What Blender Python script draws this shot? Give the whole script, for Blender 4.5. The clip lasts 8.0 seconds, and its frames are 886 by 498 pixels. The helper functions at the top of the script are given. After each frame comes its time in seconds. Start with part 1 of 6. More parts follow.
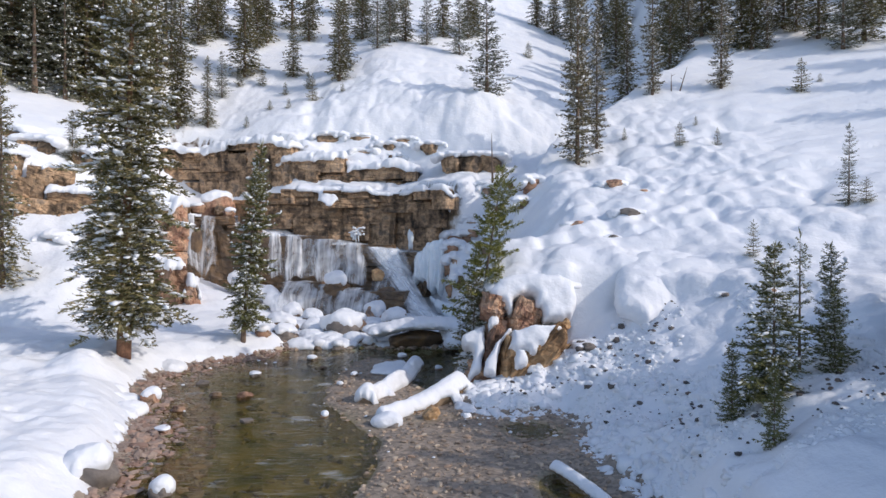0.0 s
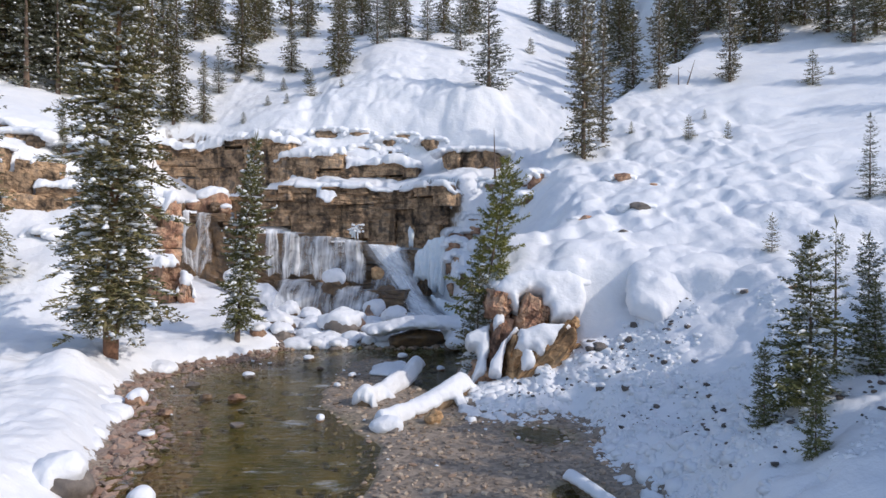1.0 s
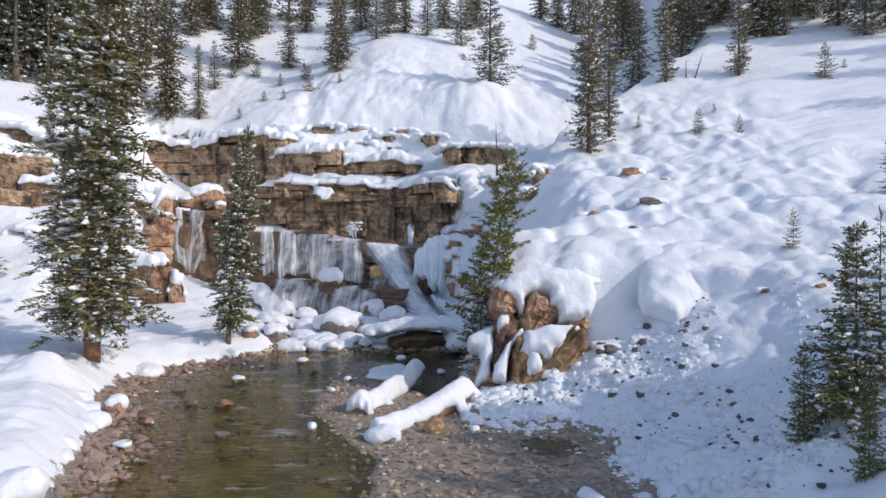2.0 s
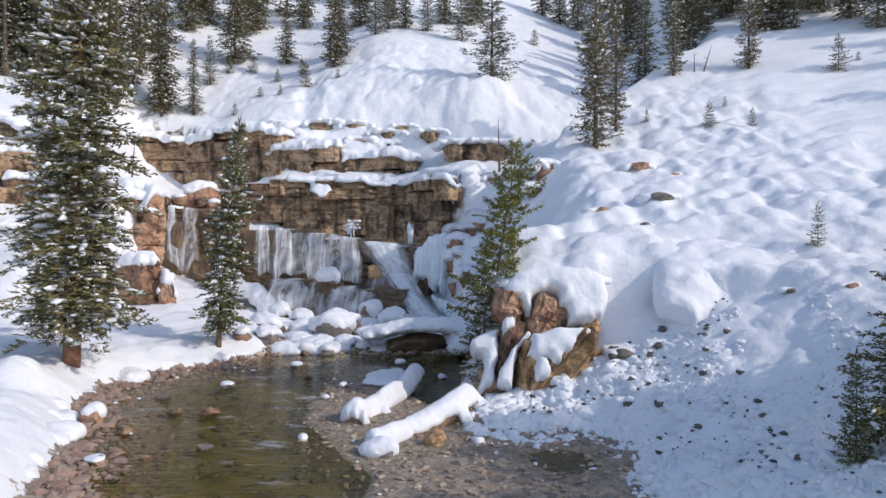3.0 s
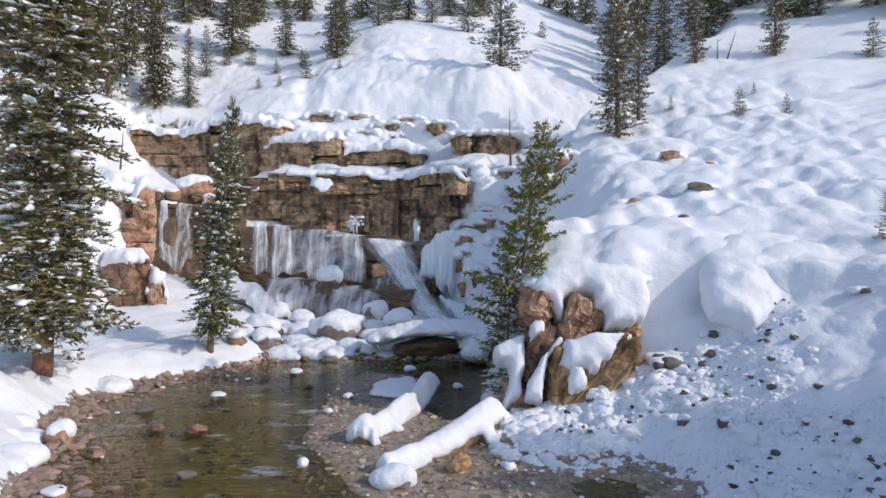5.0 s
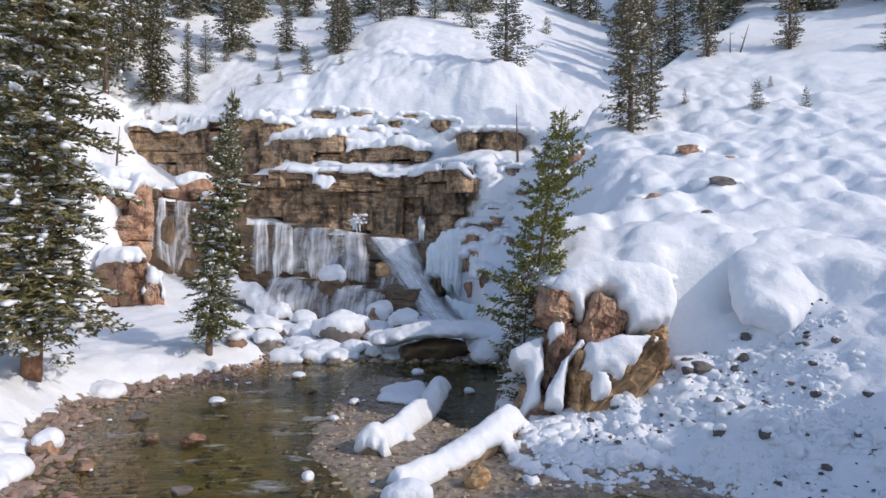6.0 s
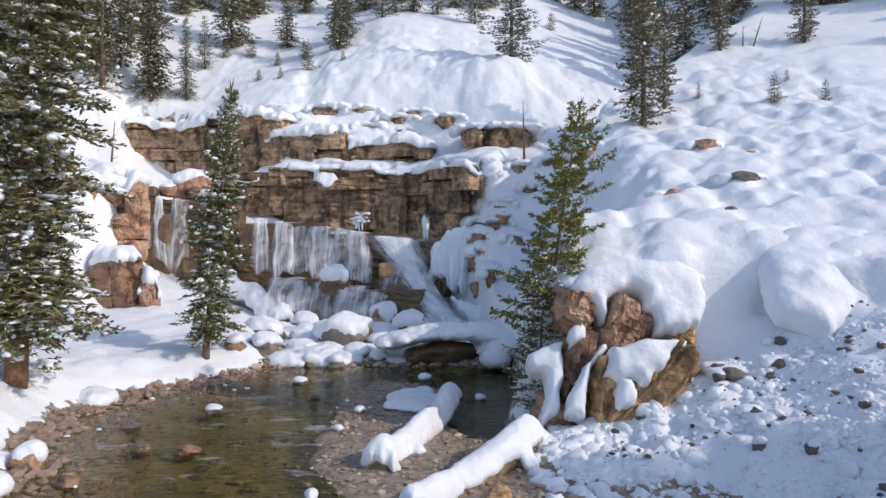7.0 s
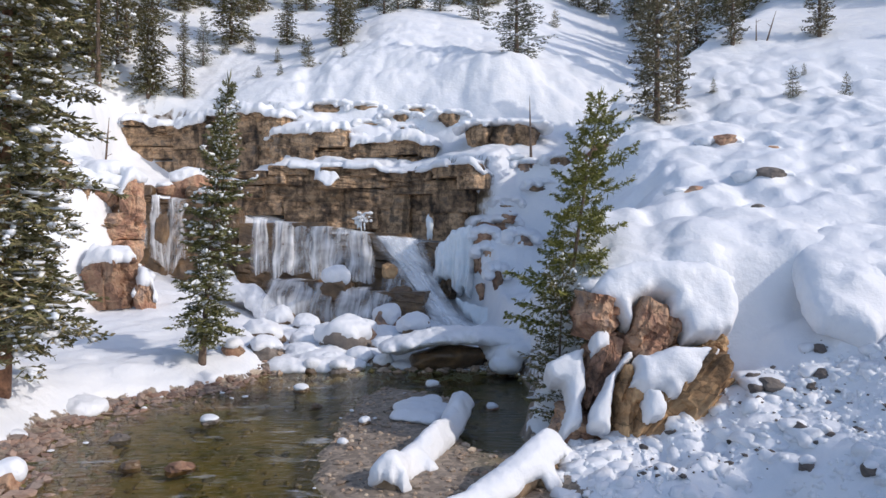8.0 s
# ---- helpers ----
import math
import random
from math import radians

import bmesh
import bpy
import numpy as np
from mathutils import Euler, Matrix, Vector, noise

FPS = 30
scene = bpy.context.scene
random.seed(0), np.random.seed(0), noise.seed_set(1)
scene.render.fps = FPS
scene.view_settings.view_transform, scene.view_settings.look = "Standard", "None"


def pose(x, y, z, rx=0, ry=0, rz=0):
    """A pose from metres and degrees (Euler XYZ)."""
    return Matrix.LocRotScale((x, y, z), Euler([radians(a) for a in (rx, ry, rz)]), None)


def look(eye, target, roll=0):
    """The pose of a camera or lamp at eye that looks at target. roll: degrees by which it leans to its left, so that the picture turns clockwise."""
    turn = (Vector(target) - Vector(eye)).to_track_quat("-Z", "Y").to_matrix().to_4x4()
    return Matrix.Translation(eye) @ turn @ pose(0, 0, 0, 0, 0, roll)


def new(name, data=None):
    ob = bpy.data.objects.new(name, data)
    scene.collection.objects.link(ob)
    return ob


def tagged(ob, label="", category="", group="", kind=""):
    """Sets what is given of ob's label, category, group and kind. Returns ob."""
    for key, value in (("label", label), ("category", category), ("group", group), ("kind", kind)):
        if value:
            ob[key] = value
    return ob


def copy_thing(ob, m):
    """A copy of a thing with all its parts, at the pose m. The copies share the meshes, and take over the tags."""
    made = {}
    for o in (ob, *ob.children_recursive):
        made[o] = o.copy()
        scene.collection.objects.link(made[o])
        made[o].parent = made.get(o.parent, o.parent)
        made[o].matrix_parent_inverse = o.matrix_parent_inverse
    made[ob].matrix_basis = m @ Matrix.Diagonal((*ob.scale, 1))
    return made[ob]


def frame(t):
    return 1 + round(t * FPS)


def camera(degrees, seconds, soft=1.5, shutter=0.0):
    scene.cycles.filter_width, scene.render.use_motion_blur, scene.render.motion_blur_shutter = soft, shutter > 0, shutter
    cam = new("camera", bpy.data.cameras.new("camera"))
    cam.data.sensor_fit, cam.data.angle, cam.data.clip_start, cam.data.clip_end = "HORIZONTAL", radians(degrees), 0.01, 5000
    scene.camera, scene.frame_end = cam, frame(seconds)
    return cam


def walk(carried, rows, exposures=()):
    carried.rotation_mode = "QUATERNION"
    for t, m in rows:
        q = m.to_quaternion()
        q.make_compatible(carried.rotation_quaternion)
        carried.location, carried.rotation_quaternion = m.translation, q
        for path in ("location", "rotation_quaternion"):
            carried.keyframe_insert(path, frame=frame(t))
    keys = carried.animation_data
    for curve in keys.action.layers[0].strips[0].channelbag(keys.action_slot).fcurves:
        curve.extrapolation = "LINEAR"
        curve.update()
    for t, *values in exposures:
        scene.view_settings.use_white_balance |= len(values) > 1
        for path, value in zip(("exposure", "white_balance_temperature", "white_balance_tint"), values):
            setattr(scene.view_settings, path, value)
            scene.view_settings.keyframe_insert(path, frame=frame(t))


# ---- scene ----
# ---- camera and its walk: a drone that sinks towards the falls ----
cam = camera(68.0, 8.0)
ROWS = [
    (0.0, 0.0, 0.0, 5.65, -0.0, -0.6, 0.0),
    (0.5, -0.055, 0.6, 5.529, 0.006, -0.583, -0.0),
    (1.0, -0.092, 1.254, 5.422, 0.006, -0.561, -0.01),
    (1.5, -0.109, 1.946, 5.343, 0.006, -0.55, -0.02),
    (3.0, -0.145, 4.083, 5.183, 0.045, -0.527, 0.01),
    (3.5, -0.23, 4.758, 5.141, 0.045, -0.522, 0.0),
    (4.0, -0.349, 5.409, 5.098, 0.05, -0.522, -0.0),
    (4.5, -0.506, 6.029, 5.041, 0.056, -0.511, 0.0),
    (6.0, -1.03, 7.755, 4.887, 0.067, -0.488, 0.03),
    (6.5, -1.177, 8.316, 4.851, 0.073, -0.483, 0.03),
    (7.0, -1.324, 8.882, 4.827, 0.078, -0.477, 0.03),
    (7.5, -1.471, 9.453, 4.815, 0.078, -0.46, 0.04),
    (8.0, -1.609, 10.028, 4.815, 0.078, -0.443, 0.04),
]
walk(cam, [(t, pose(x, y, z, 90 + pitch, roll, yaw)) for t, x, y, z, yaw, pitch, roll in ROWS],
     exposures=[(0.0, 0.05, 6650, 14), (8.0, 0.05, 6650, 14)])
from mathutils.bvhtree import BVHTree

# ---- light: clear winter sun from the side of the right-hand hill ----
SUN = Vector((1.0, -0.36, 0.69)).normalized()
world = bpy.data.worlds.new("winter_sky")
scene.world = world
world.use_nodes = True
wn = world.node_tree.nodes
sky = wn.new("ShaderNodeTexSky")
sky.sky_type, sky.sun_disc = "NISHITA", False
sky.sun_elevation = math.asin(SUN.z)
sky.sun_rotation = math.atan2(SUN.x, SUN.y)
wn["Background"].inputs["Strength"].default_value = 0.20
world.node_tree.links.new(sky.outputs[0], wn["Background"].inputs["Color"])
sun = new("sun", bpy.data.lights.new("sun", "SUN"))
sun.data.energy, sun.data.angle, sun.data.color = 2.26, radians(0.6), (1.0, 0.945, 0.865)
sun.matrix_world = look(SUN * 50, (0, 0, 0))

# ---- terrain shape ----


def lattice(ix, iy, seed):
    h = (ix.astype(np.int64) * 374761393 + iy.astype(np.int64) * 668265263 + seed * 974634777) & 0xFFFFFFFF
    h = ((h ^ (h >> 13)) * 1274126177) & 0xFFFFFFFF
    return ((h ^ (h >> 16)) & 0xFFFF) / 65535.0


def value_noise(x, y, seed):
    ix, iy = np.floor(x), np.floor(y)
    fx, fy = x - ix, y - iy
    fx, fy = fx * fx * (3 - 2 * fx), fy * fy * (3 - 2 * fy)
    a, b = lattice(ix, iy, seed), lattice(ix + 1, iy, seed)
    c, d = lattice(ix, iy + 1, seed), lattice(ix + 1, iy + 1, seed)
    return (a + (b - a) * fx) * (1 - fy) + (c + (d - c) * fx) * fy


def fbm(x, y, size, octaves=4, seed=1):
    """Noise about zero, within one either way."""
    total, weight, k = 0.0, 0.5, 1.0 / size
    for o in range(octaves):
        total = total + weight * (value_noise(x * k + 17.3 * o, y * k - 9.1 * o, seed + o) * 2 - 1)
        weight, k = weight * 0.5, k * 2.03
    return total


def pillows(x, y, size, seed=5):
    """Rounded snow cushions with creases between them, 0 to 1."""
    x, y = x / size + 0.35 * fbm(x, y, size * 1.3, 2, seed + 40), y / size + 0.35 * fbm(x, y, size * 1.3, 2, seed + 41)
    ix, iy = np.floor(x), np.floor(y)
    best = np.full(np.shape(x), 9.0)
    for ax in (-1, 0, 1):
        for ay in (-1, 0, 1):
            px = ix + ax + 0.15 + 0.7 * lattice(ix + ax, iy + ay, seed)
            py = iy + ay + 0.15 + 0.7 * lattice(ix + ax, iy + ay, seed + 1)
            best = np.minimum(best, (x - px) ** 2 + (y - py) ** 2)
    return np.sqrt(np.clip(1.0 - best, 0.0, 1.0))


def ease(t):
    t = np.clip(t, 0.0, 1.0)
    return t * t * (3 - 2 * t)


def outside(x, y, ring):
    """Distance to a ring of plan points: positive outside, negative inside."""
    best, inside = np.full(np.shape(x), 1e9), np.zeros(np.shape(x), bool)
    for (ax, ay), (bx, by) in zip(ring, ring[1:] + ring[:1]):
        dx, dy = bx - ax, by - ay
        t = np.clip(((x - ax) * dx + (y - ay) * dy) / (dx * dx + dy * dy), 0, 1)
        best = np.minimum(best, (x - ax - t * dx) ** 2 + (y - ay - t * dy) ** 2)
        if dy:
            cross = ((ay > y) != (by > y)) & (x < dx * (y - ay) / dy + ax)
            inside ^= cross
    return np.where(inside, -1, 1) * np.sqrt(best)


# the stream's floor between the snow banks, up to the foot of the falls
FLOOR = [(-5, -60), (-6.2, 2), (-7.3, 12), (-8.0, 15.5), (-8.8, 18), (-9.6, 20.5), (-11.6, 24), (-12.1, 27), (-11.5, 29.7),
         (-10.0, 31.3), (-8.6, 33.0), (-8.4, 36), (-10.5, 41), (-13.5, 44), (-16.6, 45.6), (-20.4, 46.8), (-21.2, 50.8), (-15, 50.9),
         (-12.5, 50.5), (-8, 50.6), (-3, 49.8), (-1.2, 49), (0.4, 46), (1.0, 43), (0.9, 38), (1.3, 33), (1.3, 29), (0.5, 26.6),
         (0.5, 25.0), (0.6, 23.0), (1.1, 21.9), (2.5, 21.4), (3.9, 21.6), (4.3, 20.4), (4.1, 18), (4.2, 16.3), (4.5, 14.8), (5.2, 9), (5.2, 2), (4.5, -60)]
BAR = [(-3.6, 32.3), (-4.5, 30.5), (-4.6, 26), (-4.4, 23.3), (-3.2, 20.6), (-2.0, 18.4), (-2.1, 15.5), (-2.3, 12), (-1.9, 8.5), (-0.9, 5.6), (0.6, 4.4), (2.2, 5.2), (3.4, 8.0),
       (4.6, 14.5), (4.2, 18), (4.3, 22.6), (1.5, 24.6), (-0.6, 25.4), (-1.5, 28), (-1.0, 30.5)]
LIP_X, LIP_Z = (-40, -28.0, -25.0, -22.2, -17.5, -13, -8, -3, 1), (14, 11.6, 9.2, 7.9, 7.7, 6.3, 5.75, 4.95, 4.7)


def soft(x, xs, ys, width):
    """A line through the given stations with its bends rounded off."""
    return sum(np.interp(x + width * k / 3.0, xs, ys) for k in range(-3, 4)) / 7.0


def plain_a(x):
    return soft(x, (-40, -26, -21, -16, -10.7, -3, 0, 2.5, 6, 20), (50, 54, 56, 54, 53.2, 52.2, 50.4, 48.4, 47.5, 56), 0.8)


def plain_b(x):
    return soft(x, (-40, -28, -24, -15, -11, -5, 2, 6, 20), (55, 60, 61.2, 57.6, 56.4, 55.8, 54.4, 55, 62), 1.2)


def cliff_a(x):
    """Plan line of the lower cliff's face."""
    return plain_a(x) + 0.45 * fbm(x, x * 0, 2.6, 2, 61)


def cliff_b(x):
    """Plan line of the upper ledge's face."""
    return plain_b(x) + 0.5 * fbm(x, x * 0, 3.1, 2, 62)


def lip_height(x):
    return soft(x, LIP_X, LIP_Z, 0.8)


def rise_a(x):
    return soft(x, (-25, -20, -16, -13, -10, -4.6, 1, 6), (0.2, 0.5, 2.0, 3.7, 4.0, 4.3, 5.2, 4.4), 0.6)


def rise_b(x):
    return soft(x, (-27, -21, -15, -12, -10, -4, 2, 8), (2.4, 4.8, 4.4, 2.6, 2.1, 1.7, 1.8, 0.9), 0.8)


def crest(x):
    """Height of the ground just above the upper ledge."""
    return lip_height(x) + rise_a(x) + rise_b(x) + 0.32 * (plain_b(x) - plain_a(x)) + 1.4 * ease((x + 12.5) / 2) * ease((7 - x) / 3)


def back_slope(x, y):
    z = lip_height(x)
    a, b = cliff_a(x), cliff_b(x)
    z = z - 0.35 * ease((a - y) / 0.5) * ease((x + 23) / 2) * ease((-1 - x) / 1.5)
    n = 0.35 * fbm(x, y, 2.2, 3, 60)
    wild = ease((x + 6.5) / 3) * 2.2 + 0.6
    z = z + rise_a(x) * ease((y - a - 0.7 + n) / (0.7 + 3.2 * ease((x - 0.8) / 2.5)))
    pa, pb = plain_a(x), plain_b(x)
    cut_back = 1 + 5 * np.maximum(ease((-9.5 - x) / 2), ease(3.5 * fbm(x, x * 0, 1.9, 2, 68) - 0.2) * ease((-1.5 - x) / 2)) * ease((x + 22) / 4)
    z = z + 0.32 * (pb - pa) * np.clip((y - pa) / (pb - pa), 0, 1) ** cut_back
    z = z + rise_b(x) * ease((y - b - 0.7 + n * wild) / (0.2 + 0.7 * wild))
    z = z + 1.4 * ease((y - b - 1.2 + 3 * n) / 6.5) * ease((x + 12.5) / 2) * ease((7 - x) / 3)
    above = y - soft(x, (-40, -24, -10, 2, 20), (56, 61, 56.5, 54.8, 61), 9.0)
    z = z + 0.62 * np.clip(above, 0, 130) * ease(above / 4)
    ledge = np.interp(x, (-12, -6, -1, 2, 10), (60, 59, 57.6, 53.8, 58))
    z = z + 1.1 * ease((x + 17) / 12) * ease((y - ledge + 0.5) / 6) * ease((86 - y) / 14)
    z = z + 0.8 * np.exp(-((y - 59.8) / 1.8) ** 2) * ease((x + 14) / 4) * ease((3 - x) / 4)
    even = sum(crest(x + 1.7 * k) for k in range(-6, 7)) / 13.0
    return z + ease((y - b - 2.5) / 9) * (even - crest(x))


def right_hill(x, y):
    z = 3.7 + 0.25 * ease((y - 28) / 6) + 0.05 * np.clip(x - 9, 0, 25) + 0.15 * np.clip(y - 25, -40, 0) + 0.37 * np.clip(y - 25, 0, 190) + 0.15 * np.clip(y - 40, 0, 160)
    z = z + 0.12 * np.clip(x - 5, -8, 90) + 0.12 * np.clip(x - 14, 0, 60) * ease((24 - y) / 14)
    return z + 0.15 * np.exp(-((x - 5.3) ** 2 / 4.0 + (y - 27) ** 2 / 5.0))


def band_line(x):
    """Plan line of the broken rock band's face."""
    return np.interp(x, (-45, -26, -22, -18.6, -17), (36.0, 39.0, 40.8, 42.6, 44.5)) + 0.5 * fbm(x, x * 0, 2.2, 2, 65)


def height(x, y, detail=True):
    x, y = np.asarray(x, float), np.asarray(y, float)
    d = outside(x, y, FLOOR)
    o = np.clip(d, 0, None)
    # plateau: back slope blending into the right-hand hill along a gully
    gully = np.interp(y, (20, 26, 39, 50, 60, 75), (-0.3, 0.3, 3.4, 9.4, 14.5, 22))
    w = ease((x - gully + 1.2 + 1.2 * fbm(x, y, 3.5, 2, 63)) / (2.8 + 7 * ease((y - 44) / 14)))
    plateau = back_slope(x, y) * (1 - w) + right_hill(x, y) * w
    plateau = plateau - 2.5 * ease((7.0 - x) / 3.8) * ease((y - 29.5) / 4) * ease((47 - y) / 4) * ease((x + 10) / 3)
    swell = 2.1 * np.exp(-((x - 10) ** 2 / 90 + (y - 58.5) ** 2 / 70))
    plateau = plateau + swell * ease((y - np.interp(x, (-2, 2, 6, 10, 16), (56, 53.5, 53, 51, 47))) / 5)
    # floor level: stream bed, bars, and the bouldery rise to the falls
    rise = 0.055 * np.clip(y - 34.5, 0, 12) + 0.30 * np.clip(-11 - x, 0, 9) * ease((y - 38) / 8)
    bar = outside(x, y, BAR) + 0.35 * fbm(x, y, 1.4, 2, 13)
    shoal = 0.8 + 1.3 * ease((-5 - x) / 2) * ease((34 - y) / 3)
    bed = -0.34 + 0.44 * np.exp(np.clip(d, -9, 0) / shoal) + 0.12 * fbm(x, y, 1.6, 3, 11)
    on_bar = 0.07 + 0.10 * fbm(x, y, 3.0, 3, 12) - 0.22 * np.exp(-((x - 2.7) ** 2 / 0.9 + (y - 19.6) ** 2 / 1.2))
    on_bar = on_bar - 0.22 * np.exp(-((x - 2.9) ** 2 / 0.5 + (y - 14.6) ** 2 / 2.0))
    bed = np.where(bar < 0.5, bed + (np.maximum(on_bar, bed) - bed) * ease((0.5 - bar) / 1.0), bed)
    floor = bed + rise + 0.25 * ease((y - 33.8) / 1.2) * ease((46 - y) / 3)
    # banks
    left = 0.55 * (1 - np.exp(-o / 0.45)) + 0.10 * o
    side = -17.0 - 3.8 * ease((y - 43) / 3)
    left = left + ease((side - x) / 3.0) * (0.54 * np.clip(y - 30.5, 0, 14.5) + 0.12 * np.clip(-22 - x, 0, 40))
    brow = np.interp(x, (3, 5, 5.6, 6.5, 7.3, 8.5, 12, 18, 30), (25.4, 25.7, 26.4, 26.9, 25.2, 24.5, 22.4, 19.0, 14)) + 0.4 * fbm(x, x * 0, 2.4, 2, 47)
    talus = 0.65 * (x - 4.4) + (0.70 - 0.15 * (x - 5) + 0.3 * (y - 22) - 0.39) * ease((y - 15) / 5)
    foot = 0.22 * (1 - np.exp(-o / 0.3)) + 1.1 * o
    right = np.minimum(foot, np.maximum(talus, 0.12 + 0.2 * o)) + 2.6 * ease((y - brow) / 1.3)
    wall = np.interp(x, (2.0, 4.5), (3.6, 1.6)) * o + ease((y - 27) / 2) * 1.5 * o
    cliff = 6.0 * o
    s_right = ease((x + 1) / 2.5)
    s_front = ease((27.2 - y) / 1.6)
    s_cliff = ease((y - 46.4) / 2.0) * (1 - s_right * ease((47.5 - y) / 1.5))
    bank = left * (1 - s_right) + (right * s_front + wall * (1 - s_front)) * s_right
    bank = bank * (1 - s_cliff) + cliff * s_cliff
    up = floor + bank
    k = 0.5
    h = np.clip(0.5 + 0.5 * (plateau - up) / k, 0, 1)
    z = np.where(d > 0, plateau * (1 - h) + up * h - k * h * (1 - h), floor)
    # the shoulder above the broken rock band on the left-hand slope
    band = band_line(x)
    crown = np.interp(x, (-45, -27, -24, -22, -19.5, -17.6), (16.0, 10.9, 10.0, 9.1, 8.2, 6.2)) + 0.38 * np.clip(y - band, 0, 7) + 0.2 * np.clip(y - band - 7, 0, 22)
    brink = np.interp(y, (38, 43, 46, 50, 58), (-16.8, -17.6, -19.6, -22.6, -25.5)) + 0.5 * fbm(x, y, 2.5, 2, 64)
    w = ease((brink - x) / 1.5) * ease((y - band) / 0.5) * ease((72 - y) / 14)
    z = np.where(d > 0, z + w * np.maximum(crown - z, 0), z)
    # the hollow in which the outcrop's rock stands clear
    cap = 0.30 + 0.85 * np.clip(x - 2.95, 0, 3) + 6 * np.clip(y - 25.45, 0, 9) + 9 * np.clip(x - 4.7, 0, 9) + 2 * np.clip(0.8 - x, 0, 9)
    z = np.where((d > 0) & (y > 22) & (y < 27), np.minimum(z, cap), z)
    if detail:
        snow = ease((d - 0.1) / 0.8)
        far = ease((84 - y) / 16)
        terrace = ease((y - 51) / 2) * ease((80 - y) / 14) * ease((x + 16) / 3) * ease((16 - x) / 4)
        soft_brow = ease((x - 1) / 2) * ease((y - 23) / 3) * ease((52 - y) / 10) * ease((26 - x) / 8)
        z = z + snow * (0.45 * fbm(x, y, 7.0, 3, 21) + 0.15 * fbm(x, y, 1.5, 2, 22) + 0.09 * fbm(x, y, 0.55, 2, 23) * far)
        steep = terrace * ease((y - 56.5) / 2)
        z = z + steep * ease((74 - y) / 9) * (0.7 * fbm(x, y * 1.5, 3.0, 3, 81) + 0.75 * (pillows(x, y * 1.5, 1.9, 82) - 0.6) * ease(0.6 + 1.6 * fbm(x, y * 1.4, 4.5, 2, 83)) + 0.36 * (pillows(x, y * 1.4, 0.9, 84) - 0.6) * ease(0.4 + 2 * fbm(x, y, 3.0, 2, 85)) * ease((66 - y) / 5))
        dents = ease((x - 3) / 4) * ease((y - 26) / 5) * ease((50 - y) / 8)
        z = z - snow * dents * 0.13 * ease((pillows(x, y, 1.1, 39) - 0.82) / 0.18) * ease(fbm(x, y, 3.0, 2, 44) * 3 + 0.5)
        z = z + snow * (0.20 + 0.40 * terrace + 0.75 * soft_brow) * (pillows(x, y, 2.1, 31) - 0.6) * far
        z = z + snow * (0.05 + 0.20 * terrace + 0.34 * soft_brow) * (pillows(x, y, 0.95, 33) - 0.6) * far
        hill = ease((x - 3) / 3) * ease((y - 23) / 3) * ease((64 - y) / 12) * ease((40 - x) / 8)
        z = z + snow * hill * 0.24 * (pillows(x, y, 0.75, 51) - 0.6) * ease(0.6 + 1.6 * fbm(x, y, 4.0, 2, 53))
        debris = ease((x - 1.5) / 1.5) * ease((15 - x) / 3) * ease((26 - y) / 2) * ease((y - 9) / 3)
        near_foot = ease((3.0 - d) / 2.0)
        z = z + snow * debris * (0.25 * fbm(x, y, 2.2, 2, 45) + (0.40 + 0.12 * near_foot) * (pillows(x, y, 1.0, 35) - 0.6) + (0.30 + 0.10 * near_foot) * (pillows(x, y, 0.48, 36) - 0.6))
        left_bank = ease((-4 - x) / 2) * ease((36 - y) / 4)
        z = z + snow * left_bank * (0.16 * (pillows(x, y, 1.9, 40) - 0.6) + 0.26 * (pillows(x, y, 1.15, 37) - 0.6) + 0.26 * (pillows(x, y, 0.6, 38) - 0.6)) * ease((d - 0.3) / 1.2)
        z = z + 0.55 * np.exp(-((x + 13.5) ** 2 + (y - 24.6) ** 2) / 0.9)
    return z


def ground(x, y):
    return float(height(np.array([x]), np.array([y]))[0])


# ---- terrain shape ends ----


# ---- materials ----
def material(name, colours, size, rough=0.8, bump=0.3, bump_size=None, detail=8.0):
    """A procedural surface: a ramp of colours over noise at two scales, with relief."""
    m = bpy.data.materials.new(name)
    m.use_nodes = True
    n, l = m.node_tree.nodes, m.node_tree.links
    p = n["Principled BSDF"]
    p.inputs["Roughness"].default_value = rough
    geo = n.new("ShaderNodeNewGeometry")
    big = n.new("ShaderNodeTexNoise")
    big.inputs["Scale"].default_value, big.inputs["Detail"].default_value, big.inputs["Roughness"].default_value = 1 / size, detail, 0.65
    l.new(geo.outputs["Position"], big.inputs["Vector"])
    ramp = n.new("ShaderNodeValToRGB")
    while len(ramp.color_ramp.elements) < len(colours):
        ramp.color_ramp.elements.new(0.5)
    for i, (e, c) in enumerate(zip(ramp.color_ramp.elements, colours)):
        e.position, e.color = 0.28 + 0.44 * i / max(1, len(colours) - 1), (*c, 1)
    l.new(big.outputs["Fac"], ramp.inputs["Fac"])
    l.new(ramp.outputs["Color"], p.inputs["Base Color"])
    fine = n.new("ShaderNodeTexNoise")
    fine.inputs["Scale"].default_value, fine.inputs["Detail"].default_value = 1 / (bump_size or size * 0.2), 6.0
    l.new(geo.outputs["Position"], fine.inputs["Vector"])
    b = n.new("ShaderNodeBump")
    b.inputs["Strength"].default_value, b.inputs["Distance"].default_value = bump, (bump_size or size * 0.2) * 0.5
    l.new(fine.outputs["Fac"], b.inputs["Height"])
    l.new(b.outputs["Normal"], p.inputs["Normal"])
    return m


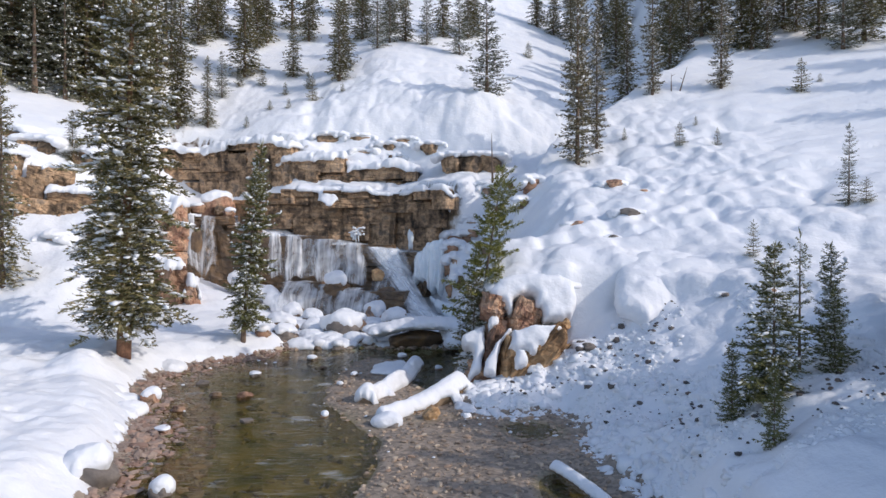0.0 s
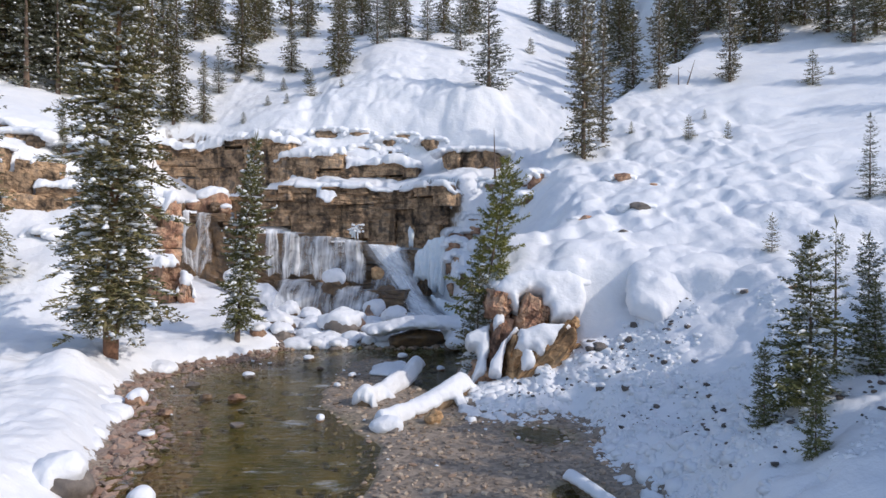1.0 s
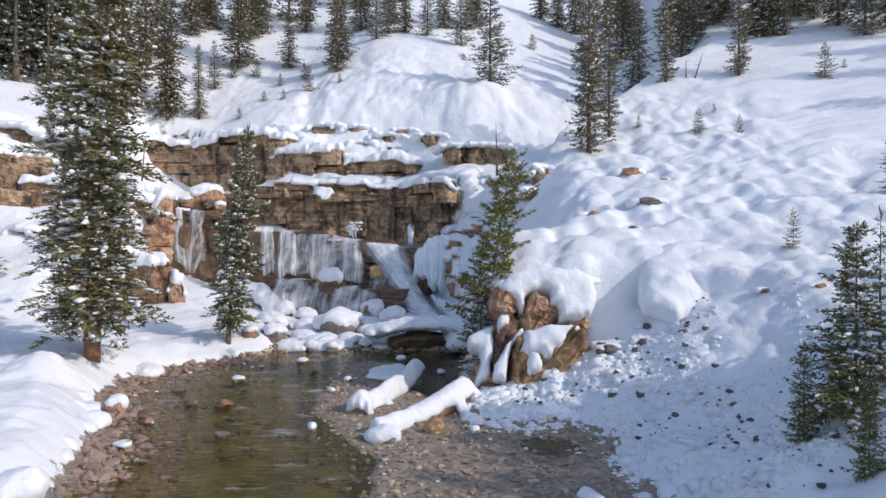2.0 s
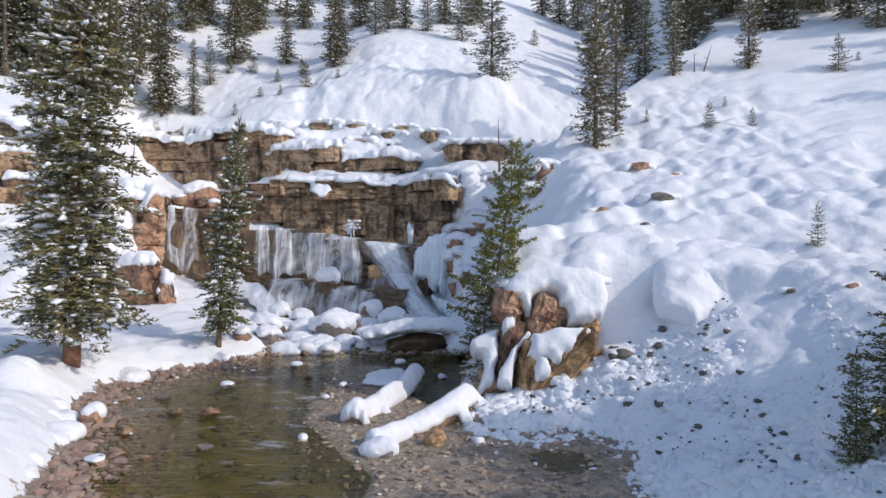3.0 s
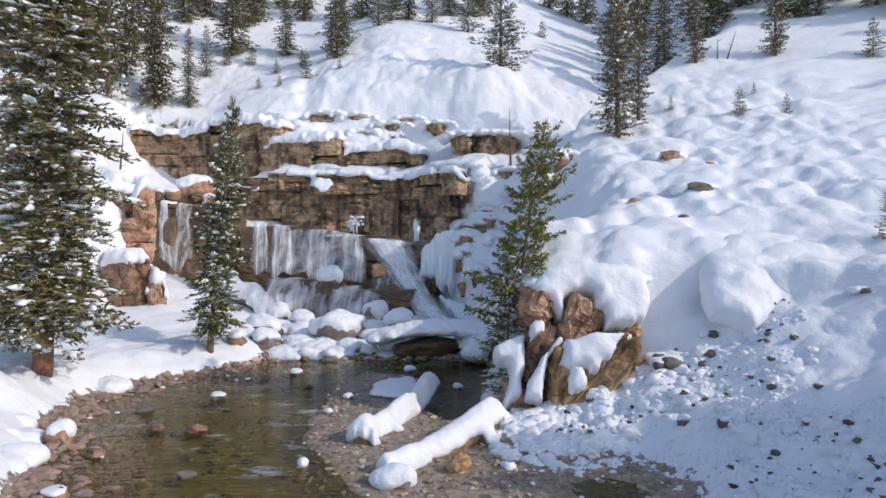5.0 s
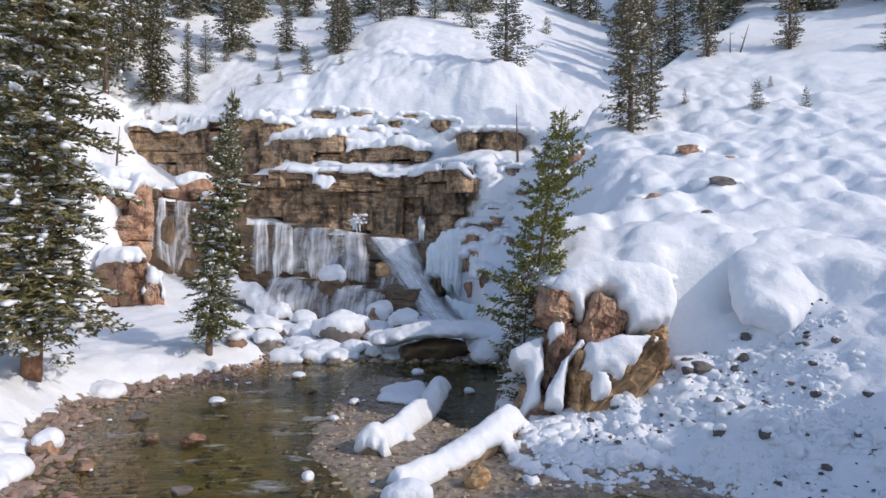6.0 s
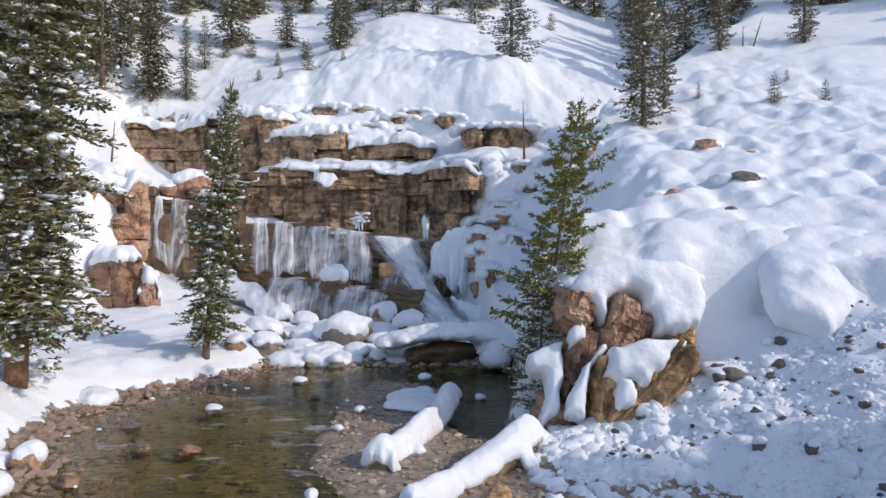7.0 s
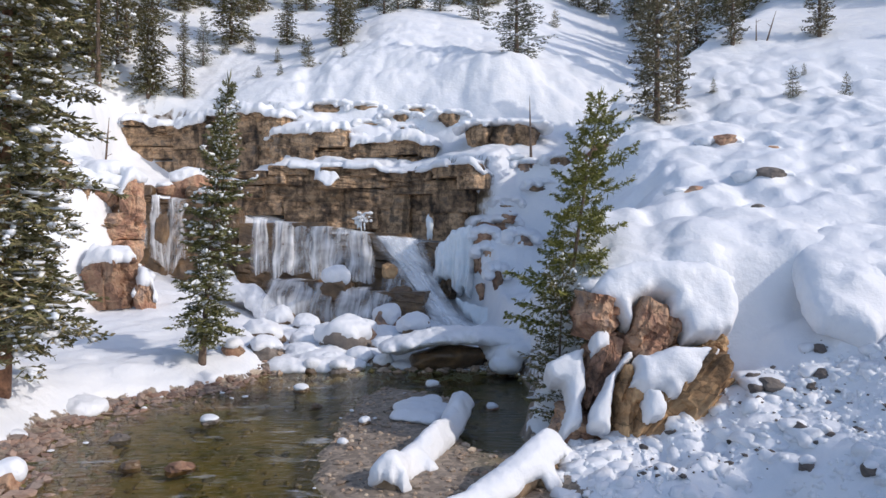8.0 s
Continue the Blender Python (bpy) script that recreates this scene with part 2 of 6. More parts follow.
def nodes_of(m):
    return m.node_tree.nodes, m.node_tree.links, m.node_tree.nodes["Principled BSDF"]


def layered_rock(name, colours, streak=True):
    """Bedded limestone: bands by height, dark vertical water streaks, blotches, cracks; each piece a little different."""
    m = material(name, colours, 1.1, 0.85, 0.9, 0.22)
    n, l, p = nodes_of(m)
    ramp = n["Color Ramp"]
    for e in ramp.color_ramp.elements:
        e.position = 0.5 + (e.position - 0.5) * 0.6
    geo = n["Geometry"]
    info = n.new("ShaderNodeObjectInfo")
    mapping = n.new("ShaderNodeMapping")
    mapping.inputs["Scale"].default_value = (1.7, 1.7, 0.28)
    l.new(geo.outputs["Position"], mapping.inputs["Vector"])
    streaks = n.new("ShaderNodeTexNoise")
    streaks.inputs["Scale"].default_value, streaks.inputs["Detail"].default_value = 1.0, 6.0
    l.new(mapping.outputs["Vector"], streaks.inputs["Vector"])
    sr = n.new("ShaderNodeMapRange")
    sr.inputs["From Min"].default_value, sr.inputs["From Max"].default_value = 0.53, 0.64
    sr.inputs["To Min"].default_value, sr.inputs["To Max"].default_value = 1.0, 0.34 if streak else 0.7
    l.new(streaks.outputs["Fac"], sr.inputs["Value"])
    lay = n.new("ShaderNodeMapping")
    lay.inputs["Scale"].default_value = (0.15, 0.15, 2.6) if streak else (0.3, 0.3, 2.0)
    l.new(geo.outputs["Position"], lay.inputs["Vector"])
    beds = n.new("ShaderNodeTexNoise")
    beds.inputs["Scale"].default_value, beds.inputs["Detail"].default_value = 1.3, 4.0
    l.new(lay.outputs["Vector"], beds.inputs["Vector"])
    br = n.new("ShaderNodeMapRange")
    br.inputs["From Min"].default_value, br.inputs["From Max"].default_value = 0.3, 0.7
    br.inputs["To Min"].default_value, br.inputs["To Max"].default_value = (0.7, 1.25) if streak else (0.78, 1.2)
    l.new(beds.outputs["Fac"], br.inputs["Value"])
    rr = n.new("ShaderNodeMapRange")
    rr.inputs["To Min"].default_value, rr.inputs["To Max"].default_value = 0.65, 1.3
    l.new(info.outputs["Random"], rr.inputs["Value"])
    m1 = n.new("ShaderNodeMath")
    m1.operation = "MULTIPLY"
    l.new(sr.outputs[0], m1.inputs[0]), l.new(br.outputs[0], m1.inputs[1])
    warp = n.new("ShaderNodeMapping")
    warp.inputs["Scale"].default_value = (0.7, 0.7, 1.0)
    l.new(geo.outputs["Position"], warp.inputs["Vector"])
    crack = n.new("ShaderNodeTexVoronoi")
    crack.feature = "DISTANCE_TO_EDGE"
    crack.inputs["Scale"].default_value = 1.3
    bent = n.new("ShaderNodeVectorMath")
    bent.operation = "MULTIPLY_ADD"
    bent.inputs[1].default_value = (0.7, 0.7, 0.7)
    l.new(n["Noise Texture"].outputs["Color"], bent.inputs[0]), l.new(warp.outputs[0], bent.inputs[2])
    l.new(bent.outputs[0], crack.inputs["Vector"])
    cr = n.new("ShaderNodeMapRange")
    cr.inputs["From Max"].default_value = 0.025
    cr.inputs["To Min"].default_value = 0.4
    l.new(crack.outputs["Distance"], cr.inputs["Value"])
    m3 = n.new("ShaderNodeMath")
    m3.operation = "MULTIPLY"
    l.new(m1.outputs[0], m3.inputs[0]), l.new(cr.outputs[0], m3.inputs[1])
    m2 = n.new("ShaderNodeMath")
    m2.operation = "MULTIPLY"
    l.new(m3.outputs[0], m2.inputs[0]), l.new(rr.outputs[0], m2.inputs[1])
    mix = n.new("ShaderNodeVectorMath")
    mix.operation = "SCALE"
    l.new(ramp.outputs["Color"], mix.inputs[0]), l.new(m2.outputs[0], mix.inputs["Scale"])
    l.new(mix.outputs["Vector"], p.inputs["Base Color"])
    # bedding and cracks in the relief
    bump = n["Bump"]
    add = n.new("ShaderNodeMath")
    add.operation = "MULTIPLY_ADD"
    add.inputs[1].default_value = 1.2
    l.new(beds.outputs["Fac"], add.inputs[0]), l.new(n["Noise Texture.001"].outputs["Fac"], add.inputs[2])
    l.new(add.outputs[0], bump.inputs["Height"])
    return m


SNOW = material("snow", [(0.70, 0.73, 0.78), (0.76, 0.78, 0.81), (0.81, 0.82, 0.83)], 1.7, 0.62, 0.19, 0.2)


def hummocks(m, size, strength):
    """A second, broader relief under the fine grain."""
    n, l, p = nodes_of(m)
    tex, b = n.new("ShaderNodeTexNoise"), n.new("ShaderNodeBump")
    tex.inputs["Scale"].default_value, tex.inputs["Detail"].default_value, tex.inputs["Roughness"].default_value = 1 / size, 5.0, 0.6
    l.new(n["Geometry"].outputs["Position"], tex.inputs["Vector"])
    b.inputs["Strength"].default_value, b.inputs["Distance"].default_value = strength, size * 0.35
    l.new(tex.outputs["Fac"], b.inputs["Height"]), l.new(b.outputs["Normal"], n["Bump"].inputs["Normal"])


hummocks(SNOW, 0.7, 0.36)
ICE = material("blue_ice", [(0.68, 0.76, 0.81), (0.76, 0.81, 0.84), (0.82, 0.85, 0.87)], 0.7, 0.25, 0.4, 0.12)
ROCK = layered_rock("tan_limestone", [(0.08, 0.055, 0.038), (0.24, 0.158, 0.095), (0.50, 0.33, 0.195), (0.22, 0.165, 0.12)])
RED_ROCK = layered_rock("reddish_rock", [(0.13, 0.075, 0.05), (0.33, 0.18, 0.115), (0.45, 0.285, 0.18), (0.24, 0.17, 0.135)], False)
OCHRE_ROCK = layered_rock("ochre_rock", [(0.22, 0.13, 0.065), (0.47, 0.275, 0.135), (0.59, 0.38, 0.20), (0.37, 0.235, 0.15)], False)
WET_ROCK = material("wet_rock", [(0.045, 0.034, 0.025), (0.135, 0.086, 0.048), (0.25, 0.15, 0.072)], 0.7, 0.32, 0.7, 0.12)
GREY_ROCK = material("grey_stone", [(0.09, 0.08, 0.075), (0.17, 0.145, 0.125), (0.26, 0.22, 0.19)], 0.5, 0.8, 0.7, 0.08)
BARK = material("bark", [(0.07, 0.05, 0.04), (0.16, 0.11, 0.08), (0.24, 0.17, 0.12)], 0.12, 0.9, 0.9, 0.05)
RED_BARK = material("red_brown_bark", [(0.10, 0.055, 0.035), (0.24, 0.12, 0.07), (0.33, 0.18, 0.11)], 0.12, 0.9, 0.9, 0.05)
WOOD = material("weathered_wood", [(0.12, 0.08, 0.05), (0.26, 0.18, 0.11), (0.38, 0.28, 0.18)], 0.3, 0.85, 0.7, 0.05)


def stones_material(name, colours):
    """Loose stones, each island its own colour, wet and dark towards the water."""
    m = bpy.data.materials.new(name)
    m.use_nodes = True
    n, l, p = nodes_of(m)
    geo = n.new("ShaderNodeNewGeometry")
    ramp = n.new("ShaderNodeValToRGB")
    while len(ramp.color_ramp.elements) < len(colours):
        ramp.color_ramp.elements.new(0.5)
    for i, (e, c) in enumerate(zip(ramp.color_ramp.elements, colours)):
        e.position, e.color = i / (len(colours) - 1), (*c, 1)
    l.new(geo.outputs["Random Per Island"], ramp.inputs["Fac"])
    tex = n.new("ShaderNodeTexNoise")
    tex.inputs["Scale"].default_value = 14.0
    l.new(geo.outputs["Position"], tex.inputs["Vector"])
    mr = n.new("ShaderNodeMapRange")
    mr.inputs["To Min"].default_value, mr.inputs["To Max"].default_value = 0.6, 1.35
    l.new(tex.outputs["Fac"], mr.inputs["Value"])
    mix = n.new("ShaderNodeVectorMath")
    mix.operation = "SCALE"
    l.new(ramp.outputs["Color"], mix.inputs[0]), l.new(mr.outputs[0], mix.inputs["Scale"])
    l.new(mix.outputs["Vector"], p.inputs["Base Color"])
    p.inputs["Roughness"].default_value = 0.75
    return m


PEBBLES = stones_material("river_pebbles", [(0.156, 0.124, 0.095), (0.312, 0.232, 0.168), (0.432, 0.322, 0.231), (0.252, 0.203, 0.158), (0.540, 0.441, 0.336), (0.360, 0.243, 0.168)])
SHORE_STONES = stones_material("red_shore_stones", [(0.146, 0.099, 0.081), (0.280, 0.176, 0.130), (0.358, 0.253, 0.194), (0.202, 0.160, 0.140), (0.325, 0.242, 0.189)])
BED_STONES = stones_material("algae_covered_stones", [(0.062, 0.059, 0.019), (0.138, 0.122, 0.038), (0.213, 0.165, 0.066), (0.112, 0.098, 0.036), (0.300, 0.232, 0.120)])
DARK_STONES = stones_material("dark_slope_stones", [(0.05, 0.045, 0.04), (0.10, 0.085, 0.075), (0.15, 0.125, 0.11), (0.08, 0.07, 0.065), (0.19, 0.14, 0.11)])


def bed_colour(n, l, geo):
    """Colour of the stream's floor: olive algae on the stones under water, greyer gravel above it."""
    tex = n.new("ShaderNodeTexNoise")
    tex.inputs["Scale"].default_value, tex.inputs["Detail"].default_value, tex.inputs["Roughness"].default_value = 1.1, 8.0, 0.65
    l.new(geo.outputs["Position"], tex.inputs["Vector"])
    ramp = n.new("ShaderNodeValToRGB")
    for _ in range(2):
        ramp.color_ramp.elements.new(0.5)
    for e, (at, c) in zip(ramp.color_ramp.elements, ((0.28, (0.05, 0.055, 0.012)), (0.43, (0.15, 0.14, 0.034)), (0.58, (0.29, 0.22, 0.07)), (0.72, (0.12, 0.11, 0.028)))):
        e.position, e.color = at, (*c, 1)
    l.new(tex.outputs["Fac"], ramp.inputs["Fac"])
    cells = n.new("ShaderNodeTexVoronoi")
    cells.inputs["Scale"].default_value = 9.0
    l.new(geo.outputs["Position"], cells.inputs["Vector"])
    hsv = n.new("ShaderNodeSeparateColor")
    l.new(cells.outputs["Color"], hsv.inputs[0])
    mr = n.new("ShaderNodeMapRange")
    mr.inputs["To Min"].default_value, mr.inputs["To Max"].default_value = 0.93, 1.08
    l.new(hsv.outputs[0], mr.inputs["Value"])
    mix = n.new("ShaderNodeVectorMath")
    mix.operation = "SCALE"
    l.new(ramp.outputs["Color"], mix.inputs[0]), l.new(mr.outputs[0], mix.inputs["Scale"])
    sep = n.new("ShaderNodeSeparateXYZ")
    l.new(geo.outputs["Position"], sep.inputs[0])
    dry = n.new("ShaderNodeMapRange")
    dry.inputs["From Min"].default_value, dry.inputs["From Max"].default_value = -0.06, 0.05
    l.new(sep.outputs["Z"], dry.inputs["Value"])
    grey = n.new("ShaderNodeMix")
    grey.data_type = "RGBA"
    gr = n.new("ShaderNodeValToRGB")
    gr.color_ramp.elements[0].color, gr.color_ramp.elements[1].color = (0.15, 0.12, 0.092, 1), (0.36, 0.29, 0.225, 1)
    l.new(hsv.outputs[1], gr.inputs["Fac"])
    l.new(dry.outputs[0], grey.inputs[0]), l.new(mix.outputs["Vector"], grey.inputs[6]), l.new(gr.outputs[0], grey.inputs[7])
    return grey.outputs[2]


def terrain_snow():
    """Snow on everything that it can lie on; bare rock where the ground is too steep for it."""
    m = SNOW.copy()
    m.name = "snow_over_rock"
    n, l, p = nodes_of(m)
    geo = n["Geometry"]
    sep = n.new("ShaderNodeSeparateXYZ")
    l.new(geo.outputs["True Normal"], sep.inputs[0])
    tex = n.new("ShaderNodeTexNoise")
    tex.inputs["Scale"].default_value, tex.inputs["Detail"].default_value = 1.6, 6.0
    l.new(geo.outputs["Position"], tex.inputs["Vector"])
    add = n.new("ShaderNodeMath")
    add.operation = "MULTIPLY_ADD"
    add.inputs[1].default_value = 0.25
    l.new(tex.outputs["Fac"], add.inputs[0]), l.new(sep.outputs["Z"], add.inputs[2])
    mr = n.new("ShaderNodeMapRange")
    mr.inputs["From Min"].default_value, mr.inputs["From Max"].default_value = 0.20, 0.26
    l.new(add.outputs[0], mr.inputs["Value"])
    ramp = n.new("ShaderNodeValToRGB")
    ramp.color_ramp.elements[0].color, ramp.color_ramp.elements[1].color = (0.09, 0.065, 0.045, 1), (0.34, 0.25, 0.16, 1)
    ramp.color_ramp.elements[0].position, ramp.color_ramp.elements[1].position = 0.35, 0.65
    l.new(tex.outputs["Fac"], ramp.inputs["Fac"])
    mix = n.new("ShaderNodeMix")
    mix.data_type = "RGBA"
    l.new(mr.outputs[0], mix.inputs[0]), l.new(ramp.outputs[0], mix.inputs[6]), l.new(n["Color Ramp"].outputs["Color"], mix.inputs[7])
    # below the snow's ragged edge lies the stream's stony floor
    at = n.new("ShaderNodeAttribute")
    at.attribute_name = "shore"
    edge = n.new("ShaderNodeTexNoise")
    edge.inputs["Scale"].default_value, edge.inputs["Detail"].default_value, edge.inputs["Roughness"].default_value = 1.7, 6.0, 0.62
    l.new(geo.outputs["Position"], edge.inputs["Vector"])
    ad = n.new("ShaderNodeMath")
    ad.operation = "MULTIPLY_ADD"
    ad.inputs[1].default_value = 1.3
    l.new(edge.outputs["Fac"], ad.inputs[0]), l.new(at.outputs["Fac"], ad.inputs[2])
    sm = n.new("ShaderNodeMapRange")
    sm.inputs["From Min"].default_value, sm.inputs["From Max"].default_value = 0.70, 0.76
    l.new(ad.outputs[0], sm.inputs["Value"])
    m2 = n.new("ShaderNodeMix")
    m2.data_type = "RGBA"
    l.new(sm.outputs[0], m2.inputs[0]), l.new(bed_colour(n, l, geo), m2.inputs[6]), l.new(mix.outputs[2], m2.inputs[7])
    l.new(m2.outputs[2], p.inputs["Base Color"])
    return m


GROUND = terrain_snow()


def foliage(name, dark, mid, light):
    m = bpy.data.materials.new(name)
    m.use_nodes = True
    n, l, p = nodes_of(m)
    geo = n.new("ShaderNodeNewGeometry")
    ramp = n.new("ShaderNodeValToRGB")
    ramp.color_ramp.elements.new(0.5)
    for e, c in zip(ramp.color_ramp.elements, (dark, mid, light)):
        e.color = (*c, 1)
    l.new(geo.outputs["Random Per Island"], ramp.inputs["Fac"])
    l.new(ramp.outputs["Color"], p.inputs["Base Color"])
    p.inputs["Roughness"].default_value = 0.65
    return m


SPRUCE = foliage("spruce_needles", (0.070, 0.072, 0.028), (0.155, 0.146, 0.056), (0.28, 0.22, 0.11))
PINE = foliage("pine_needles", (0.09, 0.10, 0.022), (0.22, 0.225, 0.05), (0.36, 0.33, 0.095))
FROSTED = foliage("frosted_needles", (0.06, 0.065, 0.038), (0.12, 0.125, 0.075), (0.28, 0.27, 0.20))
GREEN = foliage("green_spruce_needles", (0.060, 0.068, 0.022), (0.138, 0.142, 0.044), (0.22, 0.205, 0.075))
TAWNY = foliage("brownish_spruce_needles", (0.060, 0.056, 0.030), (0.140, 0.122, 0.062), (0.27, 0.22, 0.13))
TWIG = foliage("bare_twigs", (0.05, 0.04, 0.03), (0.11, 0.085, 0.06), (0.17, 0.13, 0.10))


def water_material():
    """Clear shallow water: see-through, with a Fresnel gloss on ripples and a little foam in the riffles."""
    m = bpy.data.materials.new("stream_water")
    m.use_nodes = True
    n, l = m.node_tree.nodes, m.node_tree.links
    n.remove(n["Principled BSDF"])
    clear, gloss, foam = n.new("ShaderNodeBsdfTransparent"), n.new("ShaderNodeBsdfGlossy"), n.new("ShaderNodeBsdfDiffuse")
    clear.inputs["Color"].default_value = (0.56, 0.55, 0.34, 1)
    gloss.inputs["Roughness"].default_value = 0.09
    foam.inputs["Color"].default_value = (0.75, 0.78, 0.80, 1)
    geo, mapping = n.new("ShaderNodeNewGeometry"), n.new("ShaderNodeMapping")
    mapping.inputs["Scale"].default_value = (0.8, 2.6, 1.0)
    mapping.inputs["Rotation"].default_value = (0, 0, radians(-8))
    l.new(geo.outputs["Position"], mapping.inputs["Vector"])
    ripple, broad = n.new("ShaderNodeTexNoise"), n.new("ShaderNodeTexNoise")
    ripple.inputs["Scale"].default_value, ripple.inputs["Detail"].default_value = 2.6, 4.0
    broad.inputs["Scale"].default_value, broad.inputs["Detail"].default_value = 0.9, 9.0
    broad.inputs["Roughness"].default_value = 0.7
    wide = n.new("ShaderNodeMapping")
    wide.inputs["Scale"].default_value = (0.55, 1.3, 1.0)
    l.new(geo.outputs["Position"], wide.inputs["Vector"])
    l.new(mapping.outputs[0], ripple.inputs["Vector"]), l.new(wide.outputs[0], broad.inputs["Vector"])
    bump = n.new("ShaderNodeBump")
    bump.inputs["Strength"].default_value, bump.inputs["Distance"].default_value = 0.5, 0.08
    l.new(ripple.outputs["Fac"], bump.inputs["Height"])
    fr = n.new("ShaderNodeFresnel")
    fr.inputs["IOR"].default_value = 1.26
    l.new(bump.outputs[0], fr.inputs["Normal"]), l.new(bump.outputs[0], gloss.inputs["Normal"])
    mix, top = n.new("ShaderNodeMixShader"), n.new("ShaderNodeMixShader")
    l.new(fr.outputs[0], mix.inputs[0]), l.new(clear.outputs[0], mix.inputs[1]), l.new(gloss.outputs[0], mix.inputs[2])
    mr = n.new("ShaderNodeMapRange")
    mr.inputs["From Min"].default_value, mr.inputs["From Max"].default_value = 0.58, 0.74
    mr.inputs["To Max"].default_value = 0.55
    l.new(broad.outputs["Fac"], mr.inputs["Value"])
    l.new(mr.outputs[0], top.inputs[0]), l.new(mix.outputs[0], top.inputs[1]), l.new(foam.outputs[0], top.inputs[2])
    l.new(top.outputs[0], n["Material Output"].inputs["Surface"])
    return m


def falling_water(name, low, high, most, across=5.0, detail=5.0):
    """Falling water blurred into white threads along the flow (the sheet's UV runs across and down)."""
    m = bpy.data.materials.new(name)
    m.use_nodes = True
    n, l = m.node_tree.nodes, m.node_tree.links
    n.remove(n["Principled BSDF"])
    clear, white = n.new("ShaderNodeBsdfTransparent"), n.new("ShaderNodeBsdfPrincipled")
    white.inputs["Base Color"].default_value, white.inputs["Roughness"].default_value = (0.84, 0.86, 0.88, 1), 0.5
    uv, mapping = n.new("ShaderNodeUVMap"), n.new("ShaderNodeMapping")
    uv.uv_map = "Flow"
    mapping.inputs["Scale"].default_value = (across, 0.14, 1.0)
    sway = n.new("ShaderNodeTexNoise")
    sway.inputs["Scale"].default_value, sway.inputs["Detail"].default_value = 0.9, 2.0
    bend = n.new("ShaderNodeVectorMath")
    bend.operation = "MULTIPLY_ADD"
    bend.inputs[1].default_value = (0.12, 0.0, 0.0)
    l.new(uv.outputs[0], sway.inputs["Vector"]), l.new(sway.outputs["Color"], bend.inputs[0]), l.new(uv.outputs[0], bend.inputs[2])
    l.new(bend.outputs[0], mapping.inputs["Vector"])
    a, b = n.new("ShaderNodeTexNoise"), n.new("ShaderNodeTexNoise")
    a.inputs["Scale"].default_value, a.inputs["Detail"].default_value, a.inputs["Roughness"].default_value = 1.0, detail, 0.6
    b.inputs["Scale"].default_value, b.inputs["Detail"].default_value = 0.7, 3.0
    l.new(mapping.outputs[0], a.inputs["Vector"]), l.new(uv.outputs[0], b.inputs["Vector"])
    add = n.new("ShaderNodeMath")
    add.operation = "MULTIPLY_ADD"
    add.inputs[1].default_value = 0.9
    l.new(b.outputs["Fac"], add.inputs[0]), l.new(a.outputs["Fac"], add.inputs[2])
    mr = n.new("ShaderNodeMapRange")
    mr.inputs["From Min"].default_value, mr.inputs["From Max"].default_value, mr.inputs["To Max"].default_value = low, high, most
    l.new(add.outputs[0], mr.inputs["Value"])
    # the stream thins out raggedly towards its sides and its foot
    rim = n.new("ShaderNodeUVMap")
    rim.uv_map = "Rim"
    sep = n.new("ShaderNodeSeparateXYZ")
    l.new(rim.outputs[0], sep.inputs[0])
    fade = n.new("ShaderNodeMath")
    fade.operation = "MULTIPLY_ADD"
    fade.inputs[1].default_value = 1.1
    l.new(a.outputs["Fac"], fade.inputs[0]), l.new(sep.outputs["X"], fade.inputs[2])
    fr = n.new("ShaderNodeMapRange")
    fr.inputs["From Min"].default_value, fr.inputs["From Max"].default_value = 0.55, 0.95
    l.new(fade.outputs[0], fr.inputs["Value"])
    both = n.new("ShaderNodeMath")
    both.operation = "MULTIPLY"
    l.new(mr.outputs[0], both.inputs[0]), l.new(fr.outputs[0], both.inputs[1])
    mix = n.new("ShaderNodeMixShader")
    l.new(both.outputs[0], mix.inputs[0]), l.new(clear.outputs[0], mix.inputs[1]), l.new(white.outputs[0], mix.inputs[2])
    l.new(mix.outputs[0], n["Material Output"].inputs["Surface"])
    return m


WATER = water_material()
CURTAIN = falling_water("falling_water_thin", 0.76, 1.26, 0.9, 2.9, 6.0)
VEIL = falling_water("falling_water_veil", 0.66, 1.18, 0.95, 2.6, 6.0)
JET = falling_water("falling_water_thick", -0.05, 0.5, 0.97, 1.1, 3.0)
MIST = falling_water("falling_water_soft", 0.75, 1.15, 0.75, 0.9, 2.5)


# ---- mesh helpers ----
def mesh_of(name, verts, faces, mat, smooth=False):
    me = bpy.data.meshes.new(name)
    me.from_pydata([tuple(v) for v in verts], [], [tuple(f) for f in faces])
    me.materials.append(mat)
    if smooth:
        me.polygons.foreach_set("use_smooth", [True] * len(me.polygons))
    me.update()
    return me


def part(name, bm, mat, parent, label=""):
    """Links a bmesh (or a mesh) as one mesh object under a thing or a part."""
    if isinstance(bm, bpy.types.Mesh):
        me = bm
    else:
        me = bpy.data.meshes.new(name)
        bm.to_mesh(me)
        bm.free()
        me.materials.append(mat)
    ob = new(name, me)
    ob.parent = parent
    return tagged(ob, label)


def thing(name, place, label, category, group="", kind=""):
    ob = new(name)
    ob.location = place
    return tagged(ob, label, category, group, kind)


def smooth(me):
    me.polygons.foreach_set("use_smooth", [True] * len(me.polygons))
    return me


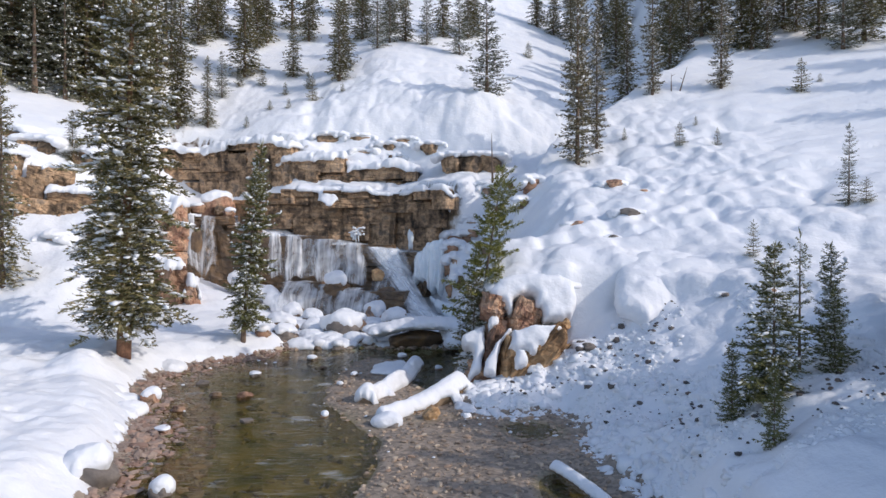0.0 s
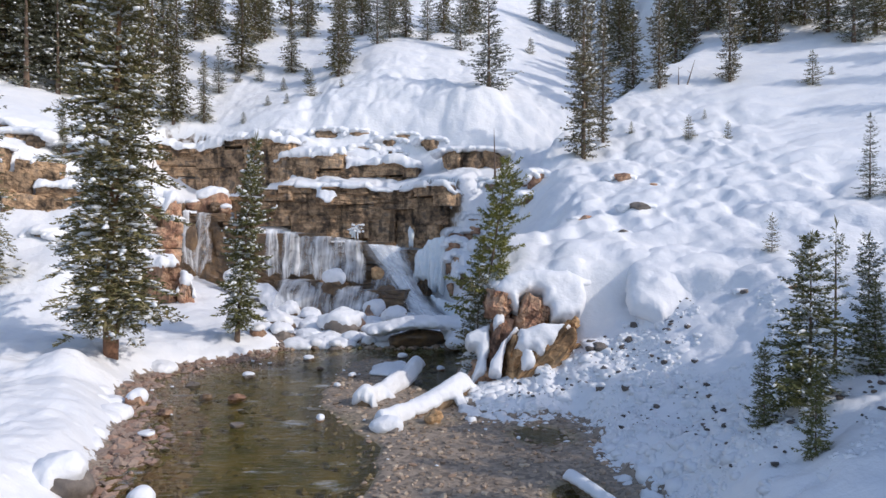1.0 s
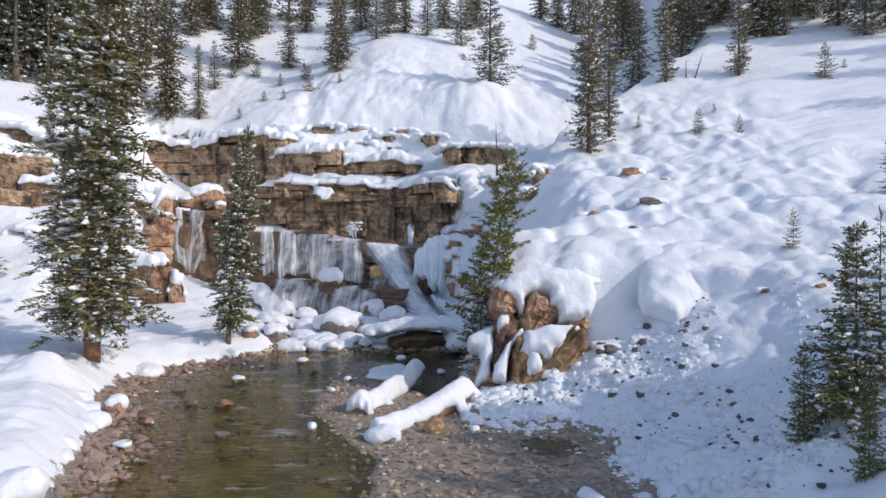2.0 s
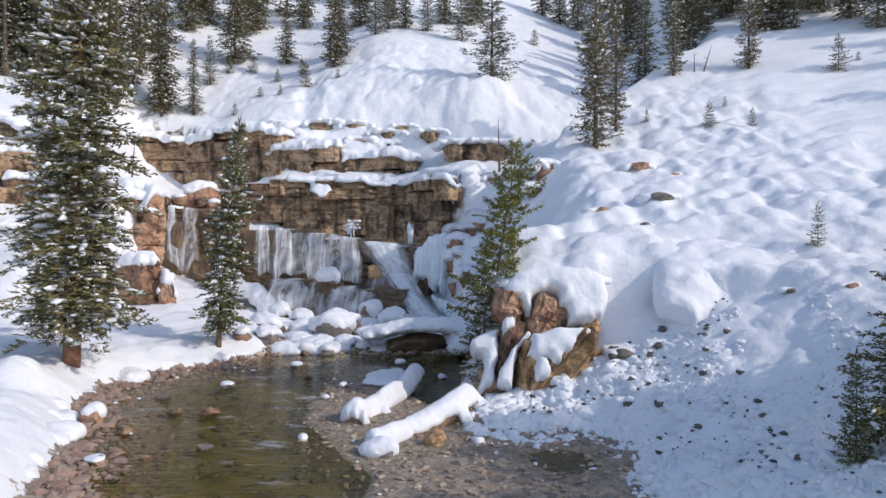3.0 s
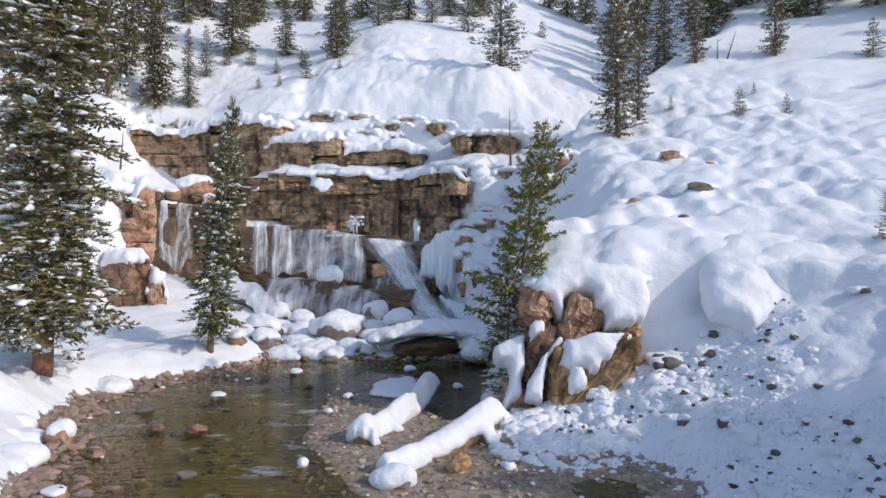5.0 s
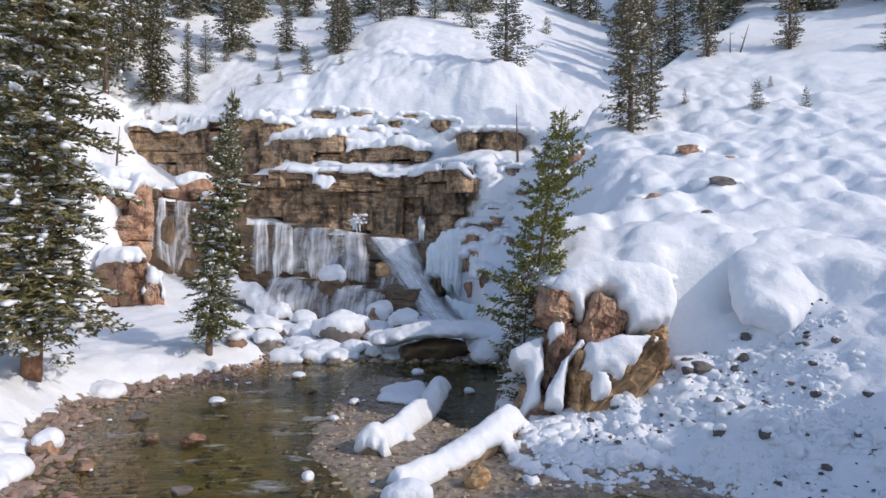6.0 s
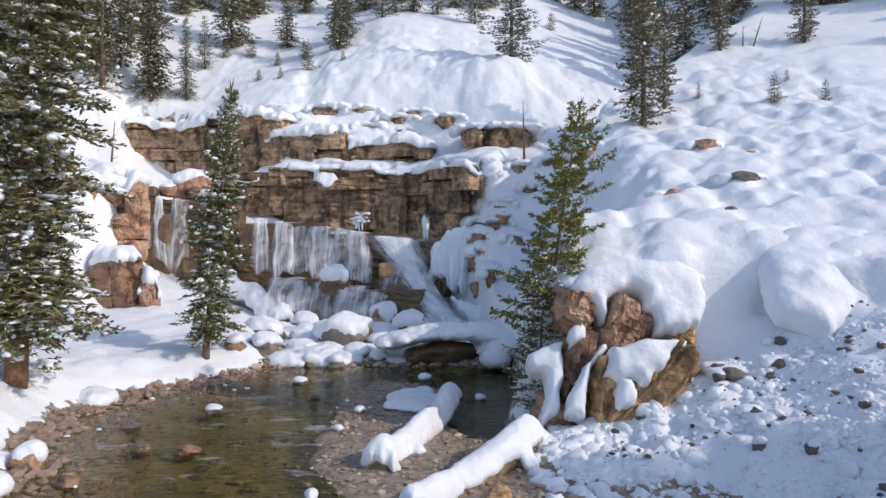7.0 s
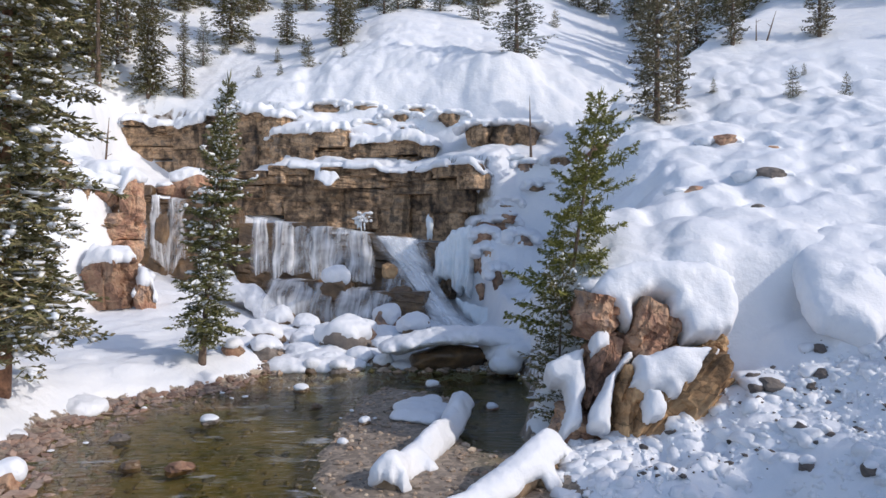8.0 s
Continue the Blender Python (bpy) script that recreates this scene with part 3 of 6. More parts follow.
def rock_mesh(name, mat, seed, size=(1, 1, 1), blocky=0.5, subdiv=3, rough=0.16, beds=0.0):
    """A weathered stone: a sphere cut by random planes, squared off and roughened."""
    r = random.Random(seed)
    bm = bmesh.new()
    bmesh.ops.create_icosphere(bm, subdivisions=subdiv, radius=1.0)
    cuts = [(Vector((r.uniform(-1, 1), r.uniform(-1, 1), r.uniform(-0.7, 1))).normalized(), r.uniform(0.55, 0.8)) for _ in range(9)]
    off = Vector((seed * 3.7, seed * 1.3, seed * 0.7))
    for v in bm.verts:
        c = v.co.copy()
        big = max(abs(c.x), abs(c.y), abs(c.z))
        c = c.lerp(c / big * 0.8, blocky)
        for nrm, dist in cuts:
            over = c.dot(nrm) - dist
            if over > 0:
                c -= nrm * over * 0.85
        c += c.normalized() * (rough * noise.noise(c * 1.7 + off) + rough * 0.6 * noise.noise(c * 4.1 + off) + rough * 0.3 * noise.noise(c * 9 + off))
        if beds:
            k = math.floor(c.z * 4.5 + c.x * 0.8 + 0.8 * noise.noise(c * 1.3 - off))
            c *= 1 + beds * (lattice(np.array([k]), np.array([seed]), 3)[0] - 0.5)
            k = math.floor(c.x * 3.2 + 0.7 * noise.noise(c * 1.1 + off))
            c *= 1 + beds * 0.8 * (lattice(np.array([k]), np.array([seed]), 5)[0] - 0.5)
        v.co = Vector((c.x * size[0], c.y * size[1], c.z * size[2]))
    me = bpy.data.meshes.new(name)
    bm.to_mesh(me)
    bm.free()
    me.materials.append(mat)
    return smooth(me) if subdiv > 3 else me


def blob_template():
    bm = bmesh.new()
    bmesh.ops.create_icosphere(bm, subdivisions=2, radius=1.0)
    bm.verts.ensure_lookup_table()
    v = np.array([tuple(w.co) for w in bm.verts])
    f = np.array([[w.index for w in g.verts] for g in bm.faces])
    bm.free()
    return v, f


BLOB_V, BLOB_F = blob_template()


def tiny_template():
    bm = bmesh.new()
    bmesh.ops.create_icosphere(bm, subdivisions=1, radius=1.0)
    v = np.array([tuple(w.co) for w in bm.verts])
    f = np.array([[w.index for w in g.verts] for g in bm.faces])
    bm.free()
    return v, f


TINY_V, TINY_F = tiny_template()


def cushion_mesh(name, lumps, mat=None, voxel=0.07):
    """Snow cushions that have run together: overlapping lumps (x, y, z, rx, ry, rz) joined; the object that
    takes this mesh gets a voxel remesh through fuse()."""
    vs, fs = [], []
    for i, (x, y, z, rx, ry, rz) in enumerate(lumps):
        v = BLOB_V.copy()
        s = 1 + 0.12 * np.sin(v[:, 0] * 3 + i * 1.7) * np.cos(v[:, 1] * 3.3 + i)
        v = v * s[:, None]
        v[:, 2] = np.where(v[:, 2] < 0, v[:, 2] * 0.75, v[:, 2])
        vs.append(v * (rx, ry, rz) + (x, y, z))
        fs.append(BLOB_F + i * len(BLOB_V))
    return mesh_of(name, np.concatenate(vs), np.concatenate(fs), mat or SNOW, True)


LUMPS = bpy.data.textures.new("snow_lumps", "CLOUDS")
LUMPS.noise_scale, LUMPS.noise_depth = 0.9, 4


GRAIN = bpy.data.textures.new("snow_grain", "CLOUDS")
GRAIN.noise_scale, GRAIN.noise_depth = 0.22, 3


def grainy(ob, strength):
    di = ob.modifiers.new("grain", "DISPLACE")
    di.texture, di.texture_coords, di.mid_level, di.strength = GRAIN, "GLOBAL", 0.5, strength
    return ob


def fuse(ob, voxel=0.07, rounds=6, wobble=None):
    """Melts a thing's lumps into one rough-surfaced cushion."""
    re = ob.modifiers.new("fuse", "REMESH")
    re.mode, re.voxel_size, re.use_smooth_shade = "VOXEL", voxel, True
    sm = ob.modifiers.new("soften", "SMOOTH")
    sm.iterations, sm.factor = rounds, 0.5
    di = ob.modifiers.new("lumps", "DISPLACE")
    di.texture, di.texture_coords, di.mid_level, di.strength = LUMPS, "GLOBAL", 0.45, voxel * 3.4 if wobble is None else wobble
    return grainy(ob, voxel * 0.8)


def drape(parent, sources, cell, thick, steep=0.4, hang=1, label="rounded white snow cap", name="snow_cap", lowest=None, fill=3, rounds=7, seed=0, patchy=0.4, bare=()):
    """Snow fallen on a thing's stones: it lies on what faces up, fills hollows, is thickest inside and rounds off at its
    edges, where it hangs over a little. sources: (mesh, matrix under the parent); bare: stretches along x that hold none."""
    vs, fs = [], []
    for me, m in sources:
        base = len(vs)
        vs.extend(m @ v.co for v in me.vertices)
        fs.extend(tuple(base + k for k in p.vertices) for p in me.polygons)
    tree = BVHTree.FromPolygons(vs, fs)
    arr = np.array([tuple(v) for v in vs])
    lo, hi = arr.min(0) - cell * (hang + 2), arr.max(0) + cell * (hang + 2)
    nx, ny = int((hi[0] - lo[0]) / cell) + 1, int((hi[1] - lo[1]) / cell) + 1
    H, on = np.full((nx, ny), -1e3), np.zeros((nx, ny), bool)
    for i in range(nx):
        for j in range(ny):
            hit, nrm, _, _ = tree.ray_cast(Vector((lo[0] + i * cell, lo[1] + j * cell, hi[2] + 1)), Vector((0, 0, -1)))
            if hit is not None and (lowest is None or hit.z > lowest):
                H[i, j] = hit.z
                on[i, j] = abs(nrm.z) > steep + patchy * noise.noise(Vector((hit.x * 1.6 + seed, hit.y * 1.6, hit.z)))
                waver = 0.5 * noise.noise(Vector((hit.x, hit.y * 1.3, seed)))
                if any(a < hit.x + waver < b for a, b in bare):
                    on[i, j] = False
    around = ((1, 0), (-1, 0), (0, 1), (0, -1))
    # close small holes, drop single specks
    for _ in range(2):
        n = sum(np.roll(np.roll(on, a, 0), b, 1).astype(int) for a, b in around)
        on = (on & (n > 1)) | ((n > 2) & (H > -900))
    # no islands smaller than a hand's breadth of cells
    left = {(int(i), int(j)) for i, j in zip(*np.nonzero(on))}
    while left:
        heap = [left.pop()]
        for i, j in heap:
            for a, b in around:
                if (i + a, j + b) in left and abs(H[i + a, j + b] - H[i, j]) < max(3.0 * cell, 0.3):
                    left.remove((i + a, j + b))
                    heap.append((i + a, j + b))
        if len(heap) < 26:
            for i, j in heap:
                on[i, j] = False
    H = np.where(on, H, -1e3)
    for _ in range(hang):
        best = np.max([np.roll(np.roll(H, a, 0), b, 1) for a, b in around], 0)
        n = sum(np.roll(np.roll(on, a, 0), b, 1).astype(int) for a, b in around)
        grow = ~on & (n > 0) & (best > -900)
        H = np.where(grow, best - cell * 0.55, H)
        on = on | grow
    if not on.any():
        return None
    for _ in range(fill):
        w = sum(np.roll(np.roll(on, a, 0), b, 1).astype(float) for a, b in around)
        m = sum(np.roll(np.roll(np.where(on, H, 0), a, 0), b, 1) for a, b in around) / np.maximum(w, 1)
        H = np.where(on & (w > 0) & (m - H < 0.25), np.maximum(H, m), H)
    depth, left = np.zeros((nx, ny)), on.copy()
    for _ in range(int(thick * 1.6 / cell) + 1):
        depth += left
        left = left & np.all([np.roll(np.roll(left, a, 0), b, 1) for a, b in around], 0)
    reach = np.clip(depth * cell / (thick * 1.5), 0, 1)
    gx, gy = np.meshgrid(lo[0] + np.arange(nx) * cell, lo[1] + np.arange(ny) * cell, indexing="ij")
    full = thick * np.sqrt(1 - (1 - reach) ** 2) * (1 + 0.9 * fbm(gx + seed, gy, 1.1, 3, 70))
    top, low = H + np.maximum(full, 0.3 * thick), H - 0.04 - 0.25 * thick * (1 - reach)
    index, verts, faces = -np.ones((nx, ny), int), [], []
    for i, j in zip(*np.nonzero(on)):
        index[i, j] = len(verts) // 2
        x, y = lo[0] + i * cell, lo[1] + j * cell
        verts += [(x, y, top[i, j]), (x, y, low[i, j])]
    edges = {}
    for i in range(nx - 1):
        for j in range(ny - 1):
            q = (index[i, j], index[i + 1, j], index[i + 1, j + 1], index[i, j + 1])
            four = H[i:i + 2, j:j + 2]
            if min(q) < 0 or four.max() - four.min() > max(3.0 * cell, 0.3):
                continue
            faces.append(tuple(2 * k for k in q))
            faces.append(tuple(2 * k + 1 for k in q[::-1]))
            for e in zip(q, q[1:] + q[:1]):
                if (e[1], e[0]) in edges:
                    del edges[(e[1], e[0])]
                else:
                    edges[e] = True
    for a, b in edges:
        faces.append((2 * b, 2 * a, 2 * a + 1, 2 * b + 1))
    used = sorted({k for f in faces for k in f})
    remap = {k: i for i, k in enumerate(used)}
    me = mesh_of(name, [verts[k] for k in used], [tuple(remap[k] for k in f) for f in faces], SNOW, True)
    ob = part(name, me, None, parent, label)
    sm = ob.modifiers.new("soften", "SMOOTH")
    sm.iterations, sm.factor = rounds, 0.5
    di = ob.modifiers.new("lumps", "DISPLACE")
    di.texture, di.texture_coords, di.mid_level, di.strength = LUMPS, "GLOBAL", 0.45, min(0.34, thick * 0.7)
    grainy(ob, min(0.1, thick * 0.22))
    ob["kind"] = "stuff"
    return ob


def plastered(name, parent, label, ring, origin, lean, turn, thick, edge=0.3, cell=0.045, mat=None, seed=0, ragged=0.08, lump=0.35, comb=0.0, depth=0.3, rounds=4):
    """Snow or ice plastered on a leaning face: a rounded cushion with a ragged outline. ring: its rough outline across and up
    the face; lean: degrees back from the upright; comb: how far its surface breaks into upright ribs."""
    m = pose(0, 0, 0, 0, 0, turn) @ pose(0, 0, 0, -lean)
    pts = np.array(ring)
    us, vs = np.arange(pts[:, 0].min() - 0.2, pts[:, 0].max() + 0.2, cell), np.arange(pts[:, 1].min() - 0.2, pts[:, 1].max() + 0.2, cell)
    gu, gv = np.meshgrid(us, vs, indexing="ij")
    d = -outside(gu, gv, list(ring)) + ragged * (fbm(gu + seed * 3.3, gv, 0.7, 3, 75) + 0.5 * fbm(gu * 2.5 + seed, gv * 0.6, 0.5, 2, 76)) - comb * 0.4 * np.abs(fbm(gu * 1.0, gv * 0.12 + seed, 0.35, 2, 78))
    on = d > 0
    reach = np.clip(d / edge, 0, 1)
    t = thick * np.sqrt(np.clip(1 - (1 - reach) ** 2, 0, 1)) * (1 + lump * fbm(gu, gv + seed, 0.9, 3, 77)) * (1 - comb * np.abs(fbm(gu * 1.0, gv * 0.12, 0.4, 3, 79)) * 2)
    index, verts, faces, rim = -np.ones(gu.shape, int), [], [], {}
    for i, j in zip(*np.nonzero(on)):
        index[i, j] = len(verts) // 2
        verts += [m @ Vector((gu[i, j], -t[i, j], gv[i, j])), m @ Vector((gu[i, j], depth, gv[i, j] - depth * 0.2))]
    for i in range(gu.shape[0] - 1):
        for j in range(gu.shape[1] - 1):
            q = (index[i, j], index[i + 1, j], index[i + 1, j + 1], index[i, j + 1])
            if min(q) < 0:
                continue
            faces += [tuple(2 * k for k in q), tuple(2 * k + 1 for k in q[::-1])]
            for e in zip(q, q[1:] + q[:1]):
                if (e[1], e[0]) in rim:
                    del rim[(e[1], e[0])]
                else:
                    rim[e] = True
    faces += [(2 * b, 2 * a, 2 * a + 1, 2 * b + 1) for a, b in rim]
    used = sorted({k for f in faces for k in f})
    at = {k: i for i, k in enumerate(used)}
    me = mesh_of(name, [verts[k] for k in used], [tuple(at[k] for k in f) for f in faces], mat or SNOW, True)
    ob = part(name, me, None, parent, label) if parent else tagged(new(name, me), label)
    ob.location = Vector(origin) - (parent.location if parent else Vector())
    sm = ob.modifiers.new("soften", "SMOOTH")
    sm.iterations, sm.factor = rounds, 0.5
    return grainy(ob, 0.03)


def mantle(parent, w, back, z, thick, seed, label="snow lying over the rock", droop=0.5):
    """A blanket of snow running back from a rock's upper edge into the slope."""
    rr = random.Random(seed)
    n = max(3, int(w / 0.4))
    lumps = []
    for i in range(n):
        u = (i + 0.5) / n * 2 - 1
        fall = thick * droop * abs(u) ** 3
        lumps.append((u * w * 0.5, back * 0.85 + rr.uniform(-0.15, 0.1) * back, z - fall + rr.uniform(-0.06, 0.06) * thick, w / n * 1.5, back * rr.uniform(0.9, 1.1), thick * rr.uniform(0.85, 1.05)))
        if rr.random() < 0.15:
            lumps.append((u * w * 0.5, back * 0.15, z - thick * rr.uniform(0.5, 0.9), w / n * 0.5, back * 0.3, thick * 0.5))
    for s in (-1, 1):
        lumps.append((s * w * 0.55, back * 0.6, z - thick * 0.9, thick * 1.1, back * 0.8, thick * 1.1))
    return fuse(part("snow_cap", cushion_mesh("snow_cap", lumps), None, parent, label), max(0.05, min(0.085, w * 0.04)), 7, thick * 0.35)


def tube(points, radii, sides=10, seed=0, rough=0.08):
    """A tapered, knobbly stem along points, as a bmesh."""
    bm = bmesh.new()
    rings = []
    pts = [Vector(p) for p in points]
    for i, (p, rad) in enumerate(zip(pts, radii)):
        t = (pts[min(i + 1, len(pts) - 1)] - pts[max(i - 1, 0)]).normalized()
        u = t.orthogonal().normalized() if abs(t.z) > 0.9 else t.cross(Vector((0, 0, 1))).normalized()
        w = t.cross(u)
        ring = []
        for k in range(sides):
            a = 2 * math.pi * k / sides
            q = rad * (1 + rough * 3 * noise.noise(Vector((i * 0.6 + seed, math.cos(a) * 1.5, math.sin(a) * 1.5))))
            ring.append(bm.verts.new(p + (u * math.cos(a) + w * math.sin(a)) * q))
        rings.append(ring)
    for a, b in zip(rings, rings[1:]):
        for k in range(sides):
            bm.faces.new((a[k], a[(k + 1) % sides], b[(k + 1) % sides], b[k])).smooth = True
    bm.faces.new(rings[0][::-1])
    bm.faces.new(rings[-1])
    return bm


# ---- the ground: one sheet to the horizon ----
def axis(fine_from, fine_to, step, far, grow=1.16):
    mid = np.arange(fine_from, fine_to, step)
    out, s = [], step
    while not out or out[-1] < far:
        s *= grow
        out.append((out[-1] if out else 0) + s)
    out = np.array(out)
    return np.concatenate([fine_from - out[::-1], mid, fine_to + out])


def build_ground():
    xs = axis(-24.0, 17.0, 0.145, 900)
    near, back = axis(12.0, 36.0, 0.11, 1200), axis(68.2, 104.0, 0.36, 1200)
    ys = np.concatenate([near[near < 36.0], np.arange(36.05, 68.0, 0.17), back[back > 68.1]])
    gx, gy = np.meshgrid(xs, ys)
    z = height(gx, gy)
    nx, ny = len(xs), len(ys)
    verts = np.stack([gx.ravel(), gy.ravel(), z.ravel()], 1)
    i = (np.arange(ny - 1)[:, None] * nx + np.arange(nx - 1)[None, :]).ravel()
    faces = np.stack([i, i + 1, i + 1 + nx, i + nx], 1)
    me = bpy.data.meshes.new("ground")
    me.vertices.add(len(verts))
    me.vertices.foreach_set("co", verts.ravel())
    me.loops.add(faces.size)
    me.loops.foreach_set("vertex_index", faces.ravel())
    me.polygons.add(len(faces))
    me.polygons.foreach_set("loop_start", np.arange(0, faces.size, 4))
    me.polygons.foreach_set("loop_total", np.full(len(faces), 4))
    me.materials.append(GROUND)
    shore = me.attributes.new("shore", "FLOAT", "POINT")
    d = outside(verts[:, 0], verts[:, 1], FLOOR)
    beyond = np.clip((verts[:, 1] - 34.0), -3, 3)
    shore.data.foreach_set("value", np.clip(np.maximum(d, beyond), -3, 3).astype(np.float32))
    me.polygons.foreach_set("use_smooth", np.ones(len(faces), bool))
    me.update()
    me.validate()
    return tagged(new("ground", me), "deep sunlit snow over slopes, banks and a stony stream bed", "ground", kind="structure")


build_ground()


def build_water():
    xs, ys = np.arange(-16, 7.01, 0.5), np.arange(-60, 37.01, 0.5)
    gx, gy = np.meshgrid(xs, ys)
    z = 0.012 * fbm(gx, gy, 1.5, 3, 90)
    nx, ny = len(xs), len(ys)
    i = (np.arange(ny - 1)[:, None] * nx + np.arange(nx - 1)[None, :]).ravel()
    me = mesh_of("water", np.stack([gx.ravel(), gy.ravel(), z.ravel()], 1), np.stack([i, i + 1, i + 1 + nx, i + nx], 1), WATER, True)
    ob = tagged(new("water", me), "clear shallow stream water over an olive-brown stony bed", "stream", kind="structure")
    ob.visible_shadow = False
    return ob


build_water()


# ---- conifers ----
def crown_arrays(seed, h, r, bare=0.06, whorls=24, spread=7, droop=-0.25, upturn=0.35, sprays=9, width=0.075, gaps=0.12, tufted=False, taper=0.85, forks=3, wild=False):
    """A conifer's branches as many small needle sprays; also the places where snow can lie."""
    g = np.random.default_rng(seed)
    verts, faces, beds = [], [], []

    def kite(base, along, across, length, wide):
        i = len(verts)
        mid = base + along * length * 0.45
        verts.extend((base, mid + across * wide, base + along * length, mid - across * wide))
        faces.append((i, i + 1, i + 2, i + 3))

    for w in range(whorls):
        f = bare + (0.985 - bare) * (w + g.uniform(-0.3, 0.3)) / whorls
        f = min(max(f, bare), 0.985)
        z0 = f * h
        reach = r * (1 - f) ** taper * (0.35 + 0.65 * min(1, (f - bare) * 7 + 0.35)) + 0.02 * h * (1 - f * 0.6)
        for b in range(spread if f < 0.85 else max(4, spread - 2)):
            if g.random() < gaps:
                continue
            az = 2 * math.pi * (b + g.uniform(-0.4, 0.4)) / spread + w * 1.1
            out = np.array((math.cos(az), math.sin(az), 0.0))
            side = np.array((-out[1], out[0], 0.0))
            L = reach * (g.uniform(0.6, 1.15) if not wild else g.uniform(0.45, 1.2))
            L *= 1 + 0.75 * noise.noise(Vector((out[0] * 1.4 + seed, out[1] * 1.4, f * h / r * 0.9)))
            e = droop * (1 - f) * 1.6 + 0.75 * max(0, f - 0.55) * 2 + g.uniform(-0.12, 0.12)
            zj = z0 + g.uniform(-0.4, 0.4) * h / whorls
            curve = lambda s: out * (L * s) + np.array((0, 0, zj + L * (e * s + upturn * s * s)))
            n = max(4, int(sprays * (0.4 + 0.6 * L / r)))
            for k in range(n):
                s = (0.12 if not tufted else 0.35) + (0.88 if not tufted else 0.65) * (k + g.random()) / n
                p = curve(s)
                tl = (0.30 * L * (1 - 0.8 * s) + 0.10 * r ** 0.7) * g.uniform(0.7, 1.25)
                for sgn in (-1, 1):
                    along = out * g.uniform(0.35, 0.8) + side * sgn * g.uniform(0.5, 1.0) + np.array((0, 0, g.uniform(-0.45, 0.30)))
                    along /= np.linalg.norm(along)
                    tilt = np.cross(along, (0, 0, 1)) + np.array((0, 0, g.uniform(-0.8, 0.8)))
                    tilt /= np.linalg.norm(tilt)
                    wd = width * g.uniform(0.6, 1.2) * (0.6 + 0.4 * L / r)
                    kite(p, along, tilt, tl, wd)
                    for j in range(forks):
                        q = p + along * tl * (0.2 + 0.65 * (j + g.random()) / forks)
                        sub = along * 0.75 + tilt * (1 if j % 2 else -1) * g.uniform(0.5, 0.9) + np.array((0, 0, g.uniform(-0.5, 0.4)))
                        sub /= np.linalg.norm(sub)
                        kite(q, sub, np.cross(sub, along + 0.3), tl * g.uniform(0.35, 0.55), wd * 0.8)
                    if tufted:
                        for _ in range(4):
                            sub = g.normal(size=3) + along
                            sub /= np.linalg.norm(sub)
                            kite(p + along * tl * g.uniform(0.3, 0.8), sub, np.cross(sub, (0.3, 0.2, 0.9)), tl * 0.6, wd * 0.7)
                if g.random() < 0.6:
                    beds.append((curve(min(1, s + 0.08)) + side * g.uniform(-0.6, 0.6) * tl, out, tl * g.uniform(0.35, 0.8), L))
            tip = curve(1.0)
            kite(curve(0.8), (tip - curve(0.8)) / (np.linalg.norm(tip - curve(0.8)) + 1e-6), side, 0.3 * L + 0.05, width)
    for k in range(7):
        a = k * 0.9
        kite(np.array((0, 0, h * (0.93 + 0.008 * k))), np.array((0.3 * math.cos(a), 0.3 * math.sin(a), 0.95)), np.array((-math.sin(a), math.cos(a), 0)), 0.055 * h, width * 0.7)
    return np.array(verts), np.array(faces), beds


def snow_arrays(beds, seed, share, thick):
    g = np.random.default_rng(seed)
    vs, fs = [], []
    for p, out, size, L in beds:
        if g.random() > share:
            continue
        a = math.atan2(out[1], out[0]) + g.uniform(-0.5, 0.5)
        heap = 1.45 if g.random() < 0.12 else 0.78
        sx, sy, sz = heap * size * g.uniform(0.4, 1.1), heap * size * g.uniform(0.2, 0.45), heap * thick * g.uniform(0.4, 1.0)
        v = TINY_V * (1 + 0.28 * g.normal(size=(len(TINY_V), 1)))
        v = v * (sx, sy, sz)
        c, s = math.cos(a), math.sin(a)
        v = np.stack([v[:, 0] * c - v[:, 1] * s, v[:, 0] * s + v[:, 1] * c, v[:, 2]], 1) + p + (0, 0, sz * 0.5)
        vs.append(v)
        fs.append(TINY_F + len(TINY_V) * (len(vs) - 1))
    return np.concatenate(vs), np.concatenate(fs)


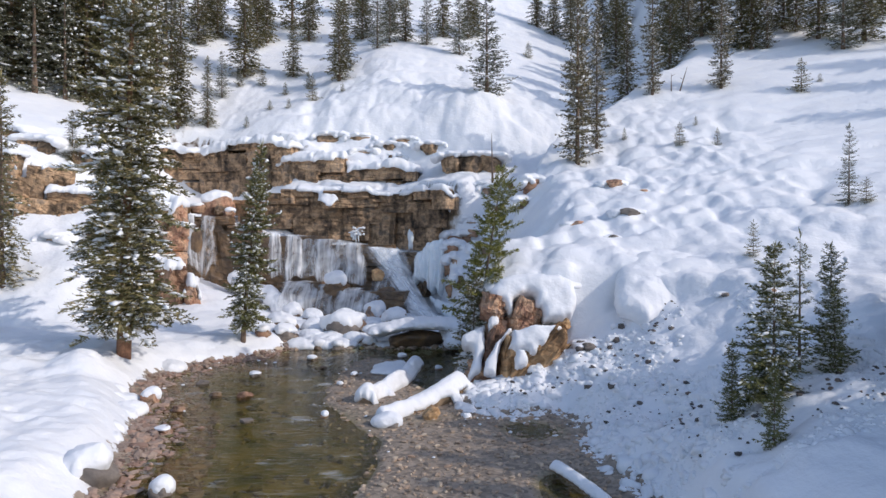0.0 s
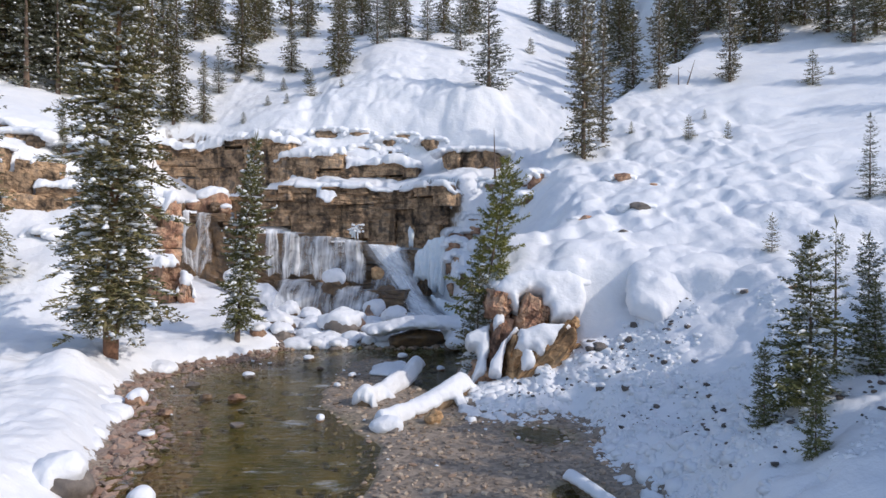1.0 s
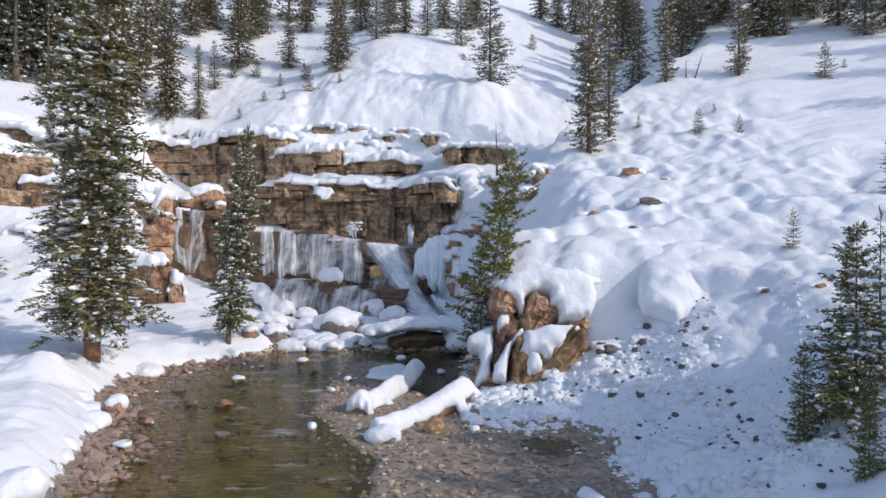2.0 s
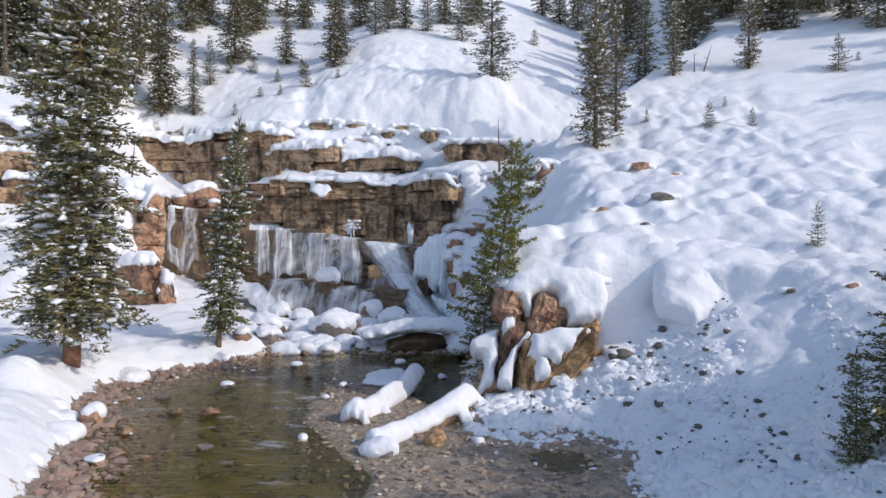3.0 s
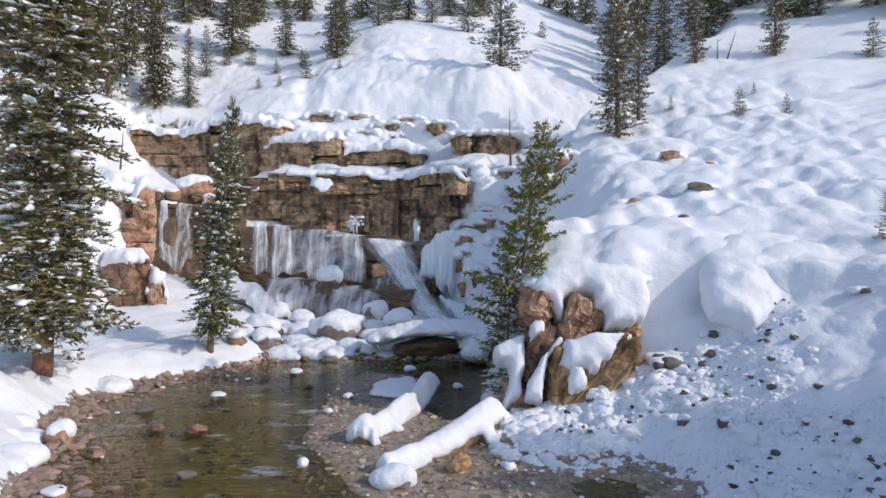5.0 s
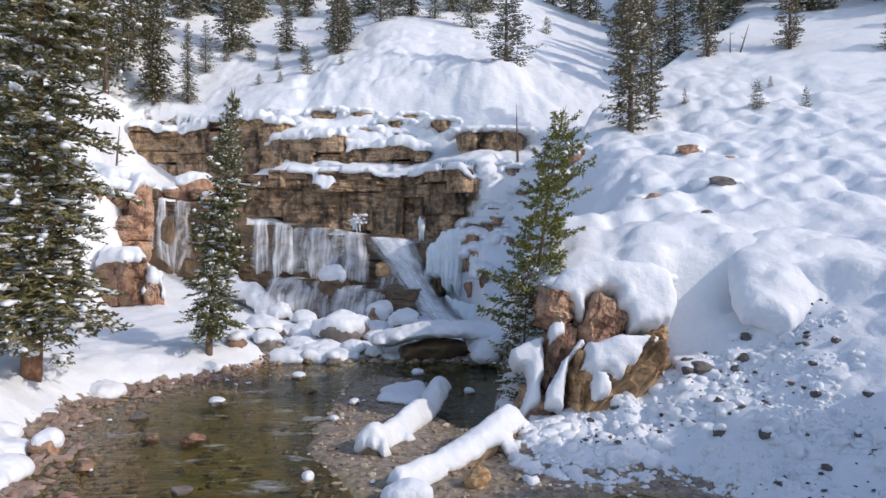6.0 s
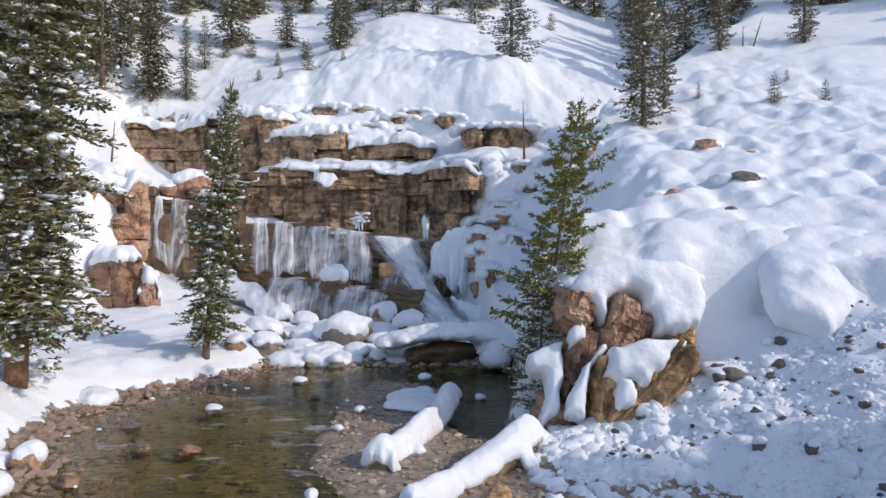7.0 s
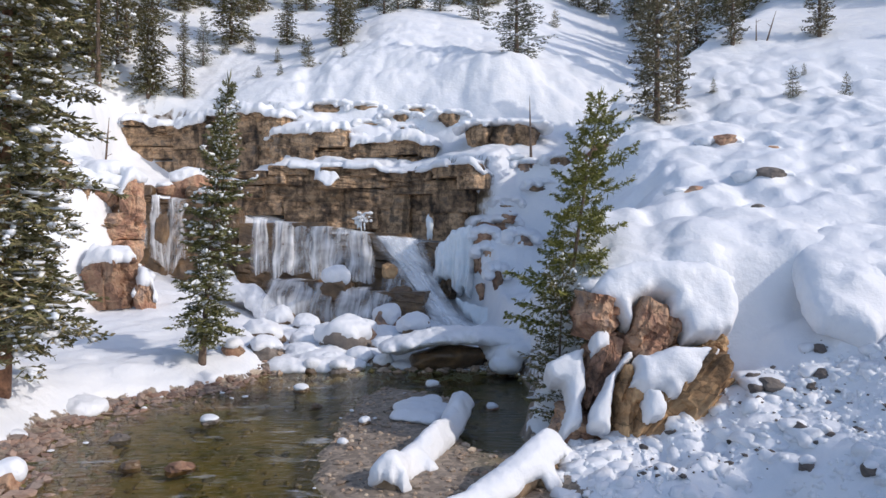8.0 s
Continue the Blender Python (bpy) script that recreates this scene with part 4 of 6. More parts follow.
def conifer(seed, h, r, label, category, needles=None, bark=None, trunk=0.011, snow=0.5, thick=0.06, lean=0.0, **shape):
    """One conifer with trunk, crown and the snow that it carries, standing at the origin."""
    tree = thing("spruce_tree" if category == "spruce" else "pine_tree" if category == "pine" else "conifer_tree", (0, 0, 0), label, category)
    v, f, beds = crown_arrays(seed, h, r, **shape)
    n = 14
    bend = lambda t: lean * h * t ** 1.2
    zs = [-0.25 + (h + 0.2) * i / (n - 1) for i in range(n)]
    rad = [max(0.008 * h / 6, trunk * h * (1 - max(0, z) / h) ** 0.8 * (1.3 if i < 2 else 1.0)) for i, z in enumerate(zs)]
    part("trunk", tube([(bend(max(0, z) / h), 0, z) for z in zs], rad, 9, seed), bark or BARK, tree)
    v = v + np.stack([lean * h * (np.clip(v[:, 2], 0, h) / h) ** 1.2, v[:, 0] * 0, v[:, 0] * 0], 1)
    part("crown", mesh_of("crown", v, f, needles or SPRUCE), None, tree)
    if snow > 0:
        sv, sf = snow_arrays(beds, seed + 1, snow, thick)
        sv = sv + np.stack([lean * h * (np.clip(sv[:, 2], 0, h) / h) ** 1.2, sv[:, 0] * 0, sv[:, 0] * 0], 1)
        part("snow", mesh_of("snow", sv, sf, SNOW, True), None, tree, "snow clumps on the branches")["kind"] = "stuff"
    return tree


def stand(tree, x, y, turn=0.0, scale=1.0, tilt=0.0, sink=0.1, z=None):
    tree.matrix_basis = pose(x, y, (ground(x, y) if z is None else z) - sink, 0, tilt, turn) @ Matrix.Scale(scale, 4)
    return tree


def again(tree, x, y, turn, scale, label="", group="", stout=1.0):
    c = copy_thing(tree, pose(x, y, ground(x, y) - 0.1, 0, 0, turn))
    wide = scale * stout * (0.88 + 0.3 * ((x * 5.1 + y * 2.3) % 1))
    c.scale = (wide, wide, scale * (0.94 + 0.12 * ((x * 7.3 + y * 3.1) % 1)))
    return tagged(c, label, group=group)


# foreground conifers, each its own
big = conifer(11, 19.0, 2.1, "tall old spruce with snow-laden boughs and red-brown trunk", "spruce", bark=RED_BARK, trunk=0.0118, snow=0.92, thick=0.078, lean=0.03,
              bare=0.095, whorls=64, spread=11, sprays=15, width=0.05, droop=-0.62, upturn=0.2, taper=0.5, forks=4, gaps=0.26, wild=True)
stand(big, -13.1, 26.9, 40)
second = conifer(12, 9.9, 1.05, "slender leaning spruce with snow on its branches", "spruce", needles=GREEN, snow=0.5, thick=0.07, lean=0.10,
                 bare=0.10, whorls=52, spread=8, sprays=13, width=0.04, droop=-0.6, taper=0.55, gaps=0.3, wild=True)
stand(second, -9.95, 32.6, 0)
pine = conifer(13, 6.9, 1.15, "green young pine with open crown above a snowy outcrop", "pine", needles=PINE, snow=0.16, thick=0.06, lean=0.15,
               bare=0.08, whorls=36, spread=7, sprays=10, width=0.038, droop=-0.08, upturn=0.3, gaps=0.18, tufted=True, taper=0.5, wild=True)
stand(pine, 1.5, 27.2, 8, z=2.0)
pine_low = conifer(14, 3.9, 0.85, "bushy snow-flecked spruce at the foot of an outcrop", "spruce", snow=0.5, thick=0.05, lean=0.05,
                   bare=0.02, whorls=22, spread=7, sprays=9, width=0.032, taper=0.55)
stand(pine_low, 1.15, 26.0, 30, z=0.55)

# prototypes of the wood on the slopes
proto_s = conifer(21, 12.0, 1.35, "dark green spruce standing in snow", "spruce", snow=0.4, thick=0.09, bare=0.04, whorls=40, spread=9, sprays=7, width=0.07, taper=0.6, forks=1, gaps=0.12, wild=True, droop=-0.5, upturn=0.15)
proto_t = conifer(22, 12.0, 1.05, "narrow dark spruce dusted with snow", "spruce", snow=0.5, thick=0.09, bare=0.05, whorls=42, spread=8, sprays=7, width=0.07, gaps=0.12, taper=0.5, forks=1, wild=True, droop=-0.5, upturn=0.12)
proto_f = conifer(23, 8.0, 1.2, "open frosted spruce with snowy branches", "spruce", needles=FROSTED, snow=0.6, thick=0.05, bare=0.04, whorls=34, spread=6, sprays=7, width=0.045, gaps=0.2, taper=0.6, forks=2, wild=True, droop=-0.35)
proto_y = conifer(24, 2.0, 0.42, "young spruce sapling poking out of the snow", "sapling", snow=0.25, thick=0.03, bare=0.02, whorls=14, spread=6, sprays=6, width=0.02, taper=0.7)
far_s = conifer(25, 12.0, 1.4, "snow-dusted spruce in a dense wood", "spruce", snow=0.45, thick=0.11, bare=0.04, whorls=30, spread=6, sprays=5, width=0.10, taper=0.6, forks=1, wild=True, droop=-0.4)
far_f = conifer(26, 12.0, 1.3, "frosted spruce in a dense wood", "spruce", needles=FROSTED, snow=0.5, thick=0.12, bare=0.04, whorls=30, spread=6, sprays=5, width=0.10, gaps=0.2, taper=0.55, forks=1, wild=True, droop=-0.4)
stand(far_s, -34.0, 66.0, 10, 1.2)
stand(far_f, -33.0, 57.5, 10, 1.1)
proto_h = conifer(27, 12.0, 1.05, "tall narrow spruce with brownish snow-flecked boughs", "spruce", needles=TAWNY, snow=0.4, thick=0.07, bare=0.02, whorls=52, spread=7, sprays=8, width=0.05, taper=0.4, forks=2, gaps=0.26, wild=True, droop=-0.3)
stand(proto_h, 9.9, 47.0, 130, 0.85)
SIZE = {"h": (proto_h, 12.0), "a": (far_s, 12.0), "b": (far_f, 12.0), "s": (proto_s, 12.0), "t": (proto_t, 12.0), "f": (proto_f, 8.0), "y": (proto_y, 2.0)}
stand(proto_s, -22.3, 33.2, 10, 0.9)
stand(proto_t, -24.9, 62.6, 70, 1.25)
stand(proto_f, 17.6, 28.5, 120, 0.45)
stand(proto_y, 12.0, 25.4, 50, 0.75)

BACK = [(-25.1, 62.3, 8.5, "s"), (-22.6, 63.2, 6.5, "t"), (-23.1, 68.8, 4.8, "f"), (-22.2, 73.8, 11.2, "s"), (-21.9, 71.1, 1.8, "y"), (-19.7, 71.8, 1.9, "y"),
        (-16.5, 68.9, 1.5, "y"), (-16.9, 74.3, 6.2, "s"), (-12.95, 65.3, 2.6, "y"), (-10.8, 68.5, 9.0, "t"), (-15.0, 64.0, 1.0, "y"), (-17.0, 64.6, 1.1, "y"), (-10.0, 65.5, 1.0, "y"), (-14.2, 69.5, 1.8, "y"), (-18.5, 62.0, 1.2, "y")]
CREST = [(-31.5, 88.7, 9, "s"), (-25.5, 94, 9, "s"), (-7.8, 78.3, 7.5, "f"), (-6.6, 81.7, 7, "f"), (-4.7, 82.9, 7, "t"), (-2, 81.4, 7.2, "f"), (1.9, 77.4, 7, "f"),
         (4.1, 61.7, 9.6, "f"), (10.9, 84, 2.0, "y"), (14.4, 101, 9, "t"), (16.6, 99, 9, "s"), (18.8, 97, 9, "s"), (22.4, 92.8, 10, "t"), (22.5, 85.7, 11, "s"), (-12.1, 98, 9, "t")]
# the last five stand unseen, added for their shadow streaks across the hill
HILL = [(8.3, 40.6, 13, "h"), (9.9, 42.4, 10.0, "h"), (14.7, 52.6, 7.5, "t"), (15.83, 49.8, 11, "h"), (21.3, 61.8, 10, "t"), (23.1, 62, 10, "h"),
        (20.95, 49.6, 9.5, "h"), (27.2, 58.1, 9.5, "s"), (28.2, 57.3, 8.5, "h"), (33.1, 58.1, 9.5, "s"), (32.9, 54.2, 8, "f"), (41.5, 62.4, 9, "s"), (40.5, 41.5, 13, "s"), (44.5, 45, 14, "t"), (47, 40, 13, "s"), (43, 49.5, 13, "h"), (38.5, 36.5, 12, "t")]
YOUNG = [(25.3, 46.5, 2.3), (27.3, 47.7, 0.7), (14.6, 40.6, 1.5), (16.6, 39.8, 1.2), (16.7, 43.5, 0.7), (11.8, 42.8, 0.8), (18.1, 28.1, 1.2)]
LEFT = [(-24.0, 42.6, 3.2, "s"), (-32.7, 60.5, 14, "s"), (-32.6, 63.3, 14, "t"), (-38, 61.2, 14, "f"), (-39, 59.5, 15, "s"), (-29.7, 62.5, 15, "t"), (-37, 63, 15, "s"),
        (-30.5, 72.6, 14, "f"), (-31.4, 102, 9, "s"), (-30.9, 88.2, 10, "s")]
MORE = [(-23.6, 83.8, 10, "s"), (-22.9, 85.8, 9, "t"), (-25.0, 85.7, 10, "s"), (-10.9, 72.3, 8, "s"), (-10.5, 85.8, 9, "s"), (-6.9, 86.1, 9, "t"),
        (-0.0, 86.4, 8, "s"), (4.3, 89.4, 9, "s"), (3.3, 87.3, 8, "t"), (24.0, 91.7, 10, "s"), (24.8, 90.8, 10, "t"), (25.9, 76.8, 11, "s"),
        (25.8, 73.3, 11, "t"), (24.2, 66.4, 10, "s"), (25.4, 64.7, 10, "s"), (26.9, 65.8, 10, "t"), (26.6, 58.8, 9, "t"), (32.8, 63.5, 10, "s"),
        (32.9, 61.4, 9, "s"), (35.4, 55.4, 9, "s"), (-28.9, 84.5, 9, "s"), (-30.1, 81.0, 10, "s"), (-17.8, 87.5, 9, "t")]
count = 0
for row in BACK + CREST + HILL + LEFT + MORE:
    x, y, tall, kind = row
    count += 1
    proto, full = SIZE[kind]
    again(proto, x, y, count * 77 % 360, tall / full, group="trees on the slopes", stout=0.8 if kind == "h" else 1.45)
for x, y, tall in YOUNG:
    count += 1
    again(proto_y, x, y, count * 77 % 360, tall / 2.0, group="saplings on the slopes", stout=1.3)
# the dense wood on the left-hand slope and the thinner one along the skyline
r = random.Random(5)
for i in range(24):
    x, y = r.uniform(-44, -27), r.uniform(51, 67)
    kind = r.choice("aabb")
    again(SIZE[kind][0], x, y, r.uniform(0, 360), r.uniform(10, 15) / SIZE[kind][1], group="dense wood on the slope", stout=1.2)
for i in range(60):
    x, y = r.uniform(-62, -27), r.uniform(50, 92)
    if x > -27 - (y - 60) * 0.12:
        continue
    kind = r.choice("aabb")
    again(SIZE[kind][0], x, y, r.uniform(0, 360), r.uniform(10, 16) / SIZE[kind][1], group="dense wood on the slope")
for i in range(58):
    x, y = r.uniform(-26, 75), r.uniform(66, 130)
    if abs(x - 0.35 * (y - 60)) < 9 and y < 112 or x < 22 and y < 90:
        continue
    kind = r.choice("aab")
    again(SIZE[kind][0], x, y, r.uniform(0, 360), r.uniform(8, 13) / SIZE[kind][1], group="trees along the skyline", stout=1.45)

for i in range(22):
    x, y = r.uniform(20, 62), r.uniform(62, 92)
    if x < 14 + (y - 55) * 0.5:
        continue
    kind = r.choice("aab")
    again(SIZE[kind][0], x, y, r.uniform(0, 360), r.uniform(9, 14) / SIZE[kind][1], group="trees along the skyline", stout=1.3)


def stand_to(tree, x, y, turn, full, top):
    """Stands a tree of that full height so that its tip reaches the level top."""
    return stand(tree, x, y, turn, (top - ground(x, y) + 0.1) / full)


# the clump on the right-hand bank
clump = conifer(31, 3.8, 0.82, "snowy young spruce in a clump on the bank", "spruce", needles=GREEN, snow=0.6, thick=0.045, bare=0.02, whorls=32, spread=7, sprays=11, width=0.027, gaps=0.12, taper=0.6, wild=True, upturn=0.2, droop=-0.4)
stand_to(clump, 7.25, 14.36, 20, 3.8, 5.63)
clump_b = conifer(32, 3.4, 0.6, "dark spruce beside others in a clump", "spruce", needles=GREEN, snow=0.55, thick=0.05, bare=0.03, whorls=28, spread=7, sprays=9, width=0.024, taper=0.6, gaps=0.15, wild=True)
stand_to(clump_b, 9.28, 15.7, 70, 3.4, 5.63)
clump_c = conifer(33, 2.4, 0.40, "small dark spruce on the snowy bank", "spruce", needles=GREEN, snow=0.2, thick=0.03, bare=0.03, whorls=26, spread=7, sprays=8, width=0.02, taper=0.7, wild=True, gaps=0.12)
stand_to(clump_c, 6.35, 14.4, 110, 2.4, 3.5)
again(clump_c, 6.45, 12.75, 200, 0.72, "small bushy spruce at the foot of the clump")
thin = conifer(34, 3.7, 0.5, "thin-topped spruce behind others in a clump", "spruce", needles=GREEN, snow=0.5, thick=0.04, bare=0.05, whorls=20, spread=5, sprays=7, width=0.022, taper=0.6, gaps=0.4, wild=True)
stand_to(thin, 8.4, 15.45, 250, 3.7, 5.94)
again(clump_b, 8.9, 14.9, 160, 0.62, "low snow-laden spruce in a clump")
# unseen trees added on the bank above, whose shade falls across the slope
for x, y, tall in ((13.6, 10.2, 6.2), (14.6, 12.4, 6.8), (16.4, 14.4, 7.5), (15.0, 7.8, 6.5), (11.6, 7.4, 6.5), (12.2, 9.0, 6.8), (11.4, 5.8, 6.0), (13.0, 6.4, 7.5), (10.6, 8.2, 5.2), (13.3, 16.0, 5.4), (14.2, 17.4, 6.0), (15.2, 16.4, 6.4), (13.6, 14.4, 5.4), (10.4, 11.2, 5.0), (9.8, 9.6, 4.5)):
    again(proto_s, x, y, x * 40, tall / 12.0, group="trees on the bank", stout=1.9)


# ---- cliffs: bedded blocks along the ledges ----
def block_mesh(seed, mat):
    """A natural block of bedded rock, one unit each way, its front to -y: thin beds, chipped edges, cracks."""
    bm = bmesh.new()
    bmesh.ops.create_cube(bm, size=1.0)
    bmesh.ops.subdivide_edges(bm, edges=bm.edges[:], cuts=12, use_grid_fill=True)
    off = Vector((seed * 2.3, seed, seed * 0.9))
    rr = random.Random(seed)
    beds = [rr.uniform(-0.06, 0.04) for _ in range(5)]
    joints = [rr.uniform(-0.07, 0.05) for _ in range(9)]
    for v in bm.verts:
        c = v.co.copy()
        edge = sum(1 for q in c if abs(abs(q) - 0.5) < 1e-4)
        if edge > 1:
            c *= 0.985 + 0.03 * noise.noise(c * 5 + off)
        c += Vector((0.02 * noise.noise(c * 7 + off), 0, 0.02 * noise.noise(c * 7 - off)))
        if c.y < -0.4:
            bed = beds[int((c.z + 0.5) * 3.99 + 1.1 * noise.noise(Vector((c.x * 2.0, 1, 0)) + off)) % 5]
            joint = joints[int((c.x + 0.5) * 4.99 + 0.9 * noise.noise(Vector((c.z * 1.6, 2, 0)) + off)) % 9]
            c.y += bed + joint + 0.09 * noise.noise(Vector((c.x * 2.2, 0, c.z * 1.4)) + off) + 0.05 * noise.noise(Vector((c.x * 6, 0, c.z * 6)) + off)
            c.y += 0.05 * (abs(noise.noise(Vector((c.x * 3.1, 5, c.z * 0.8)) + off)) < 0.06)
        v.co = c
    me = bpy.data.meshes.new("rock_block")
    bm.to_mesh(me)
    bm.free()
    me.materials.append(mat)
    return me


def hero_block(seed, mat, beds=11):
    """A larger block seen close by: fine bedding across its face, steps, chipped corners, open cracks."""
    bm = bmesh.new()
    bmesh.ops.create_cube(bm, size=1.0)
    bmesh.ops.subdivide_edges(bm, edges=bm.edges[:], cuts=26, use_grid_fill=True)
    off = Vector((seed * 3.1, seed * 1.7, seed * 0.6))
    rr = random.Random(seed)
    bed = [rr.uniform(-0.045, 0.03) for _ in range(40)]
    step = [rr.uniform(-0.09, 0.05) for _ in range(12)]
    cuts = [(Vector((rr.uniform(-1, 1), rr.uniform(-1, 0.2), rr.uniform(-1, 1))).normalized(), rr.uniform(0.46, 0.60)) for _ in range(10)]
    for v in bm.verts:
        c = v.co.copy()
        for nrm, far in cuts:
            c -= nrm * max(0.0, c.dot(nrm) - far) * 0.9
        k = int((c.z + 0.7) * beds + 0.9 * noise.noise(Vector((c.x * 1.3, c.y, 0)) + off))
        j = int((c.x + 0.7) * 4 + 1.2 * noise.noise(Vector((0, c.y, c.z * 1.7)) + off))
        flat = Vector((c.x, c.y, 0))
        push = bed[k % 40] + step[(j + k // 3 * 5) % 12] + 0.06 * noise.noise(c * 3 + off) + 0.04 * noise.noise(c * 8 + off) + 0.022 * noise.noise(c * 19 + off)
        c += flat.normalized() * push + Vector((0, 0, 0.03 * noise.noise(c * 5 - off)))
        v.co = c
    me = bpy.data.meshes.new("rock_block")
    bm.to_mesh(me)
    bm.free()
    me.materials.append(mat)
    return me


BLOCKS = {m.name: [block_mesh(s, m) for s in range(8)] for m in (ROCK, RED_ROCK, OCHRE_ROCK, WET_ROCK)}


HERO = [hero_block(40 + s, RED_ROCK, 3) for s in range(4)]


def cliff(name, label, x0, x1, face, base, top, courses, mat, seed, jut=0.0, widths=(1.5, 4.4), parent=None, cant=0.0, hollow=0.0, ragged=0.0, blocks=None, weights=None):
    """A rock face from x0 to x1 along face(x), in courses of blocks from base(x) to top(x)."""
    r = random.Random(seed)
    ob = parent or thing(name, (0, 0, 0), label, "cliff", kind="structure")
    weights = weights or [r.choice((0.35, 0.6, 1.0, 1.3)) for _ in range(courses)]
    marks = [0.0]
    for w in weights:
        marks.append(marks[-1] + w / sum(weights))
    for c in range(courses):
        thin = weights[c] < 0.7
        x, end = x0 + r.uniform(-1.2, 0), x1 - ragged * r.uniform(0.0, 1.0)
        back = r.uniform(-0.10, 0.12) - (hollow if c == 0 else 0.0)
        while x < end:
            w = min(r.uniform(*widths) * (0.8 if thin else 1.2), max(0.8, end + 0.3 - x))
            mid = x + w / 2
            lo, hi = base(mid), top(mid)
            hgt = (hi - lo) * (marks[c + 1] - marks[c])
            z = lo + (hi - lo) * (marks[c + 1] + marks[c]) / 2
            dx = 0.3
            yaw = math.degrees(math.atan2(float(face(mid + dx)) - float(face(mid - dx)), 2 * dx))
            depth = r.uniform(1.3, 1.7)
            y = float(face(mid)) + depth / 2 - 0.25 - r.uniform(-0.12, 0.12) - back - jut * (c / max(1, courses - 1))
            b = new("rock_block", r.choice(blocks or BLOCKS[mat.name]))
            b.parent = ob
            b.matrix_local = pose(mid, y, z, r.uniform(-1.5, 1.5), r.uniform(-1.2, 1.2) + cant, yaw + r.uniform(-4, 4)) @ Matrix.Diagonal((w * 1.05, depth, hgt * 1.13, 1))
            x += w * r.uniform(0.97, 1.0)
    return ob


lip = lambda x: float(lip_height(np.array([x]))[0])
a_top = lambda x: lip(x) + float(rise_a(np.array([x]))[0])
b_top = lambda x: a_top(x) + 0.32 * float(cliff_b(np.array([x]))[0] - cliff_a(np.array([x]))[0]) + float(rise_b(np.array([x]))[0])
line_a = lambda x: float(cliff_a(np.array([x]))[0])
line_b = lambda x: float(cliff_b(np.array([x]))[0])
lower = cliff("cliff_lower", "tan bedded limestone cliff with dark water streaks, capped with snow", -16.5, 1.2, line_a, lambda x: lip(x) - 0.3, lambda x: a_top(x) - 0.15, 5, ROCK, 3, 0.7, (1.6, 4.6), hollow=0.6, ragged=1.6, weights=[0.5, 1.5, 1.1, 0.7, 0.55])
upper = cliff("cliff_upper", "upper tan limestone ledge under a snow cornice", -26.0, -13.0, line_b, lambda x: a_top(x) - 0.2, lambda x: b_top(x) - 0.55, 5, ROCK, 4, 0.3, (1.6, 4.6), weights=[0.9, 1.3, 0.6, 1.0, 0.4])
step = cliff("cliff_step", "broken tan rock step between snow cushions", -13.0, -2.2, line_b, lambda x: a_top(x) - 0.3, lambda x: b_top(x) - 0.55, 4, ROCK, 5, 0.1, ragged=1.2)
r = random.Random(8)


def rock_window(x, y, z, w, h, seed, mat=ROCK):
    """A length of ledge bared between snow cushions: a few blocks side by side under a cap of snow."""
    rr = random.Random(seed)
    ob = thing("rock_ledge", (x, y, z), "brown rock ledge bared under a snow cushion", "rock ledge", "ledges among the snow")
    n = 1 if w < 2.6 else 3
    for i in range(n):
        b = part("stone", rock_mesh("stone", mat, seed * 7 + i, (w / n * (0.6 if n == 1 else 0.75), 0.8, h * (0.72 if n == 1 else rr.uniform(0.5, 0.8))), 0.75, 4, 0.14, 0.18), None, ob)
        b.matrix_local = pose((i + 0.5) * w / n - w / 2, 0.62 + rr.uniform(-0.12, 0.12), -0.12 * h + rr.uniform(-0.1, 0.06), rr.uniform(-4, 4), rr.uniform(-7, 7), rr.uniform(-15, 15))
    mantle(ob, w * 1.2, 1.7, h * 0.44, 0.40, seed, "bulging snow cushion")
    return ob


for i, (x, y, z, w, h) in enumerate(((-10.06, 58.85, 15.07, 2.5, 0.82),
                                     (-7.46, 58.8, 14.92, 2.05, 0.73),
                                     (-4.77, 58.05, 13.94, 2.47, 1.12),
                                     (-3.35, 58.3, 14.61, 1.8, 0.63),
                                     (-1.08, 57.2, 13.79, 1.98, 1.15),
                                     (2.32, 53.05, 12.2, 4.5, 1.4),
                                     (5.24, 58.7, 14.91, 2.95, 0.64),
                                     (3.22, 51.6, 10.06, 1.57, 0.47),
                                     (9.27, 62.9, 16.17, 1.96, 0.59),
                                     (-6.98, 57.85, 13.55, 1.79, 0.54),
                                     (-4.3, 57.75, 13.08, 1.78, 0.62),
                                     (1.93, 49.55, 5.81, 1.5, 1.13),
                                     (0.78, 46.45, 3.95, 0.91, 1.53),
                                     (1.22, 43.8, 3.11, 0.72, 0.98),
                                     (0.73, 47.2, 5.25, 1.07, 0.71))):
    rock_window(x, y, z, w, h, 300 + i, RED_ROCK if i > 10 else ROCK)
